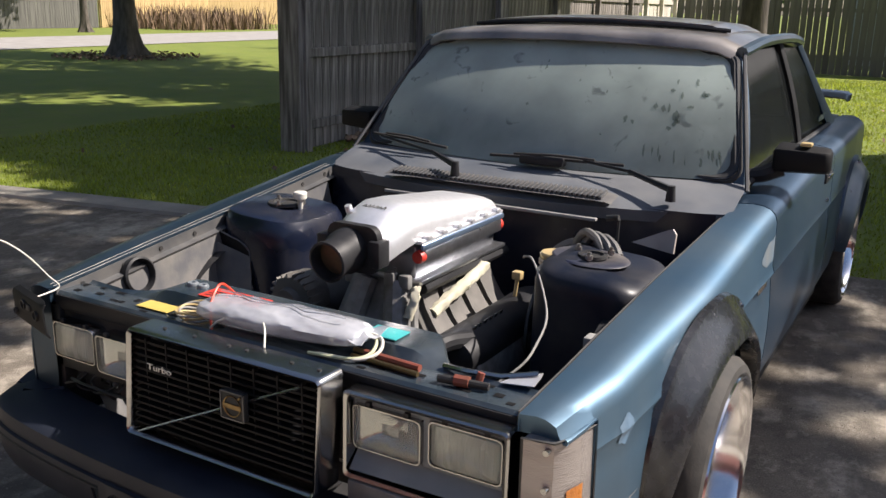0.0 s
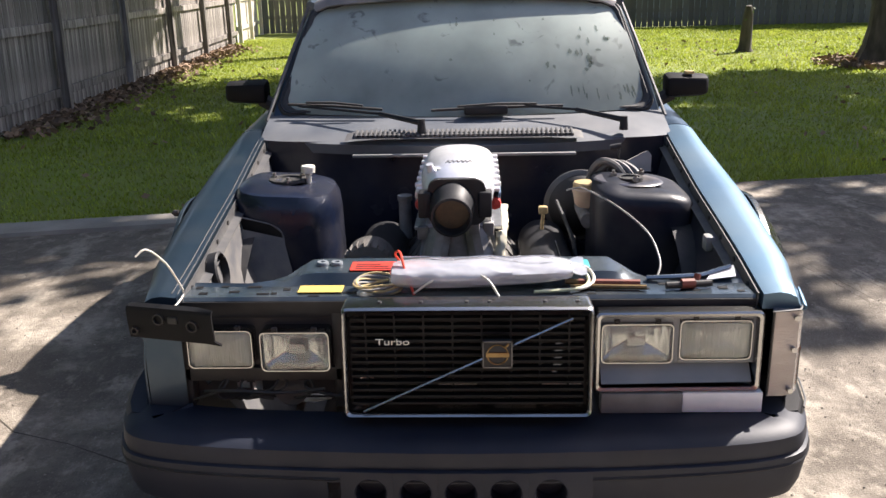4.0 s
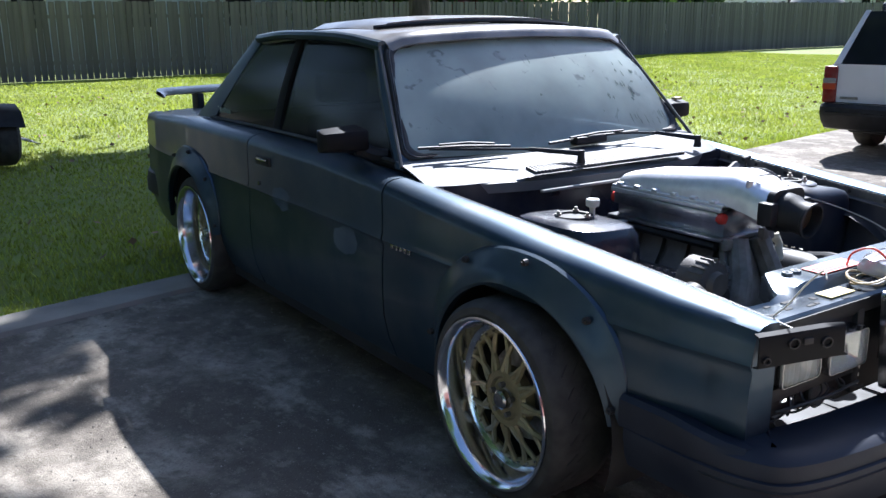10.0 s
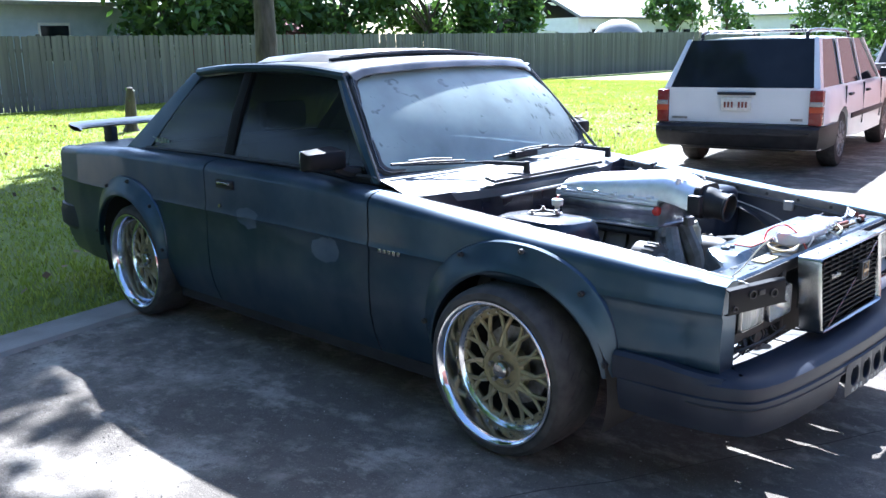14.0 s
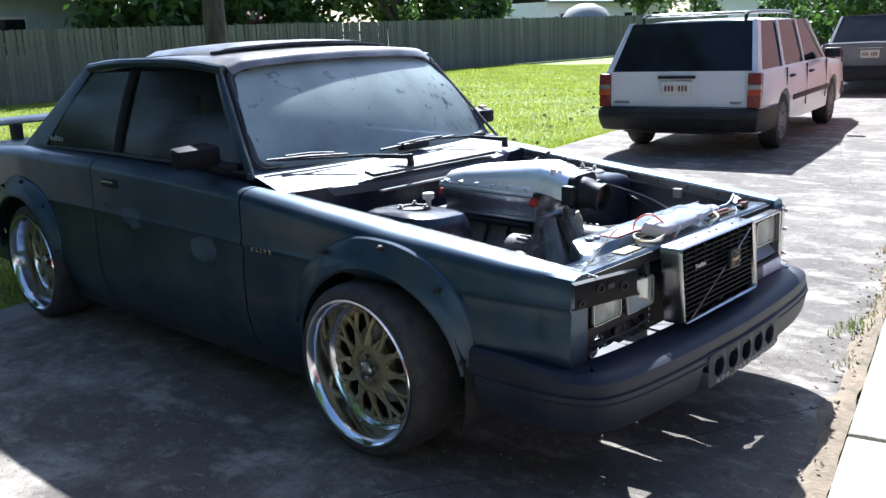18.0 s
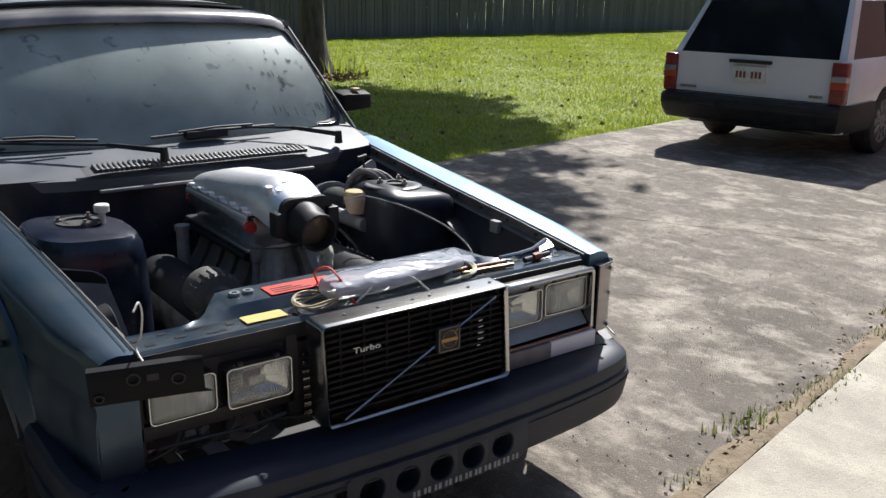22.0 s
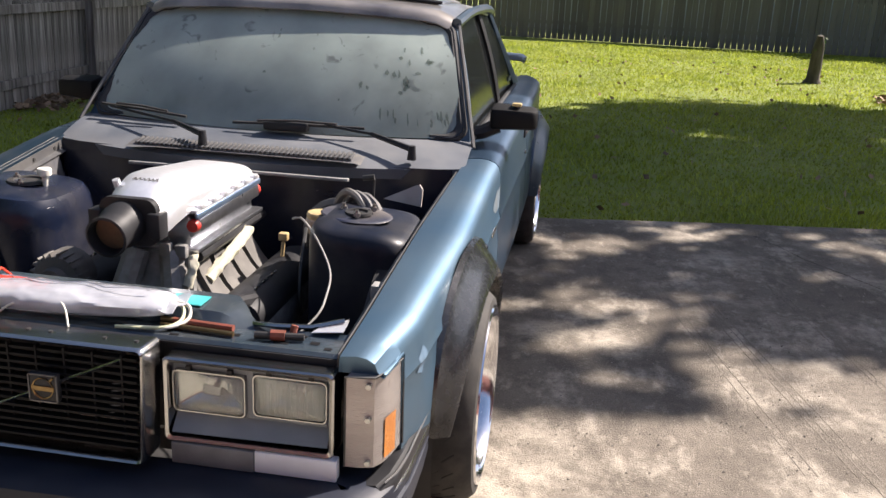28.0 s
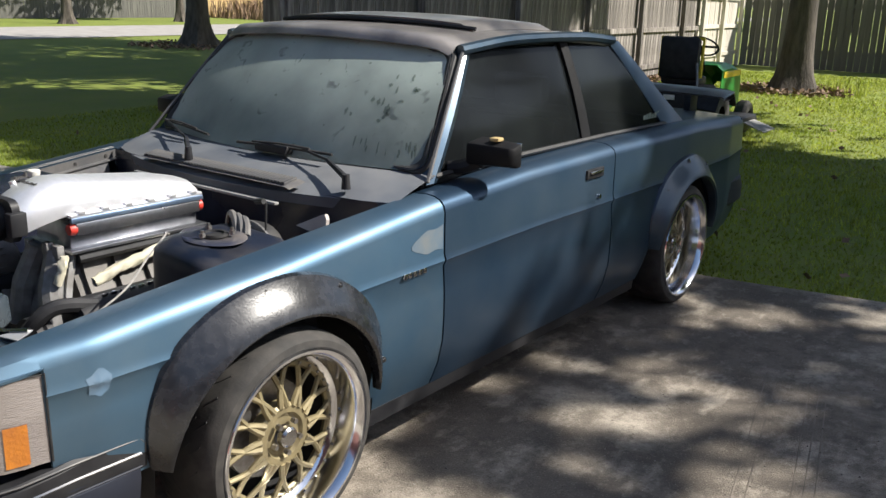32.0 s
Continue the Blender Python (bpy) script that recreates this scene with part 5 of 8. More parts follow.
grid(bm, [[(x, -0.602, 0.683), (x, min(-0.58, BK(x) - 0.012), 0.688 + UP(x)), (x, BK(x) - 0.010, 0.690 + UP(x)), (x, BK(x), 0.682 + UP(x)), (x, BK(x) + 0.003, 0.64)] for x in ys(-0.636, 0.660, 48)])
thick(bm, 0.003)
part("support_beam", bm, SUPPORT, CAR, "blue painted raised support beam")
for x, y, rx, ry in ((-0.59, -0.665, 0.010, 0.007), (-0.52, -0.655, 0.012, 0.006), (-0.45, -0.67, 0.014, 0.005), (-0.40, -0.64, 0.008, 0.008), (-0.25, -0.665, 0.016, 0.005), (0.33, -0.665, 0.018, 0.005), (0.42, -0.65, 0.014, 0.006), (0.53, -0.665, 0.016, 0.005), (0.60, -0.65, 0.010, 0.008), (-0.61, -0.625, 0.008, 0.008), (-0.55, -0.618, 0.009, 0.005), (-0.48, -0.622, 0.016, 0.006), (-0.425, -0.668, 0.006, 0.006), (0.375, -0.628, 0.010, 0.006), (0.47, -0.622, 0.010, 0.006), (0.56, -0.62, 0.014, 0.005), (0.635, -0.672, 0.008, 0.006), (0.30, -0.682, 0.010, 0.004), (-0.33, -0.685, 0.012, 0.004)):
    bm = bmesh.new()
    box(bm, x - rx, x + rx, y - ry, y + ry, 0.6885, 0.6912, 0.0)
    part("punched_slot", bm, MATT, rs)
for x in (-0.335, -0.30):
    bm = bmesh.new()
    lathe(bm, [(0.015, 0.711), (0.015, 0.716), (0.013, 0.719), (0.007, 0.719), (0.006, 0.715), (0.0005, 0.715)], 16, Matrix.Translation((x, -0.52, 0)))
    part("support_boss", bm, SHELF, rs)
bm = bmesh.new()
grid(bm, [[(x, -0.690, 0.655), (x, -0.672, 0.60), (x, -0.672, 0.50), (x, -0.69, 0.44)] for x in ys(-0.64, 0.64, 8)])
bmesh.ops.delete(bm, geom=[f for f in bm.faces if abs(f.calc_center_median().x) < 0.24 or (f.calc_center_median().x < -0.24 and f.calc_center_median().z < 0.53)], context="FACES")
bmesh.ops.delete(bm, geom=[f for f in bm.faces if f.calc_center_median().x < 0], context="FACES")
part("nose_panel", bm, DARK, CAR)
bm = bmesh.new()
box(bm, -0.63, -0.26, -0.685, -0.675, 0.52, 0.655, 0)
part("nose_panel", bm, DARK, CAR)
for x0, x1, z0, z1 in ((-0.66, -0.27, 0.485, 0.52), (-0.29, -0.26, 0.43, 0.655), (-0.66, -0.625, 0.42, 0.655)):
    bm = bmesh.new()
    box(bm, x0, x1, -0.70, -0.66, z0, z1, 0.004)
    part("lamp_bracket", bm, DARK, CAR)
# tangled wires where the surround is missing
rnd = random.Random(7)
for k in range(7):
    x = rnd.uniform(-0.55, -0.30)
    cb = bmesh.new()
    tube(cb, smooth_line([(x, -0.66, 0.52), (x + rnd.uniform(-0.06, 0.06), -0.71, 0.475), (x + rnd.uniform(-0.1, 0.1), -0.70, 0.44), (x + rnd.uniform(-0.1, 0.1), -0.64, 0.43)], 5), 0.0032, 5)
    part("lamp_wire", cb, BLKW, CAR)
bm = bmesh.new()
tube(bm, smooth_line([(-0.60, -0.70, 0.46), (-0.52, -0.73, 0.475), (-0.40, -0.72, 0.465), (-0.31, -0.73, 0.48)], 5), 0.004, 5)
part("lamp_wire", bm, BLKW, CAR)


# front bumper swept in plan
def bumper_path(n=5):
    return smooth_line([(-0.805, -0.42, 0), (-0.802, -0.62, 0), (-0.775, -0.76, 0), (-0.70, -0.842, 0), (-0.45, -0.885, 0), (0, -0.905, 0), (0.45, -0.885, 0), (0.70, -0.842, 0), (0.775, -0.76, 0), (0.802, -0.62, 0), (0.805, -0.42, 0)], n)


def sweep(prof, path):
    """Rows of an (outward, z) profile along a plan path."""
    rows = []
    for i, p in enumerate(path):
        d = (path[min(i + 1, len(path) - 1)] - path[max(i - 1, 0)]).normalized()
        nrm = Vector((d.y, -d.x, 0))
        rows.append([(p.x + nrm.x * o, p.y + nrm.y * o, z) for o, z in prof])
    return rows


PB = bumper_path()
bm = bmesh.new()
grid(bm, sweep([(-0.16, 0.424), (-0.06, 0.430), (-0.018, 0.426), (0.0, 0.412), (0.004, 0.385), (0.0, 0.368)], PB))
thick(bm, 0.008)
fb = part("front_bumper", bm, BUMPER, CAR, "navy painted front bumper with black lower strip")
bm = bmesh.new()
grid(bm, sweep([(0.0, 0.374), (0.009, 0.370), (0.010, 0.345), (0.006, 0.325), (0.0, 0.290), (-0.012, 0.262), (-0.03, 0.255)], PB))
bmesh.ops.delete(bm, geom=[f for f in bm.faces if f.calc_center_median().z < 0.345 and -0.27 < f.calc_center_median().x < 0.29], context="FACES")
thick(bm, 0.006)
part("bumper_strip", bm, BUMPER, fb)
bm = bmesh.new()
grid(bm, sweep([(0.010, 0.356), (0.013, 0.352), (0.010, 0.348)], PB[6:-6]))
part("strip_groove", bm, BLACK, fb)
# raised side returns of the bumper with two bright lines
for s in (1, -1):
    bm = bmesh.new()
    rows = []
    for y in ys(-0.745, -0.40, 8):
        u = (y + 0.745) / 0.345
        x = lerp([(-0.745, 0.772), (-0.70, 0.792), (-0.62, 0.805), (-0.40, 0.812)], y)
        top = 0.430 + 0.024 * min(1.0, 1.8 * u)
        rows.append([(s * (x - 0.05), y, top - 0.004), (s * (x - 0.012), y, top), (s * x, y, top - 0.012), (s * (x + 0.003), y, 0.40), (s * x, y, 0.37)])
    grid(bm, rows)
    thick(bm, 0.004)
    part("bumper_return", bm, BLACK if s > 0 else BUMPER, fb)
    if s < 0:
        continue
    side = lambda y: lerp([(-0.745, 0.772), (-0.70, 0.792), (-0.62, 0.805), (-0.40, 0.812)], y) + 0.001
    for z, rad, mt in ((0.446, 0.0025, FLANGE), (0.408, 0.0045, CHROME), (0.374, 0.003, BUMPER)):
        bm = bmesh.new()
        tube(bm, [(s * side(y), y, z - 0.014 * max(0, (-0.60 - y) / 0.14)) for y in ys(-0.735, -0.415, 8)], rad, 6)
        part("bumper_moulding", bm, mt if s > 0 else BLACK, fb)
    bm = bmesh.new()
    tube(bm, [(s * side(-0.415), -0.416, 0.446), (s * side(-0.40), -0.402, 0.430), (s * side(-0.40), -0.404, 0.408)], 0.003, 6)
    part("moulding_end", bm, FLANGE if s > 0 else BLACK, fb)
# valance with five round ducts
V0, V1, ZB, ZA = -0.255, 0.285, 0.262, 0.372
holes = [-0.19 + 0.0965 * k for k in range(5)]
yv = lambda x: -0.917 + 0.10 * x * x
for k, hx in enumerate(holes):
    x0 = V0 if k == 0 else (holes[k - 1] + hx) / 2
    x1 = V1 if k == 4 else (holes[k + 1] + hx) / 2
    ring, rect = [], []
    bm = bmesh.new()
    for q in range(24):
        a = 2 * math.pi * q / 24
        c, sn = math.cos(a), math.sin(a)
        ring.append((hx + 0.033 * c, yv(hx), 0.322 + 0.033 * sn))
        tx = ((x1 - hx) if c > 0 else (hx - x0)) / max(abs(c), 1e-6)
        tz = ((ZA - 0.322) if sn > 0 else (0.322 - ZB)) / max(abs(sn), 1e-6)
        t = min(tx, tz)
        rect.append((hx + t * c, yv(hx + t * c), 0.322 + t * sn))
    vs = grid(bm, [rect, [(hx + 1.1 * (x - hx), y - 0.003, 0.322 + 1.1 * (z - 0.322)) for x, y, z in ring], ring, [(x, y + 0.05, z) for x, y, z in ring]], close=True)
    bm.faces.new(vs[-1])
    bmesh.ops.recalc_face_normals(bm, faces=bm.faces[:])
    part("duct_panel", bm, BUMPER, fb, "navy lower valance panel with a round duct")
for k in range(15):
    bm = bmesh.new()
    x = -0.205 + 0.031 * k
    if k == 3:
        box(bm, x + 0.004, x + 0.008, yv(x) - 0.003, yv(x), 0.268, 0.272, 0)
    else:
        box(bm, x, x + 0.007, yv(x) - 0.003, yv(x), 0.268, 0.284, 0)
        box(bm, x + 0.012, x + 0.020, yv(x) - 0.003, yv(x), 0.268, 0.284, 0)
    part("letter_bar", bm, SHELF, fb)

# loose headlamp surround hanging by a wire
lb = empty("loose_lamp_surround", "black plastic headlamp surround turned over, hanging by white wire", "lamp surround", pose(-0.634, -0.771, 0.656, 0, -2, -18) @ Matrix.Diagonal((1.12, 1, 1, 1)))
bm = bmesh.new()
rows = []
for x in ys(-0.10, 0.10, 10):
    u = (x + 0.10) / 0.2
    e = 0.012 * max(0, u - 0.8) * 5
    rows.append([(x, 0.012 - e, 0.042), (x, -0.004, 0.038), (x, -0.008, 0.030), (x, -0.006, -0.028), (x + 0.012 * u * (u > 0.9), -0.004, -0.036), (x + 0.012 * u * (u > 0.9), 0.012 - e, -0.040)])
grid(bm, rows)
thick(bm, 0.004)
part("shell", bm, MATT, lb)
for x, z, r in ((-0.083, -0.018, 0.006), (-0.022, 0.014, 0.010), (0.055, 0.004, 0.010)):
    bm = bmesh.new()
    lathe(bm, [(r + 0.003, 0.0), (r + 0.003, 0.006), (r, 0.006), (r, 0.0)], 14, Matrix.Translation((x, -0.007, z)) @ Matrix.Rotation(radians(90), 4, "X"))
    part("screw_boss", bm, DARK, lb)
bm = bmesh.new()
box(bm, 0.0, 0.022, -0.012, -0.006, 0.006, 0.022, 0.002)
part("clip", bm, DARK, lb)
cable("tie_wire", [(-0.668, -0.838, 0.835), (-0.651, -0.818, 0.844), (-0.632, -0.77, 0.80), (-0.624, -0.72, 0.735), (-0.627, -0.692, 0.700), (-0.63, -0.74, 0.690), (-0.635, -0.775, 0.690)], 0.0022, WIRE, "stiff white wire holding the loose surround")

# ---- engine bay ----
for s in (1, -1):
    nm = "strut_tower"
    bm = bmesh.new()
    prof = []
    cx, cy = s * 0.535, 0.075
    waist = ((0.30, 0.150, 0.176), (0.60, 0.148, 0.172), (0.722, 0.147, 0.170), (0.748, 0.143, 0.165), (0.763, 0.132, 0.154), (0.772, 0.108, 0.128), (0.776, 0.070, 0.080))
    for z, rx, ry in waist if s > 0 else ((0.30, 0.165, 0.20), (0.55, 0.160, 0.190), (0.70, 0.156, 0.180), (0.752, 0.150, 0.172), (0.776, 0.138, 0.158), (0.786, 0.115, 0.130)):
        ring = []
        for q in range(36):
            a = 2 * math.pi * q / 36
            e = 0.62 if s < 0 else 0.42
            c, sn = math.cos(a), math.sin(a)
            ring.append((cx + rx * abs(c) ** e * (1 if c > 0 else -1), cy + ry * abs(sn) ** e * (1 if sn > 0 else -1), z + (0.012 * s * c if z > 0.72 and s < 0 else 0) - (0.016 * c if z > 0.70 and s > 0 else 0)))
        prof.append(ring)
    vs = grid(bm, prof, close=True)
    bm.faces.new(vs[-1])
    bmesh.ops.recalc_face_normals(bm, faces=bm.faces[:])
    tw = part(nm, bm, BAYDULL if s > 0 else BAY, CAR, "dark blue strut tower, dusty on top")
    if s > 0:
        bm = bmesh.new()
        for rise, kx, ky in ((0.0, 0.104, 0.088), (0.0035, 0.099, 0.083), (0.0035, 0.070, 0.050), (0.001, 0.064, 0.045)):
            grid_row = []
            for q in range(40):
                a = 2 * math.pi * q / 40
                grid_row.append((cx - 0.035 + kx * math.cos(a), cy - 0.01 + ky * math.sin(a), 0.779 + rise - 0.05 * (kx * math.cos(a) - 0.035)))
            rows_t = [grid_row] if rise == 0.0 else rows_t + [grid_row]
        vs = grid(bm, rows_t, close=True)
        bm.faces.new(vs[-1])
        bmesh.ops.recalc_face_normals(bm, faces=bm.faces[:])
        part("tower_plate", bm, CROWN, tw, "tan dusty oval plate on the tower")
        # dark hoses arching behind the tower
        for hk in range(3):
            bm = bmesh.new()
            tube(bm, smooth_line([(0.395 + 0.024 * hk, 0.21, 0.70), (0.405 + 0.026 * hk, 0.20, 0.775), (0.435 + 0.028 * hk, 0.185, 0.815 - 0.004 * hk), (0.475 + 0.026 * hk, 0.165, 0.806 - 0.006 * hk), (0.505 + 0.022 * hk, 0.145, 0.772)], 5), 0.0115, 8)
            part("arched_hose", bm, BAYDUST, tw, "dusty black rubber hose")
        bm = bmesh.new()
        arch = [(0.545, 0.42), (0.555, 0.62), (0.580, 0.668), (0.615, 0.680), (0.648, 0.664), (0.660, 0.60), (0.660, 0.42)]
        bm.faces.new([bm.verts.new((ax, -0.083, az)) for ax, az in arch])
        thick(bm, 0.003)
        part("tower_opening", bm, MATT, tw, "dark opening under the strut tower")
        bm = bmesh.new()
        tube(bm, smooth_line([(ax, -0.085, az) for ax, az in arch], 3), 0.003, 5)
        part("opening_lip", bm, BAY, tw)
    bm = bmesh.new()
    mr = 1.0 if s < 0 else 0.66
    lathe(bm, [(0.060 * mr, 0.787), (0.058 * mr, 0.795), (0.042 * mr, 0.795), (0.040 * mr, 0.789), (0.0005, 0.788)], 28, Matrix.Translation((cx - 0.03 * (s > 0), cy + 0.01 - 0.02 * (s > 0), -0.003 * (s > 0))))
    part("strut_mount", bm, DARK, tw)
    for a in (40, 160, 280):
        bm = bmesh.new()
        px, py = cx - 0.03 * (s > 0) + 0.050 * math.cos(radians(a)), cy + 0.01 - 0.02 * (s > 0) + 0.050 * math.sin(radians(a))
        cyl(bm, (px, py, 0.786), (px, py, 0.808), 0.0055, seg=8)
        cyl(bm, (px, py, 0.790), (px, py, 0.800), 0.010, seg=6)
        part("strut_stud", bm, STEEL, tw)
    # inner apron forward and aft of the tower
    bm = bmesh.new()
    rows = []
    for y in ys(-0.66, 0.50, 20):
        xo = lerp(XI, y) - 0.02 + s * skew(y)
        zt = lerp(ZT, y) - 0.042
        bulge = 0.03 * math.exp(-((y + 0.25) / 0.2) ** 2)
        rows.append([(s * xo, y, zt), (s * (xo - 0.02), y, zt - 0.10), (s * (xo - 0.045 - bulge), y, zt - 0.22), (s * (xo - 0.10 - bulge), y, 0.36), (s * (xo - 0.16), y, 0.22)])
    grid(bm, rows)
    thick(bm, 0.003)
    part("inner_apron", bm, BAYDUST if s < 0 else BUMPER, CAR, "dusty inner fender apron" if s < 0 else "navy painted inner fender apron")
    bm = bmesh.new()
    box(bm, s * 0.36, s * 0.42, -0.66, 0.48, 0.20, 0.30, 0.01)
    part("frame_rail", bm, DARK, CAR)
# gusset fin and round duct hole on the right apron
bm = bmesh.new()
grid(bm, [[(-0.66, -0.13, 0.70), (-0.64, -0.17, 0.58), (-0.58, -0.20, 0.45)], [(-0.52, -0.11, 0.66), (-0.50, -0.13, 0.58), (-0.47, -0.14, 0.45)]])
thick(bm, 0.006)
part("apron_gusset", bm, BAYDUST, CAR)
bm = bmesh.new()
mm = Matrix.Translation((-0.612, -0.45, 0.672)) @ Matrix.Rotation(radians(80), 4, "Y")
lathe(bm, [(0.050, -0.02), (0.052, 0.006), (0.046, 0.010), (0.042, 0.0), (0.042, -0.012), (0.0005, -0.014)], 28, mm)
part("air_duct", bm, BLACK, CAR)
bm = bmesh.new()
box(bm, -0.40, 0.40, -0.12, 0.06, 0.16, 0.24, 0.02)
part("crossmember", bm, DARK, CAR)
bm = bmesh.new()
box(bm, -0.30, 0.30, -0.665, -0.62, 0.40, 0.62, 0.004)
rd = part("oil_cooler", bm, DARK, CAR)
# Chrome and white pieces added as the glints of light behind the grille.
for k in range(8):
    bm = bmesh.new()
    box(bm, -0.235, -0.205, -0.672, -0.664, 0.425 + 0.022 * k, 0.437 + 0.022 * k, 0.002)
    part("glint_piece", bm, CHROME, rd)
for k, x in enumerate((-0.05, 0.08, 0.19)):
    bm = bmesh.new()
    box(bm, x, x + 0.09, -0.70, -0.695, 0.474 + 0.006 * (k % 2), 0.478 + 0.006 * (k % 2), 0.0)
    part("glint_piece", bm, WHITE, rd)
# arched opening in the front of the right tower
bm = bmesh.new()
ring = [(-0.668, -0.098, 0.61), (-0.668, -0.098, 0.700), (-0.650, -0.104, 0.722), (-0.60, -0.108, 0.712), (-0.555, -0.108, 0.700), (-0.525, -0.107, 0.675), (-0.520, -0.107, 0.63), (-0.535, -0.107, 0.595), (-0.60, -0.108, 0.585)]
bm.faces.new([bm.verts.new(p) for p in ring])
thick(bm, 0.003)
part("tower_opening", bm, MATT, CAR, "dark opening under the strut tower")
bm = bmesh.new()
tube(bm, smooth_line(ring[1:8], 3), 0.003, 5)
part("opening_lip", bm, BAYDUST, CAR)
for k, pts in enumerate((((-0.672, -0.125, 0.62), (-0.612, -0.125, 0.588), (-0.605, -0.125, 0.40), (-0.66, -0.125, 0.40)), ((-0.578, -0.122, 0.640), (-0.565, -0.122, 0.600), (-0.50, -0.122, 0.575), (-0.50, -0.122, 0.40), (-0.575, -0.122, 0.40)))):
    bm = bmesh.new()
    bm.faces.new([bm.verts.new(p) for p in pts])
    thick(bm, 0.003)
    part("apron_web", bm, BAYDUST, CAR, "dusty bare apron web")
# bright bent plate on the ledge
bm = bmesh.new()
grid(bm, [[(0.575, -0.600, 0.693), (0.645, -0.592, 0.698)], [(0.590, -0.575, 0.698), (0.648, -0.568, 0.708)], [(0.604, -0.562, 0.697), (0.648, -0.556, 0.714)]])
thick(bm, 0.002)
part("bent_plate", bm, ALU, CAR, "bright bent metal plate on the ledge")
# bulkhead behind the bare lamps, with gaps between its plates
for x0, x1, z0 in ((-0.645, -0.53, 0.42), (-0.512, -0.405, 0.45), (-0.388, -0.27, 0.43)):
    bm = bmesh.new()
    box(bm, x0, x1, -0.612, -0.606, z0, 0.684, 0.002)
    part("lamp_bulkhead", bm, DARK, CAR)
bm = bmesh.new()
grid(bm, [[(x, -0.664 - 0.01 * (z > 0.50), z) for x in ys(-0.655, -0.262, 64)] for z in ys(0.425, 0.525, 20)])
cut = []
for f in bm.faces:
    c = f.calc_center_median()
    for hx, hz, hw, hh in ((-0.517, 0.459, 0.018, 0.010), (-0.482, 0.457, 0.014, 0.014), (-0.607, 0.438, 0.014, 0.009), (-0.602, 0.475, 0.008, 0.014), (-0.325, 0.433, 0.040, 0.005)):
        if ((c.x - hx) / hw) ** 2 + ((c.z - hz) / hh) ** 2 < 1:
            cut.append(f)
            break
bmesh.ops.delete(bm, geom=cut, context="FACES")
thick(bm, 0.003)
part("pierced_panel", bm, DARK, CAR, "rusty dark nose panel with torn holes")
bm = bmesh.new()
lathe(bm, [(0.036, 0.0), (0.040, 0.012), (0.036, 0.016), (0.022, 0.012), (0.0005, 0.014)], 24, Matrix.Translation((-0.400, -0.668, 0.452)) @ Matrix.Rotation(radians(90), 4, "X"))
part("horn", bm, DARKCAST, CAR, "round dusty horn behind the nose panel")
# white scraps added behind the panel's holes, as light showing through under the bare lamps
rnd = random.Random(31)
for k in range(5):
    x, y, z = -0.60 + 0.040 * k, -0.640 + 0.012 * (k % 2), 0.452
    ring = []
    for q in range(7):
        a = 2 * math.pi * q / 7
        r = rnd.uniform(0.010, 0.026)
        ring.append((x + 1.3 * r * math.cos(a), y + 0.3 * r * math.sin(a), z + 0.006 * rnd.uniform(-1, 1) + r * math.sin(a)))
    bm = bmesh.new()
    bm.faces.new([bm.verts.new(p) for p in ring])
    thick(bm, 0.002)
    part("hole_light_scrap", bm, WHITE, CAR)
# Ragged white sheet, likewise added for the brightness under the lamps.
bm = bmesh.new()
rnd = random.Random(8)
ring = []
for q in range(16):
    a = 2 * math.pi * q / 16
    k = 1 + rnd.uniform(-0.25, 0.2)
    ring.append((-0.38 + 0.075 * k * math.cos(a), -0.615 + 0.040 * k * math.sin(a), 0.405 + 0.006 * rnd.uniform(-1, 1)))
bm.faces.new([bm.verts.new(p) for p in ring])
thick(bm, 0.002)
part("gap_light_sheet", bm, WHITE, CAR, "white sheet added for the bright gaps under the lamps")
# ragged sheets added under the front of the bay to break up the sun patch
for x0, x1, y0, y1 in ((-0.30, -0.095, -0.80, -0.30), (-0.087, 0.10, -0.80, -0.36), (0.110, 0.282, -0.78, -0.30), (0.289, 0.47, -0.80, -0.22)):
    bm = bmesh.new()
    rim = []
    for (ax, ay), (bx, by) in (((x0, y0), (x1, y0)), ((x1, y0), (x1, y1)), ((x1, y1), (x0, y1)), ((x0, y1), (x0, y0))):
        for q in range(7):
            rim.append(bm.verts.new((ax + (bx - ax) * q / 7 + rnd.uniform(-0.013, 0.013), ay + (by - ay) * q / 7 + rnd.uniform(-0.014, 0.014), 0.278 + rnd.uniform(-0.004, 0.004))))
    bm.faces.new(rim)
    thick(bm, 0.004)
    part("sun_blocker", bm, DARK, CAR)
# white reservoir cap beside the right tower
cap = bmesh.new()
lathe(cap, [(0.004, 0.775), (0.008, 0.785), (0.009, 0.808), (0.013, 0.812), (0.0205, 0.815), (0.0215, 0.832), (0.019, 0.836), (0.0005, 0.837)], 20, Matrix.Translation((-0.470, 0.073, 0)))
tagged(part("fluid_cap", cap, WHITE), "off-white plastic cap on the strut tower", "cap")
# brake booster, master cylinder and reservoir
bb = empty("brake_booster", "dusty brake booster with yellowed fluid reservoir", "brake booster")
bm = bmesh.new()
mm = Matrix.Translation((0.384, 0.30, 0.645)) @ Matrix.Rotation(radians(90), 4, "X")
lathe(bm, [(0.0005, -0.06), (0.10, -0.06), (0.112, -0.03), (0.112, 0.0), (0.106, 0.006), (0.100, 0.02), (0.060, 0.045), (0.03, 0.05), (0.0005, 0.05)], 36, mm)
part("drum", bm, DARK, bb)
bm = bmesh.new()
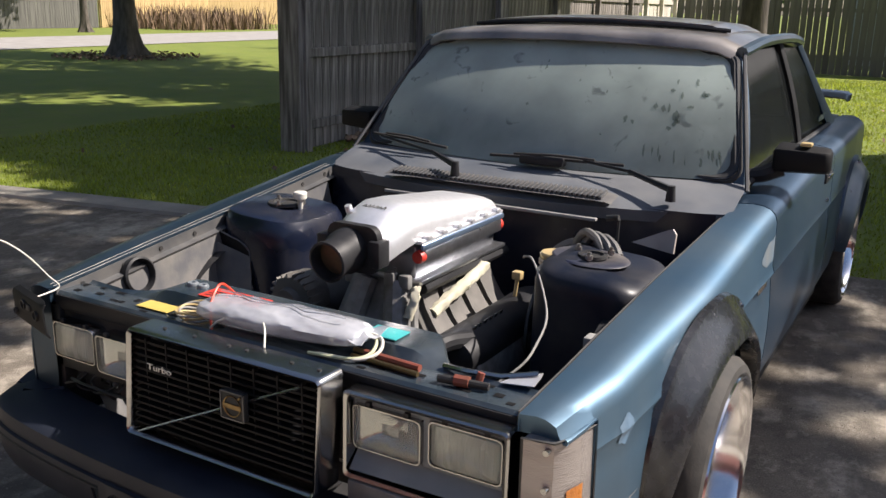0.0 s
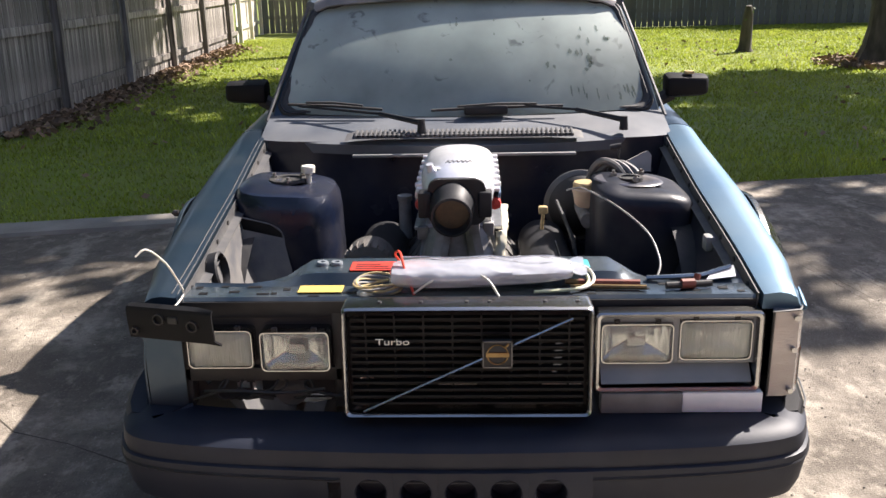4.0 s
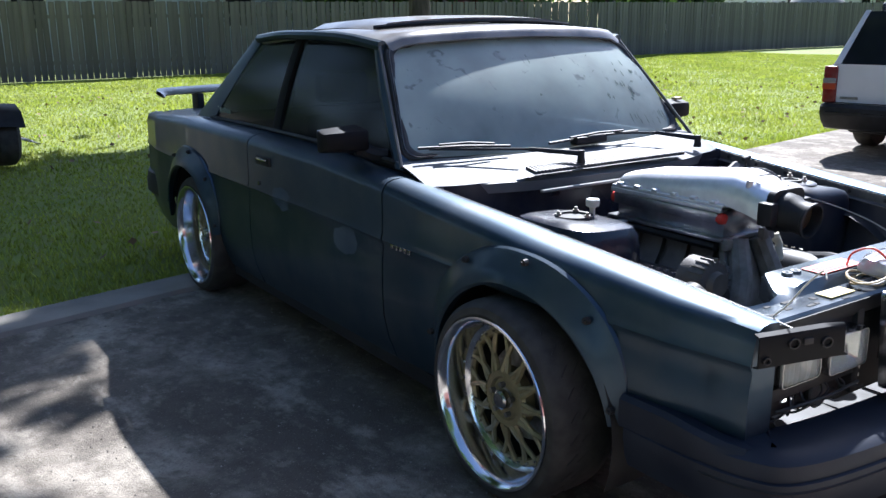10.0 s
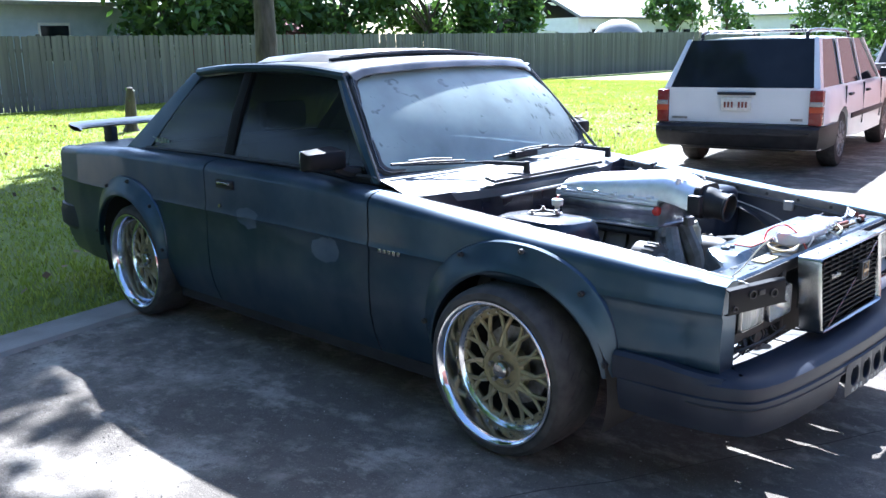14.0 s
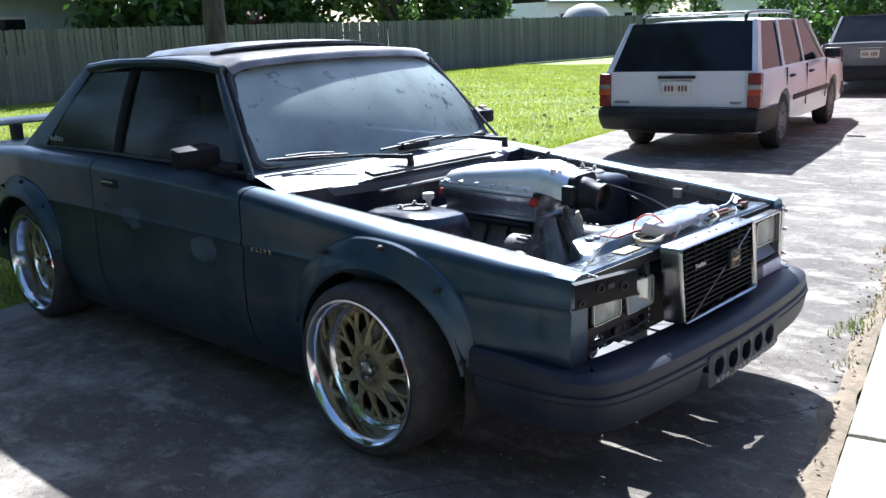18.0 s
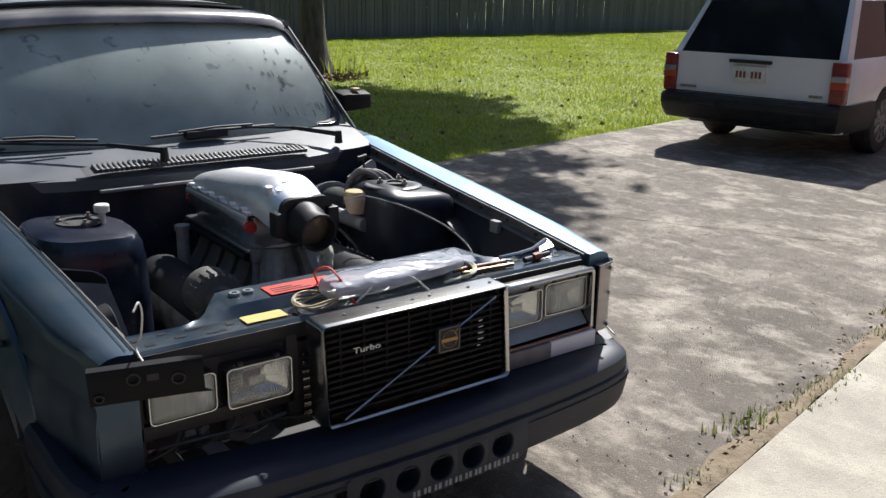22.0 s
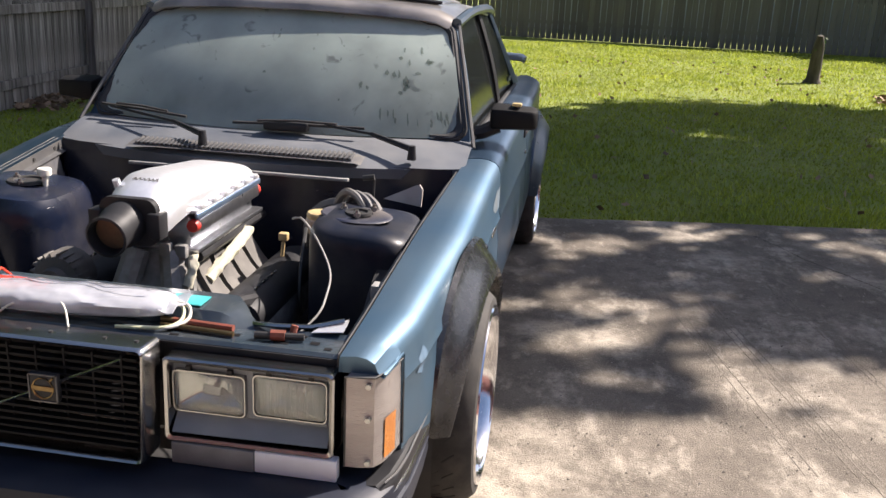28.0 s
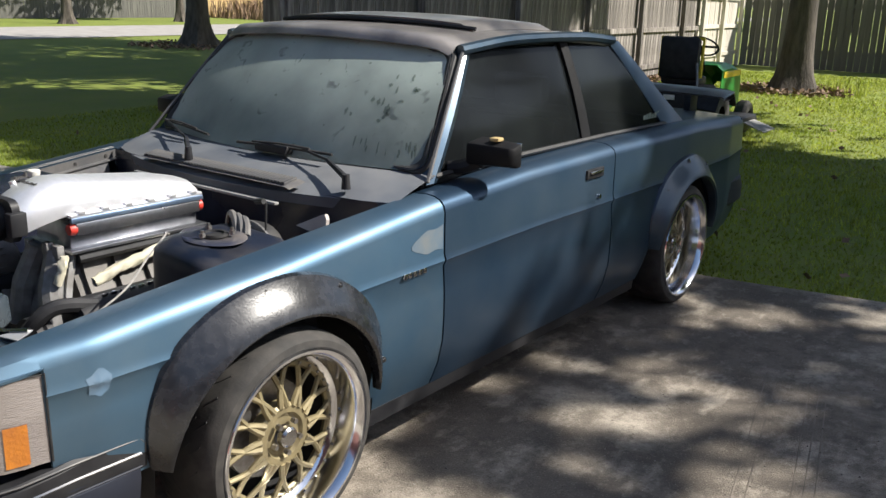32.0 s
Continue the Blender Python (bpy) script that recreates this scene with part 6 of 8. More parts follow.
lathe(bm, [(0.112, -0.010), (0.119, -0.004), (0.119, 0.004), (0.110, 0.010), (0.100, 0.012)], 40, mm)
part("clamp_ring", bm, FLANGE, bb, "dusty rolled rim")
bm = bmesh.new()
cyl(bm, (0.384, 0.28, 0.655), (0.384, 0.06, 0.655), 0.024, seg=16)
part("master_cylinder", bm, CAST, bb)
bm = bmesh.new()
lathe(bm, [(0.0005, 0.690), (0.030, 0.690), (0.038, 0.702), (0.043, 0.732), (0.046, 0.738), (0.046, 0.746), (0.041, 0.750), (0.0005, 0.750)], 24, Matrix.Translation((0.383, 0.11, 0)))
part("reservoir", bm, CUP, bb, "stained plastic fluid cup")
bm = bmesh.new()
lathe(bm, [(0.040, 0.750), (0.041, 0.762), (0.037, 0.767), (0.016, 0.769), (0.0005, 0.768)], 20, Matrix.Translation((0.380, 0.11, 0)))
part("reservoir_lid", bm, CREAM, bb)
bm = bmesh.new()
tube(bm, smooth_line([(0.35, 0.30, 0.70), (0.33, 0.24, 0.62), (0.36, 0.18, 0.55), (0.34, 0.20, 0.48)], 5), 0.004, 6)
part("brake_pipe", bm, BLKW, bb)
# washer-side pieces by the left tower
bm = bmesh.new()
bm.faces.new([bm.verts.new(p) for p in ((0.505, 0.392, 0.752), (0.628, 0.392, 0.735), (0.630, 0.400, 0.790), (0.618, 0.405, 0.804), (0.606, 0.404, 0.800))])
thick(bm, 0.014)
tagged(part("tower_shield", bm, PALEM), "dusty sheet-metal shield by the firewall", "shield")
bm = bmesh.new()
tube(bm, [(0.50, 0.26, 0.76), (0.502, 0.262, 0.845), (0.485, 0.25, 0.850)], 0.004, 6)
cyl(bm, (0.47, 0.25, 0.846), (0.505, 0.25, 0.852), 0.009, seg=8)
tagged(part("hood_switch", bm, BLKW), "thin black rod with a clip on top", "rod")
bm = bmesh.new()
box(bm, 0.640, 0.664, -0.33, -0.29, 0.675, 0.715, 0.004)
tagged(part("relay_clip", bm, GRIME), "small grey clip on the inner apron", "clip")

# ---- engine ----
EN = empty("engine", "partly assembled engine with a tall brushed-metal intake", "engine")
AX = -0.010
bm = bmesh.new()
rows = []
for y, h, w, zb in ((0.330, 0.020, 0.098, 0.806), (0.315, 0.040, 0.104, 0.806), (0.22, 0.062, 0.106, 0.806), (0.05, 0.082, 0.106, 0.806), (-0.08, 0.098, 0.105, 0.806), (-0.14, 0.104, 0.102, 0.804), (-0.20, 0.104, 0.096, 0.790), (-0.245, 0.096, 0.088, 0.775), (-0.270, 0.088, 0.078, 0.765)):
    row = []
    for q in range(21):
        a = math.pi * q / 20
        e = 0.72
        c, sn = math.cos(a), math.sin(a)
        row.append((AX + w * abs(c) ** e * (1 if c > 0 else -1), y, zb + h * sn ** e))
    rows.append(row)
vs = grid(bm, rows)
bm.faces.new(vs[0])
thick(bm, 0.004)
part("intake_lid", bm, ALU, EN, "bright brushed-metal intake lid")
bm = bmesh.new()
box(bm, AX - 0.118, AX + 0.118, -0.135, 0.335, 0.796, 0.808, 0.003)
part("lid_flange", bm, ALU, EN)
for k in range(6):
    bm = bmesh.new()
    x = AX - 0.030 + 0.012 * k
    tube(bm, smooth_line([(x, -0.196, 0.8955), (x + 0.006, -0.186 + 0.003 * (k % 2), 0.898), (x + 0.010, -0.198, 0.8955)], 4), 0.0013, 5)
    part("script_stroke", bm, BLKW, EN)
for s in (1, -1):
    bm = bmesh.new()
    box(bm, AX + s * 0.113, AX + s * 0.1215, -0.135, 0.335, 0.782, 0.797, 0.002)
    part("fuel_rail_edge", bm, BLUEAN if s > 0 else ALU, EN)
    for k in range(6):
        bm = bmesh.new()
        y = -0.10 + 0.08 * k
        box(bm, AX + s * 0.098, AX + s * 0.122, y - 0.012, y + 0.012, 0.806, 0.818, 0.003)
        part("lid_boss", bm, ALU, EN)
    bm = bmesh.new()
    lathe(bm, [(0.0005, 0.012), (0.016, 0.010), (0.0185, 0.0), (0.0185, -0.01)], 18, Matrix.Translation((AX + s * 0.104, -0.128, 0.762)) @ Matrix.Rotation(radians(90), 4, "X"))
    part("red_plug", bm, RED, EN, "bright red rubber plug")
    bm = bmesh.new()
    box(bm, AX + s * 0.082, AX + s * 0.121, -0.122, 0.322, 0.744, 0.781, 0.004)
    part("fuel_rail", bm, PLEN, EN)
    bm = bmesh.new()
    cyl(bm, (AX + s * 0.104, 0.318, 0.762), (AX + s * 0.104, 0.334, 0.762), 0.0185, seg=16)
    part("red_plug", bm, RED, EN)
    # intake runners to the head
    for k in range(4):
        bm = bmesh.new()
        y = -0.06 + 0.105 * k
        rows = []
        for t in ys(0, 1, 4):
            x = AX + s * (0.055 + 0.10 * t * t)
            z = 0.71 - 0.20 * t
            ww, dd = 0.036 + 0.006 * t, 0.030
            rows.append([(x + s * dd, y - ww, z), (x + s * dd, y + ww, z), (x - s * dd, y + ww, z), (x - s * dd, y - ww, z)])
        grid(bm, rows, close=True)
        part("intake_runner", bm, DARKCAST, EN)
    # cylinder head and valve cover
    bm = bmesh.new()
    box(bm, s * 0.15, s * 0.30, -0.22, 0.30, 0.42, 0.52, 0.012, Matrix.Translation((s * 0.03, 0, 0.02)) @ Matrix.Rotation(s * 0.0, 4, "Y"))
    part("cylinder_head", bm, CAST, EN)
    bm = bmesh.new()
    rows = []
    for y in (-0.245, -0.235, -0.20, 0.0, 0.26, 0.285, 0.29):
        sh = 0.55 if y in (-0.245, 0.29) else (0.9 if y in (-0.235, 0.285) else 1.0)
        rows.append([(s * 0.255 + 0.075 * sh * math.cos(a) * 1.0, y, 0.545 + 0.062 * sh * math.sin(a)) for a in (2 * math.pi * q / 20 for q in range(20))])
    vs = grid(bm, rows, close=True)
    bm.faces.new(vs[0])
    bm.faces.new(vs[-1])
    bmesh.ops.recalc_face_normals(bm, faces=bm.faces[:])
    vc = part("valve_cover", bm, BLACK, EN, "black valve cover with raised silver lettering bars")
    for k in range(6):
        bm = bmesh.new()
        y = -0.16 + 0.03 * k
        box(bm, s * 0.277, s * 0.281, y, y + 0.018, 0.596, 0.612, 0.001)
        part("letter_bar", bm, CHROME, vc)
bm = bmesh.new()
rows = [[(AX + x, y, z) for x, y in ((-w, -0.125), (w, -0.125), (w, 0.325), (-w, 0.325))] for z, w in ((0.695, 0.070), (0.62, 0.085), (0.54, 0.13), (0.45, 0.17))]
grid(bm, rows, close=True)
part("lower_manifold", bm, DARKCAST, EN)
for s in (1, -1):
    bm = bmesh.new()
    tube(bm, [(AX + s * 0.112, -0.12, 0.672), (AX + s * 0.114, 0.10, 0.674), (AX + s * 0.112, 0.37, 0.672)], 0.015, 8)
    part("vacuum_pipe", bm, BLACK, EN)
bm = bmesh.new()
box(bm, AX - 0.095, AX + 0.095, -0.13, 0.325, 0.700, 0.790, 0.006)
part("plenum", bm, PLEN, EN)
bm = bmesh.new()
box(bm, AX - 0.125, AX + 0.125, -0.145, 0.345, 0.690, 0.702, 0.003)
part("plenum_flange", bm, PLEN, EN)
bm = bmesh.new()
rows = [[(AX + q * w, -0.135 - d, z) for q in (-1, -0.3, 0.3, 1)] for z, w, d in ((0.69, 0.10, 0.0), (0.60, 0.115, 0.03), (0.50, 0.14, 0.06), (0.40, 0.15, 0.06))]
grid(bm, rows)
thick(bm, 0.02)
part("front_cover", bm, CAST, EN)
bm = bmesh.new()
for s in (1, -1):
    tube(bm, [(AX + s * 0.05, -0.15, 0.69), (AX + s * 0.075, -0.19, 0.58), (AX + s * 0.10, -0.20, 0.45)], 0.035, 10, 0.042)
part("water_neck", bm, CAST, EN)
bm = bmesh.new()
box(bm, -0.16, 0.16, -0.20, 0.34, 0.22, 0.46, 0.02)
part("engine_block", bm, DARK, EN)
# throttle body
TH = bmesh.new()
pr = rrect(0.155, 0.125, 0.03, 4)
grid(TH, [[(AX + px, y, 0.805 + pz) for px, pz in pr] for y in (-0.262, -0.285)], close=True)
for y in (-0.262, -0.285):
    TH.faces.new([TH.verts.new((AX + px, y, 0.805 + pz)) for px, pz in pr])
tb = part("throttle_body", TH, BLACK, EN, "black round throttle body")
bm = bmesh.new()
mm = Matrix.Translation((AX - 0.012, -0.28, 0.800)) @ Matrix.Rotation(radians(98), 4, "X")
lathe(bm, [(0.060, -0.01), (0.058, 0.03), (0.050, 0.045), (0.050, 0.085), (0.054, 0.088), (0.054, 0.096), (0.048, 0.098), (0.045, 0.090), (0.045, 0.06)], 32, mm)
part("throttle_tube", bm, BLACK, tb)
bm = bmesh.new()
lathe(bm, [(0.045, 0.062), (0.0005, 0.062)], 28, mm)
part("throttle_plate", bm, surf("stained_throttle_plate", (0.11, 0.085, 0.05), (0.07, 0.055, 0.038), 30, 0.4, metal=0.6), tb)
for sx in (-0.085, 0.075):
    bm = bmesh.new()
    box(bm, AX + sx - 0.018, AX + sx + 0.018, -0.30, -0.25, 0.765, 0.835, 0.006)
    part("throttle_motor", bm, BLACK, tb)
bm = bmesh.new()
cyl(bm, (AX - 0.07, -0.19, 0.855), (AX - 0.075, -0.20, 0.892), 0.010, seg=12)
cyl(bm, (AX - 0.05, -0.20, 0.858), (AX - 0.05, -0.21, 0.884), 0.008, seg=12)
part("vacuum_port", bm, ALU, EN)
PAPER = surf("masking_paper", (0.60, 0.56, 0.44), (0.48, 0.46, 0.34), 20.0, 0.7, 0.85)
# white paper tag, bits of tape and plugs
for pts, rad, mt in (([(0.105, -0.075, 0.590), (0.116, 0.00, 0.618), (0.122, 0.09, 0.642), (0.125, 0.19, 0.668)], 0.017, PAPER), ([(0.108, -0.165, 0.690), (0.112, -0.178, 0.655), (0.100, -0.190, 0.610)], 0.013, PAPER)):
    bm = bmesh.new()
    tube(bm, smooth_line(pts, 6), rad, 12)
    for v in bm.verts:
        v.co += Vector((noise.noise(v.co * 60), noise.noise(v.co * 60 + Vector((9, 0, 0))), noise.noise(v.co * 60 + Vector((0, 9, 0))))) * 0.007
    part("paper_roll", bm, mt, EN, "crumpled off-white masking paper")
for p in ((AX + 0.085, -0.165, 0.700), (AX + 0.045, -0.175, 0.705), (AX - 0.10, -0.15, 0.685)):
    bm = bmesh.new()
    box(bm, p[0] - 0.016, p[0] + 0.016, p[1] - 0.012, p[1] + 0.012, p[2] - 0.020, p[2] + 0.018, 0.005)
    part("sensor_boss", bm, CAST, EN)
# alternator
AL = bmesh.new()
mm = Matrix.Translation((-0.262, -0.235, 0.603)) @ Matrix.Rotation(radians(90), 4, "X")
lathe(AL, [(0.0005, 0.02), (0.035, 0.02), (0.040, 0.0), (0.066, -0.004), (0.072, -0.02), (0.072, -0.09), (0.06, -0.10), (0.0005, -0.10)], 32, mm)
al = part("alternator", AL, DARKCAST, EN, "finned alternator, dusty")
for k in range(22):
    a = 2 * math.pi * k / 22
    bm = bmesh.new()
    box(bm, 0.045, 0.076, -0.0022, 0.0022, -0.05, -0.002, 0, mm @ Matrix.Rotation(a, 4, "Z"))
    part("fin", bm, DARKCAST, al)
bm = bmesh.new()
cyl(bm, (-0.19, 0.226, 0.56), (-0.19, 0.226, 0.69), 0.020, seg=16)
lathe(bm, [(0.0005, 0.705), (0.024, 0.703), (0.024, 0.687), (0.02, 0.685)], 18, Matrix.Translation((-0.19, 0.226, 0)))
part("catch_can", bm, CAST, EN)
bm = bmesh.new()
cyl(bm, (0.235, 0.13, 0.42), (0.252, 0.152, 0.660), 0.006, seg=8)
box(bm, 0.238, 0.266, 0.140, 0.165, 0.656, 0.680, 0.004)
part("dipstick", bm, CREAM, EN, "yellowed dipstick handle")
for k, (x, y, z, mt) in enumerate(((0.21, -0.33, 0.50, BLACK), (0.13, -0.33, 0.42, DARK), (-0.12, -0.33, 0.46, DARK))):
    bm = bmesh.new()
    mm = Matrix.Translation((x, y, z)) @ Matrix.Rotation(radians(90), 4, "X")
    lathe(bm, [(0.0005, 0.03), (0.03, 0.03), (0.034, 0.02), (0.07, 0.018), (0.072, 0.0), (0.066, -0.005), (0.072, -0.012), (0.072, -0.03), (0.0005, -0.035)], 28, mm)
    part("pulley", bm, mt, EN)
bm = bmesh.new()
tube(bm, smooth_line([(0.18, -0.28, 0.44), (0.22, -0.36, 0.52), (0.26, -0.30, 0.60), (0.28, -0.18, 0.585)], 6), 0.022, 10)
part("coolant_hose", bm, BLACK, EN)
cable("bay_cable", [(0.315, 0.05, 0.755), (0.335, 0.02, 0.768), (0.364, 0.0, 0.769), (0.44, -0.11, 0.745), (0.506, -0.22, 0.702), (0.522, -0.31, 0.665), (0.516, -0.364, 0.636), (0.48, -0.42, 0.60)], 0.0030, GREYW, "pale grey cable looping across the engine bay", "cable")
cable("bay_hose", [(0.30, 0.22, 0.68), (0.335, 0.06, 0.60), (0.345, 0.02, 0.52), (0.33, 0.08, 0.45)], 0.006, BLKW, "thin black rubber brake hose", "hose")
cable("zip_tie", [(-0.676, -0.20, 0.715), (-0.655, -0.205, 0.70), (-0.652, -0.21, 0.665)], 0.0028, WIRE, "white zip tie on the flange", "zip tie")

# ---- loose things on the radiator support ----
bg = bmesh.new()
rows = []
for i in range(85):
    u = i / 84
    x = -0.158 + 0.420 * u
    fl = 0.42 + 0.58 * math.sin(math.pi * min(1, max(0, u))) ** 0.30
    row = []
    for q in range(40):
        a = 2 * math.pi * q / 40
        c, sn = math.cos(a), math.sin(a)
        ridge = 1 - 2 * abs(noise.noise((x * 9 + 0.8 * c, 1.3 * c, 1.3 * sn + 3.0)))
        fold = 1 - 2 * abs(noise.noise((x * 26 + 3 * c, 2.2 * c, 2.2 * sn)))
        nz = (0.0046 * ridge + 0.0016 * fold) * (1.0 if sn > -0.3 else 0.2)
        row.append((x + 0.5 * nz, -0.628 + 0.035 * (u - 0.5) + (0.064 * fl + nz) * c, 0.7245 + (0.026 * fl * (1.25 - 0.35 * u) + nz) * (abs(sn) ** 0.75) * (1 if sn > 0 else -0.9)))
    rows.append(row)
vs = grid(bg, rows, close=True)
bg.faces.new(vs[0])
bg.faces.new(vs[-1])
bmesh.ops.recalc_face_normals(bg, faces=bg.faces[:])
bag = tagged(part("plastic_bag", bg, BAG), "crumpled clear plastic bag of parts on the radiator support", "plastic bag")
for k, (x0, x1, y, r, mt) in enumerate(((-0.12, 0.10, -0.640, 0.013, WHITE), (-0.02, 0.22, -0.612, 0.011, GREYW), (0.05, 0.20, -0.645, 0.010, WHITE), (-0.13, -0.03, -0.615, 0.011, REDW))):
    bm = bmesh.new()
    tube(bm, smooth_line([(x0, y - 0.005, 0.722), ((x0 + x1) / 2, y + 0.010, 0.727), (x1, y, 0.722)], 6), r, 8)
    part("packed_part", bm, mt, bag)
bm = bmesh.new()
grid(bm, [[(0.255 + 0.012 * k, y, 0.735 + 0.006 * math.sin(90 * y + k)) for y in ys(-0.668, -0.565, 8)] for k in range(4)])
thick(bm, 0.0015)
part("sealed_edge", bm, BAG, bag)
bm = bmesh.new()
tube(bm, [(-0.13 + 0.05 * k, -0.628 + 0.008 * math.sin(2.1 * k), 0.7635 - 0.002 * (k % 2)) for k in range(8)], 0.0016, 5)
part("fold_seam", bm, BAG, bag)
bm = bmesh.new()
box(bm, -0.262, -0.08, -0.575, -0.510, 0.7125, 0.7145, 0.0)
lbl = tagged(part("warning_label", bm, RED), "red warning sticker on the support beam", "label")
for k in range(3):
    bm = bmesh.new()
    box(bm, -0.25, -0.25 + 0.10 - 0.02 * k, -0.566 + 0.014 * k, -0.560 + 0.014 * k, 0.7146, 0.7152, 0)
    part("print_bar", bm, BLACK, lbl)
bm = bmesh.new()
box(bm, -0.370, -0.268, -0.672, -0.626, 0.6925, 0.6945, 0)
tagged(part("yellow_label", bm, YELLOW), "yellow paper label on the support panel", "label")
for k in range(5):
    rr = 0.050 + 0.003 * k
    bm = bmesh.new()
    tube(bm, [(-0.180 + rr * math.cos(a), -0.650 + 0.75 * rr * math.sin(a), 0.700 + 0.003 * k + 0.006 * math.sin(2 * a + k)) for a in (2 * math.pi * q / 28 for q in range(29))], 0.0028, 6)
    tagged(part("wire_coil", bm, GREYW if k % 2 else CREAM), "coil of pale wire lying beside the bag", "wire coil", "coiled wires by the bag")
cable("red_wire", [(-0.13, -0.56, 0.716), (-0.15, -0.585, 0.755), (-0.135, -0.63, 0.775), (-0.12, -0.675, 0.742), (-0.10, -0.695, 0.694)], 0.003, REDW, "red wire looping over the bag")
cable("white_wire", [(-0.10, -0.70, 0.700), (-0.06, -0.70, 0.728), (0.0, -0.66, 0.742), (0.06, -0.70, 0.735), (0.09, -0.735, 0.704)], 0.0026, WIRE, "white wire arching over the grille top")
cable("white_wire", [(0.25, -0.605, 0.735), (0.295, -0.60, 0.725), (0.31, -0.635, 0.708), (0.28, -0.67, 0.699), (0.19, -0.685, 0.698)], 0.004, WIRE, "white wire end spilling from the bag")
cable("white_wire", [(0.25, -0.60, 0.730), (0.285, -0.605, 0.722), (0.297, -0.645, 0.706), (0.265, -0.675, 0.699), (0.17, -0.69, 0.6975)], 0.004, surf("cream_wire", (0.55, 0.56, 0.36), None, 20, 0.5), "cream wire end spilling from the bag")
bm = bmesh.new()
box(bm, 0.225, 0.31, -0.57, -0.51, 0.7125, 0.716, 0.001)
tagged(part("parts_packet", bm, TEAL), "flat teal packet under the bag end", "packet")
for k, (x, y, mt, r) in enumerate(((0.33, -0.635, RUST, 0.008), (0.34, -0.660, BRASS, 0.006))):
    tl_ = empty("punch_tool", "slim hand punch lying on the support panel" if k == 0 else "brass rod lying on the support panel", "tool", group="hand tools on the panel")
    bm = bmesh.new()
    cyl(bm, (x - 0.055, y + 0.006, 0.6915 + r), (x + 0.085, y - 0.004, 0.6915 + r), r, seg=8)
    part("shaft", bm, mt, tl_)
    bm = bmesh.new()
    cyl(bm, (x - 0.085, y + 0.008, 0.6915 + r), (x - 0.055, y + 0.006, 0.6915 + r), r * 0.8, seg=8)
    part("tip", bm, BRASS, tl_)
ck = empty("brake_adjuster", "dark threaded adjuster lying on the support panel", "tool")
bm = bmesh.new()
cyl(bm, (0.47, -0.66, 0.700), (0.575, -0.645, 0.700), 0.008, seg=10)
part("rod", bm, DARK, ck)
bm = bmesh.new()
cyl(bm, (0.505, -0.655, 0.702), (0.535, -0.651, 0.702), 0.012, seg=8)
cyl(bm, (0.545, -0.63, 0.700), (0.548, -0.625, 0.716), 0.008, seg=8)
part("star_wheel", bm, RUST, ck)
bm = bmesh.new()
tube(bm, [(0.44, -0.585, 0.693), (0.50, -0.60, 0.700), (0.57, -0.58, 0.697), (0.64, -0.56, 0.712)], 0.006, 6)
tagged(part("latch_rod", bm, CHROME), "bright bent latch rod", "rod")
# fallen leaf on the left mirror
bm = bmesh.new()
box(bm, 0.85, 0.885, 0.92, 0.955, 1.000, 1.012, 0.004)
tagged(part("dry_leaf", bm, CREAM), "dry tan leaf lying on the door mirror", "leaf")


# ---- trees ----
def leaves(name, centre, radii, n, size, rnd, parent, mat=None, clumps=40, low=-1.0, label="", spread=0.14):
    """Many small bent leaf sprays gathered in clumps, with gaps between."""
    g = np.random.default_rng(rnd)
    cl = g.normal(size=(clumps, 3))
    cl /= np.linalg.norm(cl, axis=1)[:, None]
    cl *= g.uniform(0.35, 1.0, (clumps, 1)) ** 0.6
    cl = cl[cl[:, 2] > low]
    pick = g.integers(0, len(cl), n)
    p = cl[pick] + g.normal(size=(n, 3)) * spread
    p = p * np.array(radii) + np.array(centre)
    d1 = g.normal(size=(n, 3))
    d1 /= np.linalg.norm(d1, axis=1)[:, None]
    d2 = np.cross(d1, g.normal(size=(n, 3)))
    d2 /= np.linalg.norm(d2, axis=1)[:, None]
    s = g.uniform(0.6, 1.3, (n, 1)) * size
    v = np.stack([p - d1 * s, p + d2 * s * 0.45, p + d1 * s, p - d2 * s * 0.45], 1).reshape(-1, 3)
    f = np.arange(4 * n).reshape(-1, 4)
    me = bpy.data.meshes.new(name)
    me.from_pydata(v.tolist(), [], f.tolist())
    me.materials.append(mat or LEAF)
    ob = new(name, me)
    ob.parent = parent
    return ob, cl * np.array(radii) + np.array(centre)


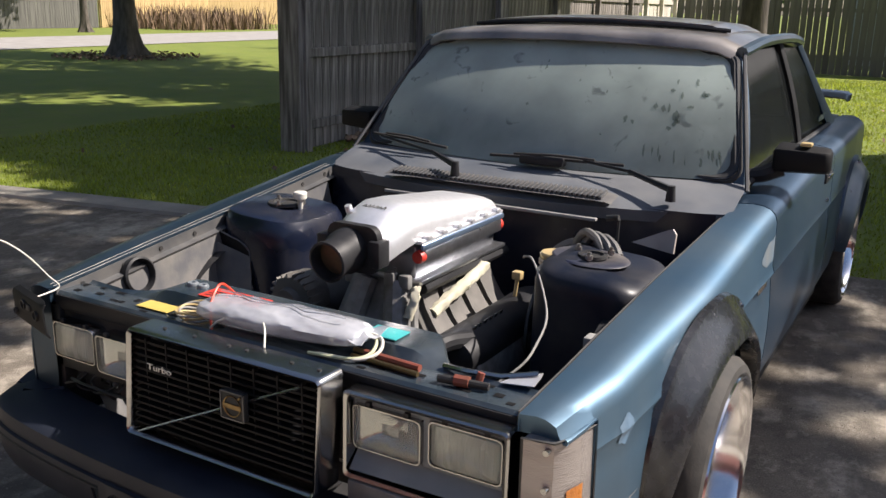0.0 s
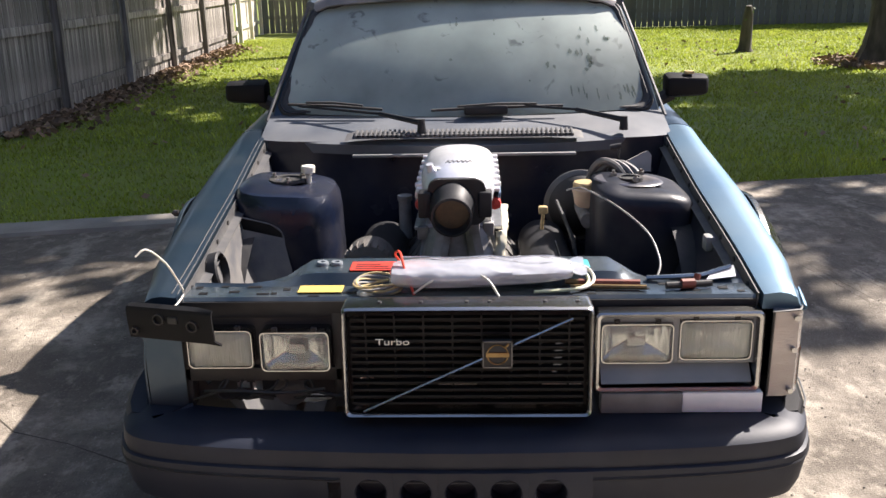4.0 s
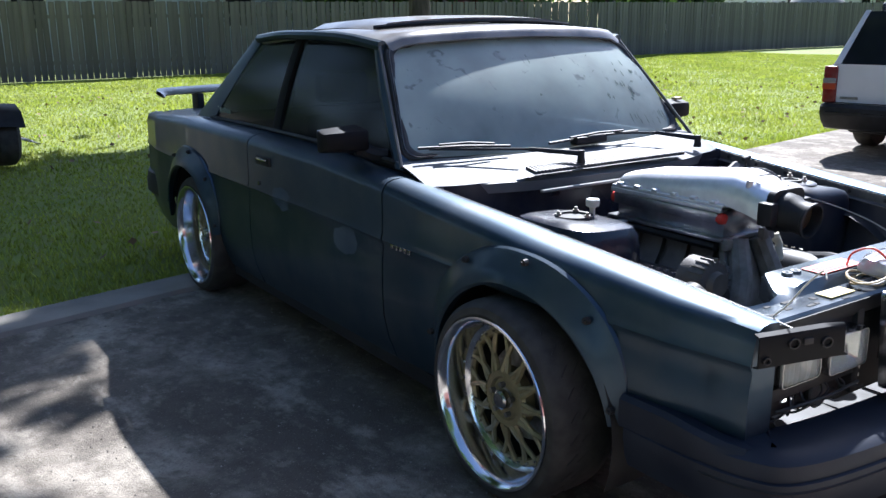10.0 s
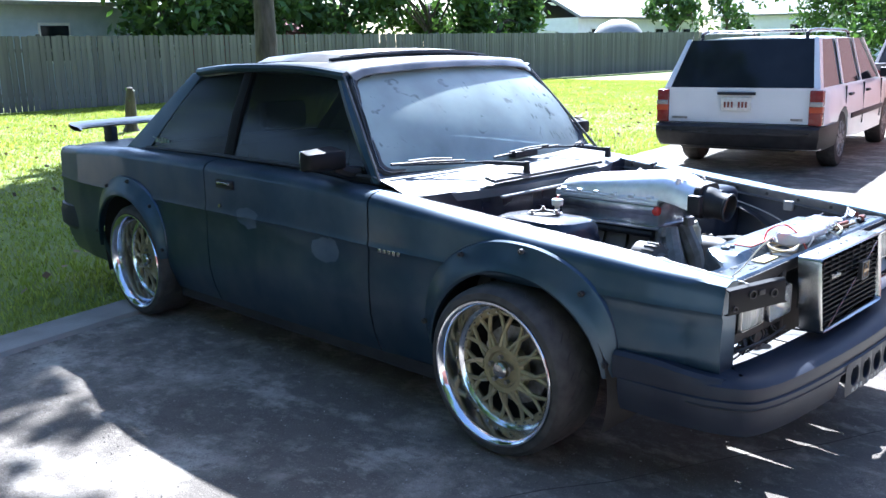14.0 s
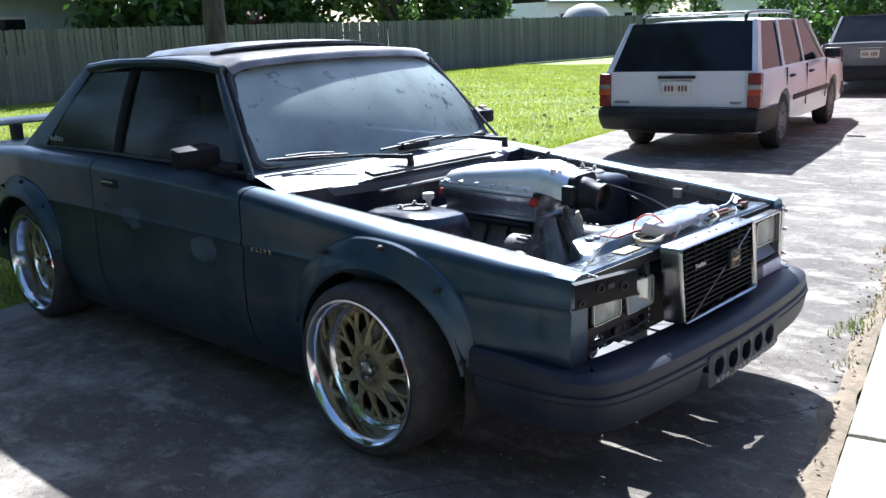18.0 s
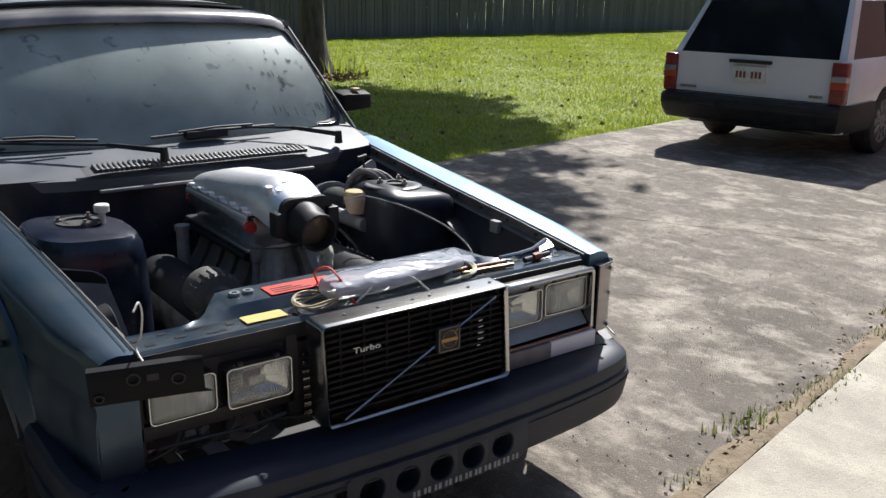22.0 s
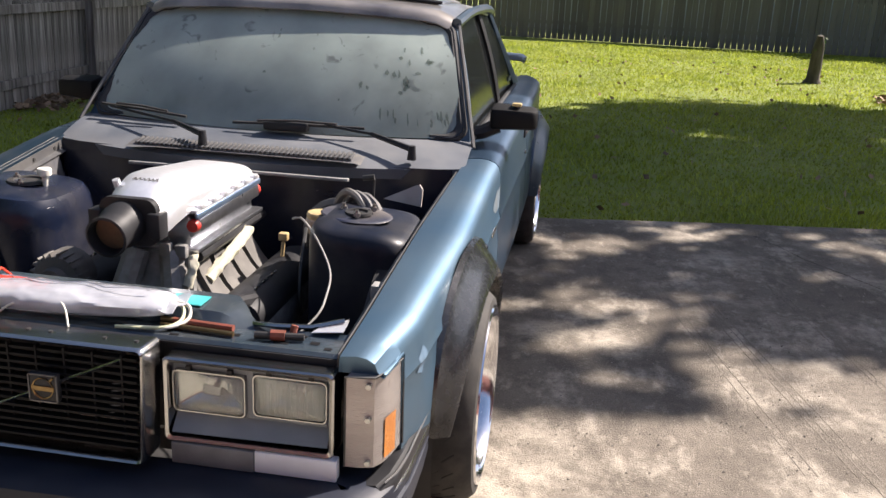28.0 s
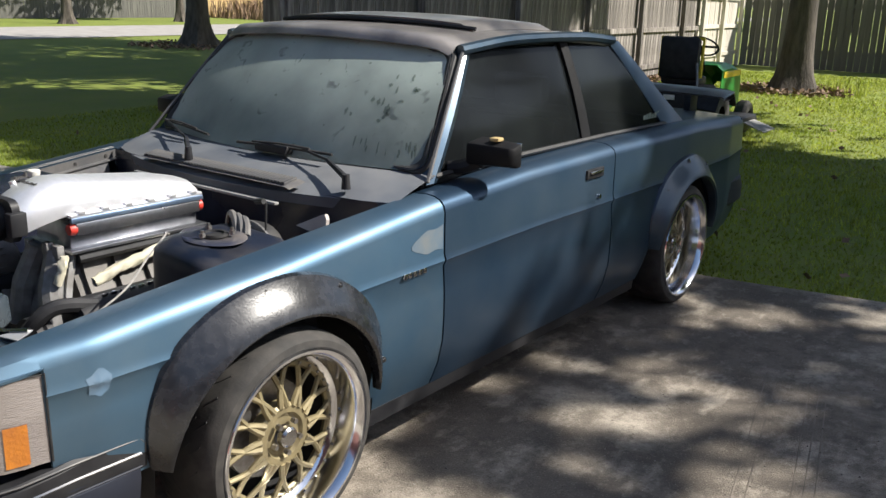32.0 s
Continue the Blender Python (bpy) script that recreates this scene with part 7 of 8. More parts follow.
def tree(x, y, r, height, crown, radii, n, seed, label, size=0.13, lean=(0, 0), litter=0.0, flare=1.0, clumps=44, spread=0.14):
    t = empty("tree", label, "tree", pose(x, y, -0.03))
    rnd = random.Random(seed)
    bm = bmesh.new()
    rows = []
    for k in range(15):
        z = height * (k / 14) ** 1.6
        rr = r * (1 + 0.9 * flare * math.exp(-z / (0.30 * 1.0))) * (1 - 0.55 * z / height)
        ring = []
        for q in range(18):
            a = 2 * math.pi * q / 18
            root = 1 + 0.22 * flare * math.exp(-z / 0.35) * math.sin(5 * a + seed) + 0.05 * noise.noise((3 * math.cos(a), 3 * math.sin(a), z * 2 + seed))
            ring.append((lean[0] * z + rr * root * math.cos(a), lean[1] * z + rr * root * math.sin(a), z))
        rows.append(ring)
    grid(bm, rows, close=True)
    bmesh.ops.recalc_face_normals(bm, faces=bm.faces[:])
    part("trunk", bm, BARK, t)
    ob, cl = leaves("crown", crown, radii, n, size, seed, t, clumps=clumps, spread=spread)
    for k in range(min(12, len(cl))):
        b = Vector(cl[k * 3 % len(cl)])
        base = Vector((lean[0] * height * 0.8, lean[1] * height * 0.8, height * rnd.uniform(0.55, 0.98)))
        mid = base.lerp(b, 0.5) + Vector((rnd.uniform(-0.4, 0.4), rnd.uniform(-0.4, 0.4), 0.5))
        bm = bmesh.new()
        tube(bm, smooth_line([base, mid, b], 4), r * 0.32, 7, 0.03)
        part("limb", bm, BARK, t)
    if litter:
        g = np.random.default_rng(seed + 50)
        m = 700
        a, q = g.uniform(0, 2 * np.pi, m), litter * np.sqrt(g.uniform(0.04, 1, m))
        p = np.stack([q * np.cos(a), q * np.sin(a), g.uniform(0.01, 0.09, m)], 1)
        d1 = g.normal(size=(m, 3)) * [1, 1, 0.35]
        d2 = np.cross(d1, g.normal(size=(m, 3)))
        d1 *= 0.05 / np.linalg.norm(d1, axis=1)[:, None]
        d2 *= 0.03 / np.linalg.norm(d2, axis=1)[:, None]
        v = np.stack([p - d1, p + d2, p + d1, p - d2], 1).reshape(-1, 3)
        o = raw("leaf_litter", v, [tuple(range(4 * i, 4 * i + 4)) for i in range(m)], LITTER)
        o.matrix_world = pose(x, y, -0.02)
        tagged(o, "brown fallen leaves round the tree's foot", "leaf litter", kind="stuff")
    return t


T3 = tree(6.1, 11.2, 0.21, 6.5, (3.0, 0.5, 7.6), (3.5, 3.1, 2.0), 20000, 3, "lawn tree with a dark trunk and high leafy crown", litter=0.95, size=0.19, clumps=64, spread=0.095)
# Extra lobes above the view, added where their shadows should dapple drive and car.
leaves("crown", (1.1, -3.35, 7.4), (2.8, 1.95, 1.2), 5600, 0.14, 21, T3, clumps=70, spread=0.085)
leaves("crown", (-2.1, -3.5, 7.2), (1.5, 1.1, 0.8), 2600, 0.15, 28, T3, clumps=24, spread=0.12)
leaves("crown", (-3.5, -5.3, 7.1), (1.2, 1.4, 0.6), 680, 0.14, 23, T3, clumps=26, spread=0.13)
leaves("crown", (-4.0, -4.8, 7.2), (1.5, 1.3, 0.6), 1250, 0.14, 26, T3, clumps=34, spread=0.13)
leaves("crown", (-3.5, -6.7, 7.1), (1.1, 0.8, 0.4), 480, 0.13, 38, T3, clumps=20, spread=0.12)
leaves("crown", (-0.8, -0.5, 7.3), (1.8, 1.7, 0.9), 2900, 0.17, 27, T3, clumps=26, spread=0.10)
leaves("crown", (-1.7, -1.9, 7.2), (2.0, 1.8, 1.0), 4300, 0.20, 25, T3, clumps=30, spread=0.12)
leaves("crown", (0.95, -5.9, 7.2), (0.8, 0.4, 0.3), 420, 0.12, 31, T3, clumps=14, spread=0.09)
leaves("crown", (0.55, -4.4, 7.25), (0.9, 0.4, 0.35), 700, 0.12, 32, T3, clumps=22, spread=0.10)
leaves("crown", (2.0, -4.2, 7.3), (0.9, 0.4, 0.35), 600, 0.12, 33, T3, clumps=20, spread=0.10)
leaves("crown", (0.9, -2.2, 7.4), (2.2, 1.1, 0.7), 1900, 0.17, 34, T3, clumps=20, spread=0.09)
T2 = tree(-2.3, 15.2, 0.27, 7.0, (2.9, -3.6, 7.6), (4.6, 4.3, 2.0), 17000, 4, "sturdy shade tree by the back fence", litter=1.0, size=0.21, flare=0.8)
# More out-of-view lobes, added to shade the lawn and the drive's left.
leaves("crown", (2.6, -6.4, 7.4), (3.2, 1.9, 1.2), 3300, 0.20, 22, T2, clumps=30, spread=0.10)
leaves("crown", (4.6, -6.4, 7.2), (2.5, 1.9, 1.0), 4600, 0.20, 24, T2, clumps=34, spread=0.11)
leaves("crown", (0.3, -5.2, 7.3), (2.6, 1.3, 0.8), 3400, 0.20, 35, T2, clumps=26, spread=0.12)
leaves("crown", (-2.6, -1.2, 7.4), (4.2, 2.2, 1.0), 8000, 0.21, 36, T2, clumps=44, spread=0.12)
tree(-17.4, 13.9, 0.30, 7.5, (6.0, 1.5, 8.0), (7.0, 5.0, 2.5), 17000, 5, "large tree near the street with spreading roots", litter=1.8, size=0.2, flare=1.1, clumps=52)
# Added tree, hidden by the fence; its offset crown only casts shade.
tree(-7.6, 13.5, 0.28, 7.0, (0.6, -2.9, 8.8), (4.6, 4.4, 2.6), 12000, 6, "unseen tree added beyond the side fence for its shade", size=0.16)
tree(-31.5, 18.5, 0.20, 5.0, (0, 0, 7.0), (3, 3, 2), 4000, 8, "slim pale tree across the street", size=0.2)
tree(-33.0, 25.0, 0.18, 5.0, (0, 0, 7.0), (3, 3, 2), 4000, 9, "slim pale tree across the street", size=0.2)
# cut stump on the lawn
st = empty("stump", "short cut tree stump with small shoots on the lawn", "stump", pose(4.87, 13.9, -0.03))
bm = bmesh.new()
lathe(bm, [(0.17, 0.0), (0.12, 0.08), (0.10, 0.3), (0.085, 0.62), (0.06, 0.80), (0.0005, 0.82)], 14, Matrix.Rotation(radians(6), 4, "X"))
for v in bm.verts:
    v.co.x += 0.02 * noise.noise((v.co.x * 9, v.co.y * 9, v.co.z * 5))
part("trunk", bm, BARK, st)
leaves("shoots", (0, 0, 0.62), (0.13, 0.13, 0.28), 40, 0.03, 12, st, clumps=10)

# weeds at the trees' feet and along the house
def tuft(name, x, y, w, d, h, n, seed, label, kind="stuff", mat=None):
    g = np.random.default_rng(seed)
    bx, by = x + w * g.uniform(-1, 1, n), y + d * g.uniform(-1, 1, n)
    a, hh = g.uniform(0, 2 * np.pi, n), h * g.uniform(0.4, 1.0, n)
    wd = g.uniform(0.006, 0.016, n) * min(1 + h, 0.25 + 6 * h)
    c, s = np.cos(a), np.sin(a)
    z0 = np.full(n, -0.03)
    tip = g.uniform(0.05, 0.5, n) * hh
    v = np.stack([np.stack([bx - wd * s, by + wd * c, z0], 1), np.stack([bx + wd * s, by - wd * c, z0], 1),
                  np.stack([bx + tip * c * 0.5 + wd * s * 0.6, by + tip * s * 0.5 - wd * c * 0.6, hh * 0.6], 1), np.stack([bx + tip * c, by + tip * s, hh], 1)], 1).reshape(-1, 3)
    o = raw(name, v, [t for i in range(n) for t in ((4 * i, 4 * i + 1, 4 * i + 2), (4 * i, 4 * i + 2, 4 * i + 3))], mat or BLADES)
    return tagged(o, label, "weeds", kind=kind)


tuft("weeds", 8.45, 0.15, 0.30, 0.55, 0.34, 300, 31, "tall green weeds growing by the pink wall")
bush = empty("weed_bush", "bushy green weeds growing by the pink wall", "weeds")
for k, (x, y, h) in enumerate(((8.30, 0.55, 0.26), (8.42, 0.20, 0.34), (8.50, -0.15, 0.30), (8.62, -0.50, 0.24))):
    leaves("foliage", (x, y, h * 0.55), (0.24, 0.26, h * 0.6), 700, 0.030, 300 + k, bush, BLADES, clumps=26, spread=0.16)
tuft("weeds", 6.5, 10.9, 0.4, 0.3, 0.5, 60, 32, "thin weeds beside the tree foot")
tuft("weeds", -1.5, 15.4, 0.4, 0.3, 0.34, 50, 33, "thin weeds beside the tree foot")
# weeds in the joint between the slabs and the driveway
g = np.random.default_rng(5)
WEED = surf("dusty_weeds", (0.085, 0.11, 0.028), (0.16, 0.135, 0.07), 3.0, 0.7, 0.85, island=0.4)
leafy(WEED, 0.5)
for k in range(64):
    x = 0.9 + 7.2 * (k + g.uniform(-0.6, 0.6)) / 63
    big = g.uniform() ** 3
    tuft("joint_weeds", x, -1.185 + 0.2134 * x + g.uniform(-0.05, 0.08), 0.04 + 0.12 * big, 0.025 + 0.045 * big, 0.012 + 0.030 * big, 14 + int(80 * big), 60 + k, "small weeds in the joint beside the pale slabs", mat=WEED)


DIRT = surf("joint_soil", (0.20, 0.150, 0.095), (0.13, 0.098, 0.062), 9.0, 0.9, 1.0, bump=0.6, bscale=60, dust=(0.30, 0.24, 0.16), dust_amt=0.6, dust_scale=14.0)
bm = bmesh.new()
rows = []
for i in range(221):
    x = -6.0 + 15.0 * i / 220
    wob = noise.noise((x * 1.3, 0, 5.0)) + 0.6 * noise.noise((x * 4.1, 2.0, 0))
    lo = -1.235 + 0.2134 * x - 0.015 * noise.noise((x * 6.0, 8.0, 0))
    hi = -1.155 + 0.2134 * x + 0.085 * max(-0.5, wob)
    rows.append([(x, lo, 0.004), (x, lo + 0.35 * (hi - lo), 0.012 + 0.006 * noise.noise((x * 9, 1, 0))), (x, lo + 0.7 * (hi - lo), 0.009 + 0.005 * noise.noise((x * 11, 4, 0))), (x, hi, 0.0015)])
grid(bm, rows)
tagged(part("joint_dirt", bm, DIRT), "soil washed into the joint beside the pale slabs", "soil", kind="structure")
m = 420
x = g.uniform(-1.0, 8.3, m)
p = np.stack([x, -1.20 + 0.2134 * x + np.abs(g.normal(0, 0.07, m)), g.uniform(0.012, 0.022, m)], 1)
d1 = g.normal(size=(m, 3)) * [1, 1, 0.25]
d2 = np.cross(d1, g.normal(size=(m, 3)))
d1 *= 0.011 / np.linalg.norm(d1, axis=1)[:, None]
d2 *= 0.006 / np.linalg.norm(d2, axis=1)[:, None]
tagged(raw("joint_litter", np.stack([p - d1, p + d2, p + d1, p - d2], 1).reshape(-1, 3), [tuple(range(4 * i, 4 * i + 4)) for i in range(m)], LITTER), "dry leaf scraps along the joint beside the slabs", "leaf litter", kind="stuff")


CRACK = surf("crack_dirt", (0.05, 0.042, 0.034), (0.08, 0.066, 0.05), 20, 0.9)


def lawn_blades():
    g = np.random.default_rng(17)
    n = 420000
    x = g.uniform(-7.5, 27.0, n)
    y = edge_y(x) + 0.02 + g.uniform(0, 1, n) ** 1.5 * 17.5
    keep = (x > FX(y) - 3)
    x, y = x[keep], y[keep]
    n = len(x)
    a, h = g.uniform(0, 2 * np.pi, n), g.uniform(0.016, 0.048, n) * (1 + 0.35 * np.sin(x * 1.7) * np.sin(y * 1.3))
    w = g.uniform(0.0035, 0.008, n) * (1 + 0.10 * (y - 3))
    c, s = np.cos(a), np.sin(a)
    t = g.uniform(0.2, 1.0, n) * h
    z = np.full(n, -0.032)
    v = np.stack([np.stack([x - w * s, y + w * c, z], 1), np.stack([x + w * s, y - w * c, z], 1), np.stack([x + t * c, y + t * s, z + h], 1)], 1).reshape(-1, 3)
    me = bpy.data.meshes.new("grass")
    me.from_pydata(v.tolist(), [], np.arange(3 * n).reshape(-1, 3).tolist())
    me.materials.append(BLADES)
    o = new("grass", me)
    tagged(o, "short green lawn grass", "grass", kind="stuff")
    # scattered dead leaves
    m = 520
    x = g.uniform(-6, 14, m)
    y = edge_y(x) + g.uniform(0.1, 13, m)
    p = np.stack([x, y, g.uniform(0.015, 0.045, m)], 1)
    d1 = g.normal(size=(m, 3)) * [1, 1, 0.4]
    d2 = np.cross(d1, g.normal(size=(m, 3)))
    d1 *= 0.034 / np.linalg.norm(d1, axis=1)[:, None]
    d2 *= 0.025 / np.linalg.norm(d2, axis=1)[:, None]
    v = np.stack([p - d1, p + d2, p + d1, p - d2], 1).reshape(-1, 3)
    tagged(raw("fallen_leaves", v, [tuple(range(4 * i, 4 * i + 4)) for i in range(m)], LITTER), "scattered brown leaves on the lawn", "leaves", kind="stuff")
    # fine stones on the driveway
    m = 7000
    x = g.uniform(-4.5, 6.5, m)
    y = edge_y(x) - g.uniform(0.1, 4.0, m)
    r = g.uniform(0.0012, 0.0055, m)
    o3 = np.array([[1, 0, 0], [-0.5, 0.87, 0], [-0.5, -0.87, 0], [0, 0, 0.9]])
    v = (np.stack([x, y, np.full(m, 0.001)], 1)[:, None] + o3[None] * r[:, None, None]).reshape(-1, 3)
    fs = [t for i in range(m) for t in ((4 * i, 4 * i + 1, 4 * i + 3), (4 * i + 1, 4 * i + 2, 4 * i + 3), (4 * i + 2, 4 * i, 4 * i + 3))]
    tagged(raw("grit", v, fs, surf("grit_stone", (0.17, 0.15, 0.13), (0.27, 0.245, 0.21), 9, 0.8, island=0.5)), "small pale stones loose on the driveway", "grit", kind="stuff")


lawn_blades()
# straight scuffs worn into the driveway
STREAK = surf("worn_scuff", (0.10, 0.084, 0.066), (0.20, 0.17, 0.14), 3.0, 0.85, 0.95)
for xa, ya, xb, yb in ((1.52, 2.05, 1.90, 0.30), (1.56, 2.05, 1.94, 0.30), (1.69, 2.05, 2.07, 0.30), (1.74, 2.0, 2.12, 0.2), (1.79, 1.9, 2.16, 0.2), (2.12, 2.2, 2.46, 0.4), (2.17, 2.1, 2.50, 0.3)):
    bm = bmesh.new()
    rows = []
    for k in range(25):
        t = k / 24
        x, y = xa + (xb - xa) * t, ya + (yb - ya) * t
        w = 0.0035 * max(0.05, 0.6 + noise.noise((x * 7, y * 7, 1.0)))
        rows.append([(x - w, y, 0.0004), (x, y, 0.0013), (x + w, y, 0.0004)])
    grid(bm, rows)
    tagged(part("scuff", bm, STREAK, smooth=False), "straight scuff line worn into the concrete driveway", "scuff", kind="structure")
# old cracks across the driveway
rnd = random.Random(12)
for a, b in (((2.2, 3.2), (3.9, 0.2)), ((-2.9, 1.9), (-1.9, -0.9)), ((-2.6, 0.6), (0.6, -1.15)), ((4.2, 2.2), (7.8, 2.6)), ((5.0, 0.4), (7.6, 1.4))):
    a, b = Vector((*a, 0.0)), Vector((*b, 0.0))
    pts = [a.lerp(b, k / 14) + Vector((rnd.uniform(-0.03, 0.03), rnd.uniform(-0.03, 0.03), 0)) for k in range(15)]
    d = (b - a).normalized()
    nrm = Vector((-d.y, d.x, 0))
    bm = bmesh.new()
    grid(bm, [[p - nrm * w + Vector((0, 0, 0.0005)), p + Vector((0, 0, 0.0016)), p + nrm * w + Vector((0, 0, 0.0005))] for p, w in ((p, rnd.uniform(0.0015, 0.004)) for p in pts)])
    tagged(part("crack", bm, CRACK, smooth=False), "thin dirt-filled crack in the concrete driveway", "crack", kind="structure")


# ---- neighbouring cars ----
def simple_wheel(parent, x, y, s, r=0.31):
    bm = bmesh.new()
    m = Matrix.Translation((x, y, r)) @ Matrix.Rotation(radians(90 * s), 4, "Y")
    lathe(bm, [(0.20, 0.0), (0.23, 0.008), (r - 0.02, 0.0), (r, -0.03), (r, -0.16), (r - 0.02, -0.19), (0.0005, -0.19)], 32, m)
    w = part("wheel", bm, RUBBER, parent)
    bm = bmesh.new()
    lathe(bm, [(0.205, 0.004), (0.19, -0.012), (0.15, -0.004), (0.06, 0.0), (0.0005, 0.004)], 28, m)
    part("wheel_cover", bm, CAST, w)
    bm = bmesh.new()
    box(bm, 0.07, 0.18, -0.012, 0.012, -0.006, 0.006, 0.002)
    first = part("cover_spoke", bm, CAST, w)
    for k in range(10):
        ob = first if k == 0 else new("cover_spoke", first.data)
        ob.parent = w
        ob.matrix_basis = m @ Matrix.Rotation(2 * math.pi * k / 10, 4, "Z")


def loft_body(parent, name, secs, mat, label=""):
    bm = bmesh.new()
    vs = grid(bm, secs)
    for r in (vs[0], vs[-1]):
        bm.faces.new(r)
    bmesh.ops.recalc_face_normals(bm, faces=bm.faces[:])
    return part(name, bm, mat, parent, label)


def body_section(y, w, z0, z1, arches, n=5):
    lo = z0
    for yc in arches:
        d = abs(y - yc)
        if d < 0.35:
            lo = max(lo, 0.31 + math.sqrt(0.35 ** 2 - d * d))
    zc = z0 + 0.55 * (z1 - z0)
    half = [(w - 0.05, z1), (w - 0.015, z1 - 0.05), (w, max(lo, zc)), (w - 0.005, max(lo, zc - 0.12)), (w - 0.02, lo), (w - 0.2, lo)]
    return [(x, y, z) for x, z in half] + [(-x, y, z) for x, z in reversed(half)]


GARNET = surf("garnet_lamp_plastic", (0.23, 0.018, 0.014), (0.16, 0.012, 0.010), 14.0, 0.16, 0.3, dust=(0.20, 0.12, 0.10), dust_amt=0.3, dust_scale=12.0)


def other_car(name, label, m, wagon, paint, L=4.82, W=0.875):
    """A boxy estate or saloon seen from behind; local y runs from tail to nose."""
    c = empty(name, label, "car", m)
    arches = (1.05, 3.82)
    yl = sorted(set([0.02, 0.1, 0.4] + [a + d for a in arches for d in np.linspace(-0.35, 0.35, 11).tolist()] + [2.0, 2.6, 3.2, 4.4, 4.7, 4.78]))
    secs = []
    for y in yl:
        w = W - 0.03 * (y < 0.06) - 0.05 * (y > 4.6)
        belt = 0.90 if y < 3.25 else 0.90 - 0.10 * (y - 3.25) / 1.5
        secs.append(body_section(y, w, 0.27, belt, arches))
    loft_body(c, "body", secs, paint)
    # cabin
    y0, y1 = (0.10, 0.52) if wagon else (0.80, 1.42)
    sw, rw = W - 0.065, W - 0.19
    zr = 1.43
    base = [(sw, 3.45), (sw, y0)]
    ytop0, ytop1 = y1 if not wagon else 0.44, 2.75
    bm = bmesh.new()
    rows = []
    for y in ys(ytop0, ytop1, 6):
        rows.append([(rw * q, y, zr - 0.035 * abs(q) ** 3 - 0.02 * ((y - 1.6) / 1.2) ** 2) for q in ys(-1, 1, 10)])
    grid(bm, rows)
    thick(bm, 0.02)
    part("roof", bm, paint, c)
    # glass house as one dark inset with painted pillars over it
    def quad(nm, pts, mat, th=0.008):
        bm = bmesh.new()
        bm.faces.new([bm.verts.new(p) for p in pts])
        thick(bm, th)
        return part(nm, bm, mat, c, smooth=False)
    quad("rear_window", [(-sw, y0, 0.89), (sw, y0, 0.89), (rw, ytop0, zr - 0.04), (-rw, ytop0, zr - 0.04)], TINT)
    quad("windscreen", [(sw, 3.45, 0.88), (-sw, 3.45, 0.88), (-rw, ytop1, zr - 0.04), (rw, ytop1, zr - 0.04)], TINT)
    for s in (1, -1):
        quad("side_glass", [(s * sw, y0 + 0.02, 0.89), (s * sw, 3.43, 0.89), (s * rw, ytop1, zr - 0.04), (s * rw, ytop0, zr - 0.04)], TINT)
        def pil(ya, yb, wd, nm="pillar"):
            bm = bmesh.new()
            grid(bm, [[(s * (sw + 0.006), ya, 0.885), (s * (sw + 0.006), ya + wd, 0.885)], [(s * (rw + 0.008), yb, zr - 0.035), (s * (rw + 0.008), yb + wd, zr - 0.035)]])
            thick(bm, 0.012)
            part(nm, bm, paint, c)
        pil(y0 + 0.0, ytop0 + 0.0, 0.14 if wagon else 0.30)
        if wagon:
            pil(1.10, 1.18, 0.09)
        pil(2.15, 2.10, 0.06)
        pil(3.36, 2.70, 0.07)
        # rear corner pillar seen from behind
        bm = bmesh.new()
        grid(bm, [[(s * (sw - 0.055), y0 - 0.008, 0.885), (s * (sw + 0.004), y0 - 0.004, 0.885)], [(s * (rw - 0.035), ytop0 - 0.008, zr - 0.03), (s * (rw + 0.006), ytop0 - 0.004, zr - 0.03)]])
        thick(bm, 0.012)
        part("rear_pillar", bm, paint, c)
        bm = bmesh.new()
        if wagon:
            box(bm, s * (W - 0.135), s * (W - 0.008), -0.015, 0.10, 0.525, 0.880, 0.012)
        else:
            box(bm, s * (W - 0.42), s * (W - 0.02), -0.012, 0.08, 0.60, 0.80, 0.012)
        tl = part("tail_lamp", bm, GARNET, c)
        bm = bmesh.new()
        if wagon:
            box(bm, s * (W - 0.133), s * (W - 0.005), -0.019, 0.06, 0.715, 0.765, 0.004)
        else:
            box(bm, s * (W - 0.40), s * (W - 0.30), -0.016, 0.05, 0.61, 0.69, 0.004)
        part("clear_section", bm, CLEARL if wagon else WHITE, tl)
        for z in (0.600, 0.790, 0.835) if wagon else (0.665, 0.735):
            bm = bmesh.new()
            box(bm, s * (W - (0.134 if wagon else 0.41)), s * (W - 0.006), -0.0175, 0.05, z - 0.004, z + 0.004, 0)
            part("lamp_rib", bm, GARNET, tl)
        if wagon:
            bm = bmesh.new()
            box(bm, s * (W - 0.133), s * (W - 0.004), -0.018, 0.06, 0.655, 0.713, 0.004)
            part("amber_section", bm, surf("deep_amber", (0.40, 0.06, 0.015), None, 10, 0.25) if s > 0 else bpy.data.materials["deep_amber"], tl)
        for yw in arches:
            simple_wheel(c, s * (W - 0.02), yw, s)
        bm = bmesh.new()
        box(bm, s * (W - 0.01), s * (W + 0.012), 1.45, 3.42, 0.50, 0.56, 0.008)
        part("side_moulding", bm, BLACK, c)
        for yh in (1.28, 2.28):
            bm = bmesh.new()
            box(bm, s * (W - 0.02), s * (W + 0.022), yh, yh + 0.17, 0.765, 0.795, 0.008)
            part("door_handle", bm, BLACK, c)
        bm = bmesh.new()
        box(bm, s * (W - 0.02), s * (W + 0.17), 3.18, 3.28, 0.90, 1.02, 0.02)
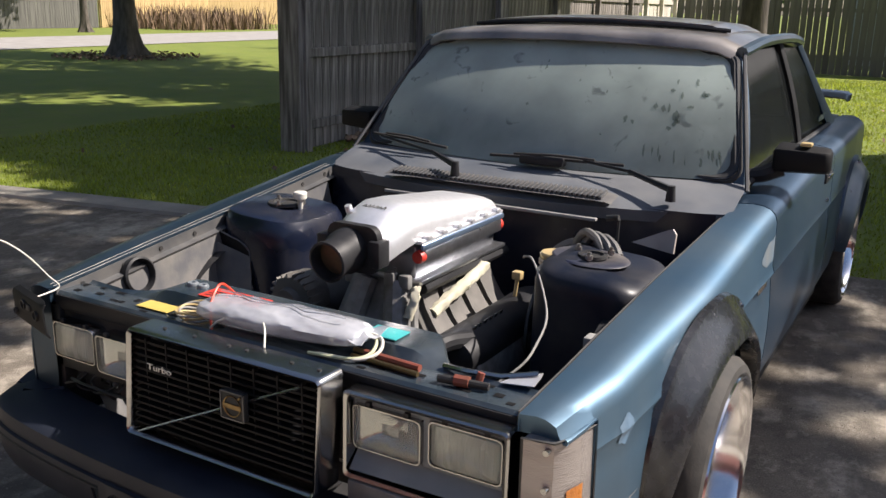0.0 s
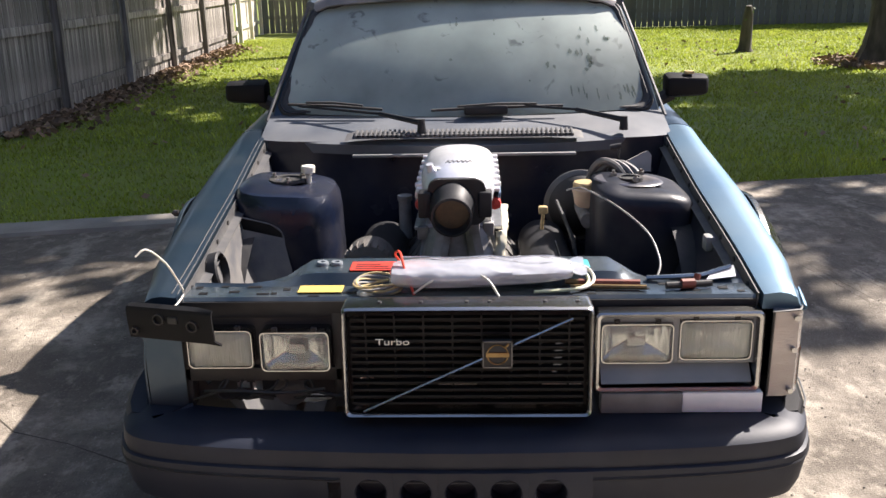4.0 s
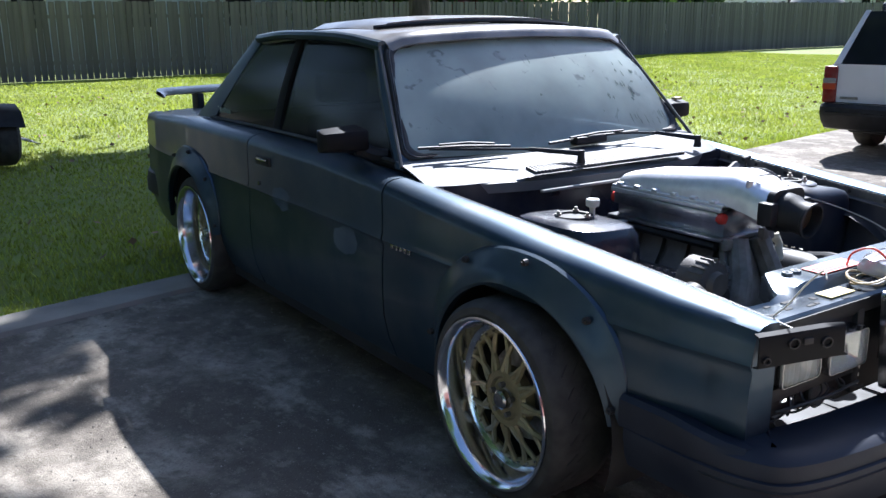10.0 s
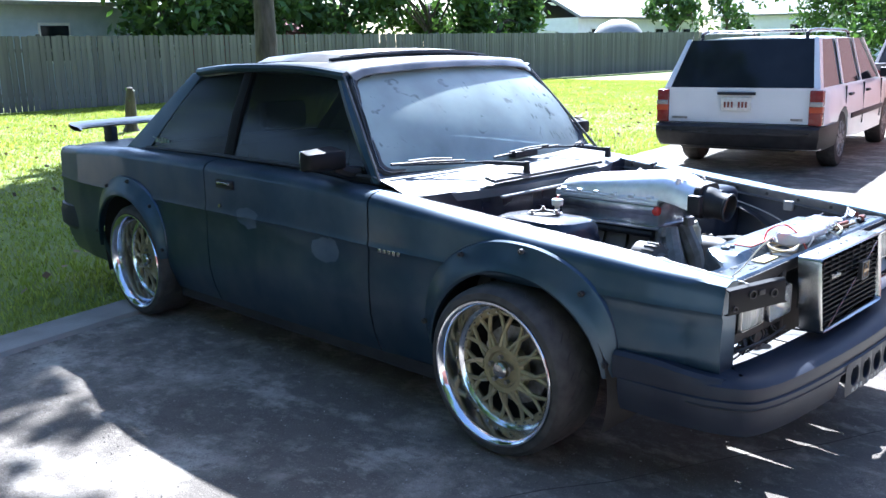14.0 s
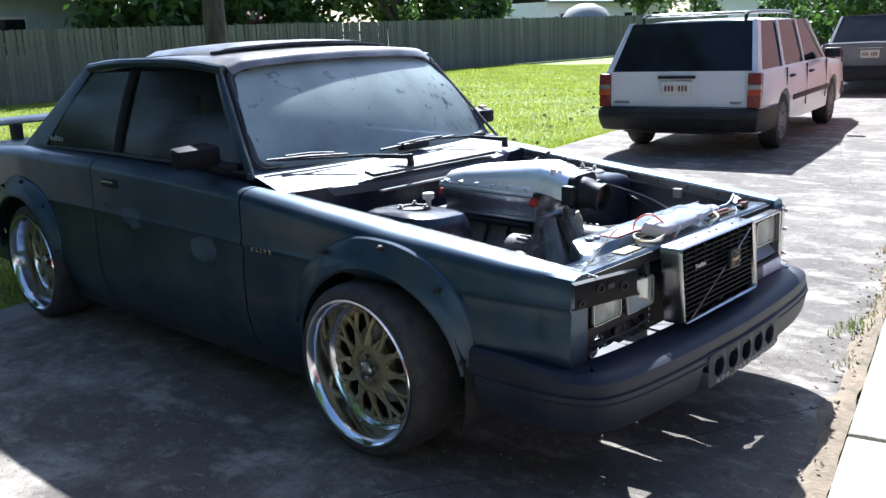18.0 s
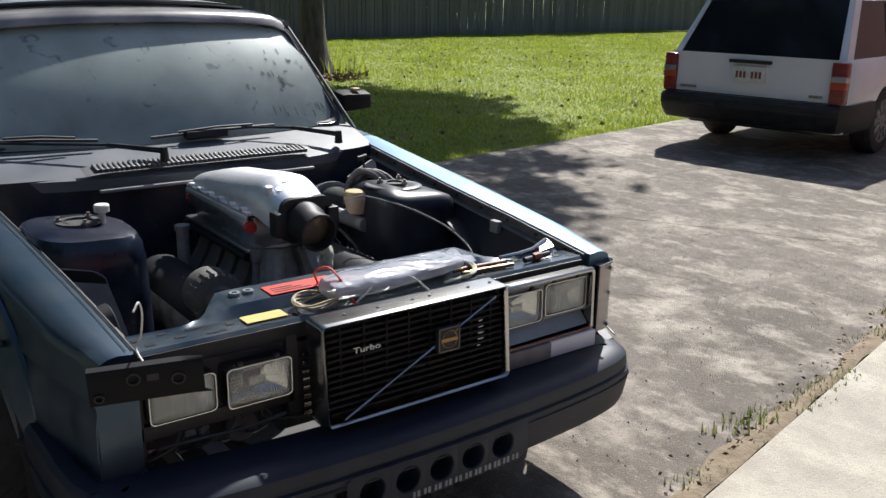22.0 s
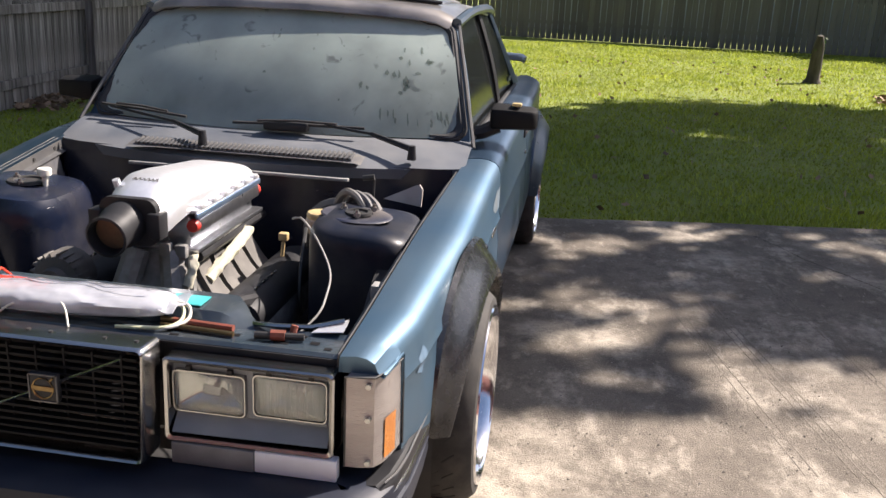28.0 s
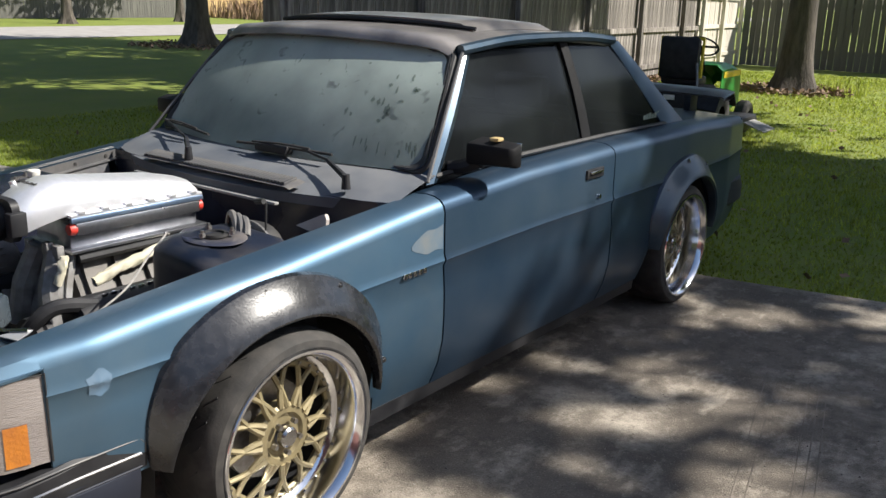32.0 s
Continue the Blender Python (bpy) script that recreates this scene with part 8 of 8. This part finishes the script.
        part("door_mirror", bm, BLACK, c)
        for yj in (1.12, 2.14, 3.30):
            bm = bmesh.new()
            box(bm, s * (W - 0.02), s * (W + 0.001), yj - 0.003, yj + 0.003, 0.40 if yj != 1.12 else 0.68, 0.88, 0)
            part("door_gap", bm, DARK, c)
    bm = bmesh.new()
    if wagon:
        prof = [(0.03, 0.520), (0.005, 0.520), (-0.075, 0.512), (-0.105, 0.490), (-0.108, 0.420), (-0.095, 0.400), (-0.080, 0.345), (-0.030, 0.285), (0.05, 0.265)]
        outline = [(-W - 0.014, 0.72), (-W - 0.016, 0.40), (-W - 0.012, 0.14), (-W + 0.015, 0.035), (-W + 0.08, 0.004), (-W * 0.5, -0.012), (0, -0.018), (W * 0.5, -0.012), (W - 0.08, 0.004), (W - 0.015, 0.035), (W + 0.012, 0.14), (W + 0.016, 0.40), (W + 0.014, 0.72)]
        rows = []
        for o, z in prof:
            side = 1 + 0.035 * min(0, (z - 0.40) / 0.14)
            rows.append([(x * side if abs(x) > W * 0.6 else x, y + o * (1 if y < 0.03 else max(0, 1 - y / 0.2)), z) for x, y in outline])
        grid(bm, rows)
        thick(bm, 0.010)
        bp = part("rear_bumper", bm, BLACK, c)
        bm = bmesh.new()
        box(bm, -W + 0.10, W - 0.10, -0.122, -0.104, 0.440, 0.452, 0.002)
        part("bumper_strip", bm, GLOSSB, bp)
        bm = bmesh.new()
        box(bm, -0.62, 0.62, 0.06, 0.50, 0.24, 0.30, 0.03)
        part("rear_floor", bm, DARK, c)
    else:
        box(bm, -W - 0.01, W + 0.01, -0.10, 0.16, 0.262, 0.515, 0.03)
        part("rear_bumper", bm, BLACK, c)
    bm = bmesh.new()
    box(bm, -W + 0.04, W - 0.04, 4.62, 4.88, 0.33, 0.52, 0.03)
    part("front_bumper", bm, BLACK, c)
    bm = bmesh.new()
    box(bm, -0.155, 0.155, -0.012, 0.03, 0.66, 0.80, 0.004)
    lp = part("licence_plate", bm, WHITE, c, "pale licence plate with unreadable bars")
    for k in range(7):
        if k == 3:
            continue
        bm = bmesh.new()
        x = -0.125 + 0.037 * k
        box(bm, x, x + 0.022, -0.016, -0.010, 0.695, 0.755, 0)
        part("plate_bar", bm, RUST, lp)
    bm = bmesh.new()
    box(bm, -0.20, 0.20, -0.022, 0.02, 0.825, 0.855, 0.006)
    part("tailgate_handle", bm, BLACK if wagon else CHROME, c)
    for x, wd in ((-0.70, 0.17), (0.56, 0.12)):
        bm = bmesh.new()
        box(bm, x, x + wd, 0.012, 0.022, 0.565, 0.590, 0)
        part("badge", bm, STEEL, c)
    if wagon:
        bm = bmesh.new()
        box(bm, -sw + 0.02, sw - 0.02, 0.012, 0.024, 0.525, 0.533, 0)
        part("tailgate_gap", bm, DARK, c)
        for s in (1, -1):
            bm = bmesh.new()
            tube(bm, smooth_line([(s * 0.56, 0.50, zr - 0.03), (s * 0.56, 0.62, zr + 0.045), (s * 0.56, 1.5, zr + 0.055), (s * 0.56, 2.45, zr + 0.045), (s * 0.56, 2.58, zr - 0.03)], 5), 0.020, 8)
            part("roof_rail", bm, GLOSSB, c)
        for y in (0.72, 1.9):
            bm = bmesh.new()
            tube(bm, [(-0.56, y, zr + 0.052), (0.56, y, zr + 0.052)], 0.013, 8)
            part("roof_bar", bm, GLOSSB, c)
        bm = bmesh.new()
        tube(bm, [(-0.66, 0.50, zr - 0.03), (-0.68, 0.45, zr + 0.28)], 0.004, 5)
        part("aerial", bm, CHROME, c)
    else:
        # boot deck
        bm = bmesh.new()
        grid(bm, [[(x, y, 0.93 - 0.02 * abs(x)) for x in ys(-0.80, 0.80, 6)] for y in (0.02, 0.4, 0.86)])
        thick(bm, 0.03)
        part("boot_lid", bm, paint, c)
    return c


HEAD = math.degrees(math.atan2(0.215, 1)) - 90
other_car("estate_car", "white estate car with black bumper and roof rails", pose(5.94, 2.54, 0.0, 0, 0, HEAD - 3) @ Matrix.Diagonal((1.0, 0.98, 1.0, 1)), True, WHITEP)
other_car("saloon_car", "charcoal saloon car parked further along the driveway", pose(14.6, 3.35, 0.0, 0, 0, HEAD), False, GREYP)

# ---- riding mower ----
MW = empty("riding_mower", "green and yellow riding mower parked on the grass", "mower", pose(-1.34, 7.80, 0.0, 0, 0, 3))
for s in (1, -1):
    bm = bmesh.new()
    m = Matrix.Translation((s * 0.46, 0, 0.30)) @ Matrix.Rotation(radians(90 * s), 4, "Y")
    lathe(bm, [(0.12, 0.0), (0.14, 0.01), (0.25, 0.005), (0.295, -0.03), (0.30, -0.10), (0.295, -0.19), (0.25, -0.23), (0.0005, -0.23)], 32, m)
    part("rear_tyre", bm, RUBBER, MW)
    bm = bmesh.new()
    m = Matrix.Translation((s * 0.40, 1.25, 0.19)) @ Matrix.Rotation(radians(90 * s), 4, "Y")
    lathe(bm, [(0.07, 0.0), (0.09, 0.01), (0.16, 0.005), (0.19, -0.03), (0.19, -0.11), (0.16, -0.14), (0.0005, -0.14)], 24, m)
    part("front_tyre", bm, RUBBER, MW)
    bm = bmesh.new()
    grid(bm, [[(s * 0.22, y, z), (s * 0.50, y, z - 0.02)] for y, z in ((-0.34, 0.42), (-0.22, 0.56), (0.0, 0.62), (0.25, 0.58), (0.36, 0.42))])
    thick(bm, 0.012)
    part("rear_mudguard", bm, BLACK, MW)
bm = bmesh.new()
box(bm, -0.24, 0.24, -0.36, 0.45, 0.26, 0.60, 0.03)
part("rear_body", bm, BLACK, MW)
bm = bmesh.new()
rows = [[(q * w, y, z) for q, z in ((-1, 0.30), (-1, zt - 0.06), (-0.7, zt), (0.7, zt), (1, zt - 0.06), (1, 0.30))] for y, w, zt in ((0.62, 0.23, 0.80), (0.9, 0.24, 0.82), (1.3, 0.22, 0.76), (1.52, 0.18, 0.66), (1.56, 0.16, 0.55))]
grid(bm, rows)
thick(bm, 0.01)
part("bonnet", bm, GREENM, MW)
for s in (1, -1):
    bm = bmesh.new()
    box(bm, s * 0.238 - 0.006, s * 0.238 + 0.006, 0.66, 1.28, 0.66, 0.73, 0.002)
    part("bonnet_stripe", bm, YELM, MW)
bm = bmesh.new()
box(bm, -0.20, 0.20, -0.14, 0.20, 0.62, 0.71, 0.03)
seat = part("seat", bm, BLACK, MW)
bm = bmesh.new()
box(bm, -0.215, 0.215, -0.20, -0.10, 0.68, 1.12, 0.045)
part("seat_back", bm, BLACK, MW, "black seat back with yellow edge")
bm = bmesh.new()
tube(bm, [(-0.22, -0.10, 0.70), (-0.225, -0.09, 1.10), (0.225, -0.09, 1.10), (0.22, -0.10, 0.70)], 0.022, 6)
part("seat_piping", bm, YELM, MW)
bm = bmesh.new()
lathe(bm, [(0.165, 0.0), (0.18, 0.012), (0.195, 0.0), (0.18, -0.012)], 28, Matrix.Translation((0, 0.52, 1.0)) @ Matrix.Rotation(radians(-35), 4, "X"), True)
cyl(bm, (0, 0.52, 1.0), (0, 0.66, 0.72), 0.02, seg=10)
box(bm, -0.17, 0.17, 0.50, 0.54, 0.985, 1.01, 0.004)
part("steering_wheel", bm, BLACK, MW)
bm = bmesh.new()
box(bm, -0.56, 0.56, 0.35, 1.05, 0.10, 0.26, 0.04)
part("mower_deck", bm, BLACK, MW)
bm = bmesh.new()
grid(bm, [[(0.54, 0.5, 0.22), (0.80, 0.48, 0.13)], [(0.54, 0.9, 0.22), (0.80, 0.92, 0.13)]])
thick(bm, 0.01)
part("discharge_chute", bm, GRIME, MW)
bm = bmesh.new()
box(bm, -0.06, 0.06, -0.372, -0.358, 0.48, 0.53, 0.002)
part("sticker", bm, WHITE, MW)
bm = bmesh.new()
tube(bm, smooth_line([(0.20, -0.18, 0.86), (0.25, -0.26, 0.60), (0.20, -0.38, 0.42), (0.10, -0.40, 0.36)], 5), 0.012, 5)
part("strap", bm, GRIME, MW)

# ---- house wall beside the driveway ----
hw = empty("house", "rose-painted brick house corner beside the driveway", "house")
bm = bmesh.new()
A = Vector((8.75, 0.55, 0))
B = A + 9.0 * Vector((0.22, -0.975, 0))
dd = (B - A).normalized()
nn = Vector((-dd.y, dd.x, 0))
grid(bm, [[A + Vector((0, 0, z)), B + Vector((0, 0, z)), B + nn * 9 + Vector((0, 0, z)), A + nn * 9 + Vector((0, 0, z))] for z in (-0.05, 3.2)], close=True)
thick(bm, 0.2)
part("wall", bm, PINK, hw, smooth=False)
bm = bmesh.new()
L = (B - A).length
for k in range(36):
    box(bm, 0, L, -0.0045, -0.001, 0.04 + 0.075 * k, 0.105 + 0.075 * k, 0.0, Matrix.Translation(A) @ Matrix.Rotation(math.atan2(dd.y, dd.x), 4, "Z"))
part("brick_course", bm, PINK, hw, smooth=False)
bm = bmesh.new()
P = [A - dd * 0.5 - nn * 0.5, B + dd * 0.5 - nn * 0.5, B + dd * 0.5 + nn * 9.5, A - dd * 0.5 + nn * 9.5]
mid = [(P[0] + P[3]) / 2, (P[1] + P[2]) / 2]
for q in ((P[0], P[1], mid[1], mid[0]), (P[3], P[2], mid[1], mid[0])):
    bm.faces.new([bm.verts.new((v.x, v.y, 3.15 if i < 2 else 5.0)) for i, v in enumerate(q)])
thick(bm, 0.1)
part("roof", bm, BRICKR, hw, smooth=False)


# unseen long wing along the slabs, added behind the path of the walk
bm = bmesh.new()
ang = math.atan2(0.2134, 1)
box(bm, -9.0, 14.0, -12.0, -8.2, -0.05, 3.1, 0.0, Matrix.Rotation(ang, 4, "Z"))
part("unseen_wing_wall", bm, PINK, hw, smooth=False)
bm = bmesh.new()
box(bm, -9.6, 14.6, -12.6, -7.5, 3.1, 3.35, 0.0, Matrix.Rotation(ang, 4, "Z"))
part("unseen_wing_eaves", bm, BRICKR, hw, smooth=False)
# Unseen trees added on the near side to darken the car's right flank.
for k, (x, y) in enumerate(((-10.5, -3.0), (-9.5, 2.5), (-8.0, -8.0))):
    tree(x, y, 0.25, 5.0, (0, 0, 5.2), (3.6, 3.6, 3.4), 5200, 150 + k, "unseen dense tree added to close off the near side of the driveway", size=0.24, clumps=46)


# ---- beyond the back fence and across the street ----
def far_house(name, x, y, w, d, h, rot, wall, roof, label):
    e = empty(name, label, "house", pose(x, y, -0.03, 0, 0, rot))
    bm = bmesh.new()
    box(bm, -w / 2, w / 2, -d / 2, d / 2, 0, h, 0)
    part("wall", bm, wall, e, smooth=False)
    bm = bmesh.new()
    for sgn in (1, -1):
        bm.faces.new([bm.verts.new(p) for p in ((-w / 2 - 0.5, sgn * (d / 2 + 0.5), h - 0.1), (w / 2 + 0.5, sgn * (d / 2 + 0.5), h - 0.1), (w / 2 + 0.5, 0, h + d * 0.28), (-w / 2 - 0.5, 0, h + d * 0.28))])
    thick(bm, 0.15)
    part("roof", bm, roof, e, smooth=False)
    for k in range(max(2, int(w / 3.2))):
        xx = -w / 2 + w * (k + 0.5) / max(2, int(w / 3.2))
        bm = bmesh.new()
        box(bm, xx - 0.5, xx + 0.5, -d / 2 - 0.05, -d / 2 + 0.02, h * 0.38, h * 0.80, 0.01)
        wd = part("window", bm, WHITE, e, smooth=False)
        bm = bmesh.new()
        box(bm, xx - 0.44, xx + 0.44, -d / 2 - 0.07, -d / 2 + 0.0, h * 0.41, h * 0.77, 0.0)
        part("pane", bm, TINT, wd, smooth=False)


far_house("neighbour_house", 6.0, 31.0, 16.0, 8.0, 3.0, 0, PALEWALL, GRIME, "pale blue-grey neighbouring house behind the fence")
far_house("neighbour_shed", 17.0, 27.5, 5.0, 3.5, 2.1, 0, BRICKR, BRICKR, "dull red garden shed behind the fence")
far_house("neighbour_house", 47.0, 33.0, 14.0, 8.0, 2.9, 0, WHITEP, GRIME, "white neighbouring house behind the fence")
far_house("neighbour_house", 66.0, 26.0, 14.0, 8.0, 3.2, -60, WHITEP, GRIME, "white neighbouring house behind the fence")
for k, (x, y, h, rr, n) in enumerate(((11.5, 24.2, 3.6, 2.6, 5500), (15.5, 25.0, 3.4, 2.5, 5000), (19.5, 25.5, 3.3, 3.0, 6500), (24.0, 25.0, 3.4, 3.0, 6500), (28.5, 25.5, 3.0, 2.6, 5000), (43.0, 24.8, 3.4, 1.6, 1600), (52.0, 26.0, 4.6, 3.4, 3000), (1.0, 25.5, 5.0, 2.4, 2200), (-9.0, 27.0, 6.0, 4.0, 3200))):
    tree(x, y, 0.16 + 0.02 * (k % 3), h * 0.8, (0, 0, h), (rr, rr * 0.8, rr * 0.75), n, 80 + k, "leafy garden tree behind the back fence", size=0.19, clumps=30)
for k, (x, y) in enumerate(((33.0, 9.0), (37.5, 12.5), (41.0, 6.5))):
    tree(x, y, 0.2, 3.0, (0, 0, 2.9), (2.8, 2.6, 2.5), 9000, 180 + k, "dense dark hedge tree at the driveway's far end", size=0.13, clumps=46)
# white porch railing far off
pr = empty("porch_rail", "white railing of a distant porch", "railing", pose(33.5, 27.5, 1.15))
bm = bmesh.new()
box(bm, -2.4, 2.4, -0.03, 0.03, 0.86, 0.94, 0)
part("top_rail", bm, WHITE, pr, smooth=False)
bm = bmesh.new()
box(bm, -2.4, 2.4, -0.25, 0.25, -1.2, 0.05, 0)
part("deck", bm, WHITE, pr, smooth=False)
for k in range(25):
    bm = bmesh.new()
    box(bm, -2.4 + 0.2 * k - 0.02, -2.4 + 0.2 * k + 0.02, -0.02, 0.02, 0.05, 0.88, 0)
    part("baluster", bm, WHITE, pr, smooth=False)
# grey dome tent
bm = bmesh.new()
lathe(bm, [(1.75, 0.0), (1.7, 0.9), (1.5, 1.7), (1.0, 2.35), (0.4, 2.62), (0.0005, 2.65)], 24)
dm = part("dome_cover", bm, GRIME)
dm.location = (39.5, 26.0, 0)
tagged(dm, "grey dome-shaped garden cover behind the fence", "garden cover")
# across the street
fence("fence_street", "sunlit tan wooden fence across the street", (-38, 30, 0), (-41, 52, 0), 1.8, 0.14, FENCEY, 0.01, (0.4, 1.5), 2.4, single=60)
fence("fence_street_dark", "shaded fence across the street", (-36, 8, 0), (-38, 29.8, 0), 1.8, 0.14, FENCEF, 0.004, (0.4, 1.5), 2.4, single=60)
tuft("brush_pile", -35.5, 34.0, 3.2, 3.5, 1.3, 1500, 91, "heap of cut brown brush by the street").data.materials[0] = LITTER
for k, (x, y) in enumerate(((-46, 14), (-47, 26), (-48, 40), (-44, 56), (-30, 70), (-12, 60))):
    tree(x, y, 0.3, 5, (0, 0, 7.0), (5.5, 5.5, 4.5), 2600, 120 + k, "dense garden tree beyond the street", size=0.45, clumps=36)
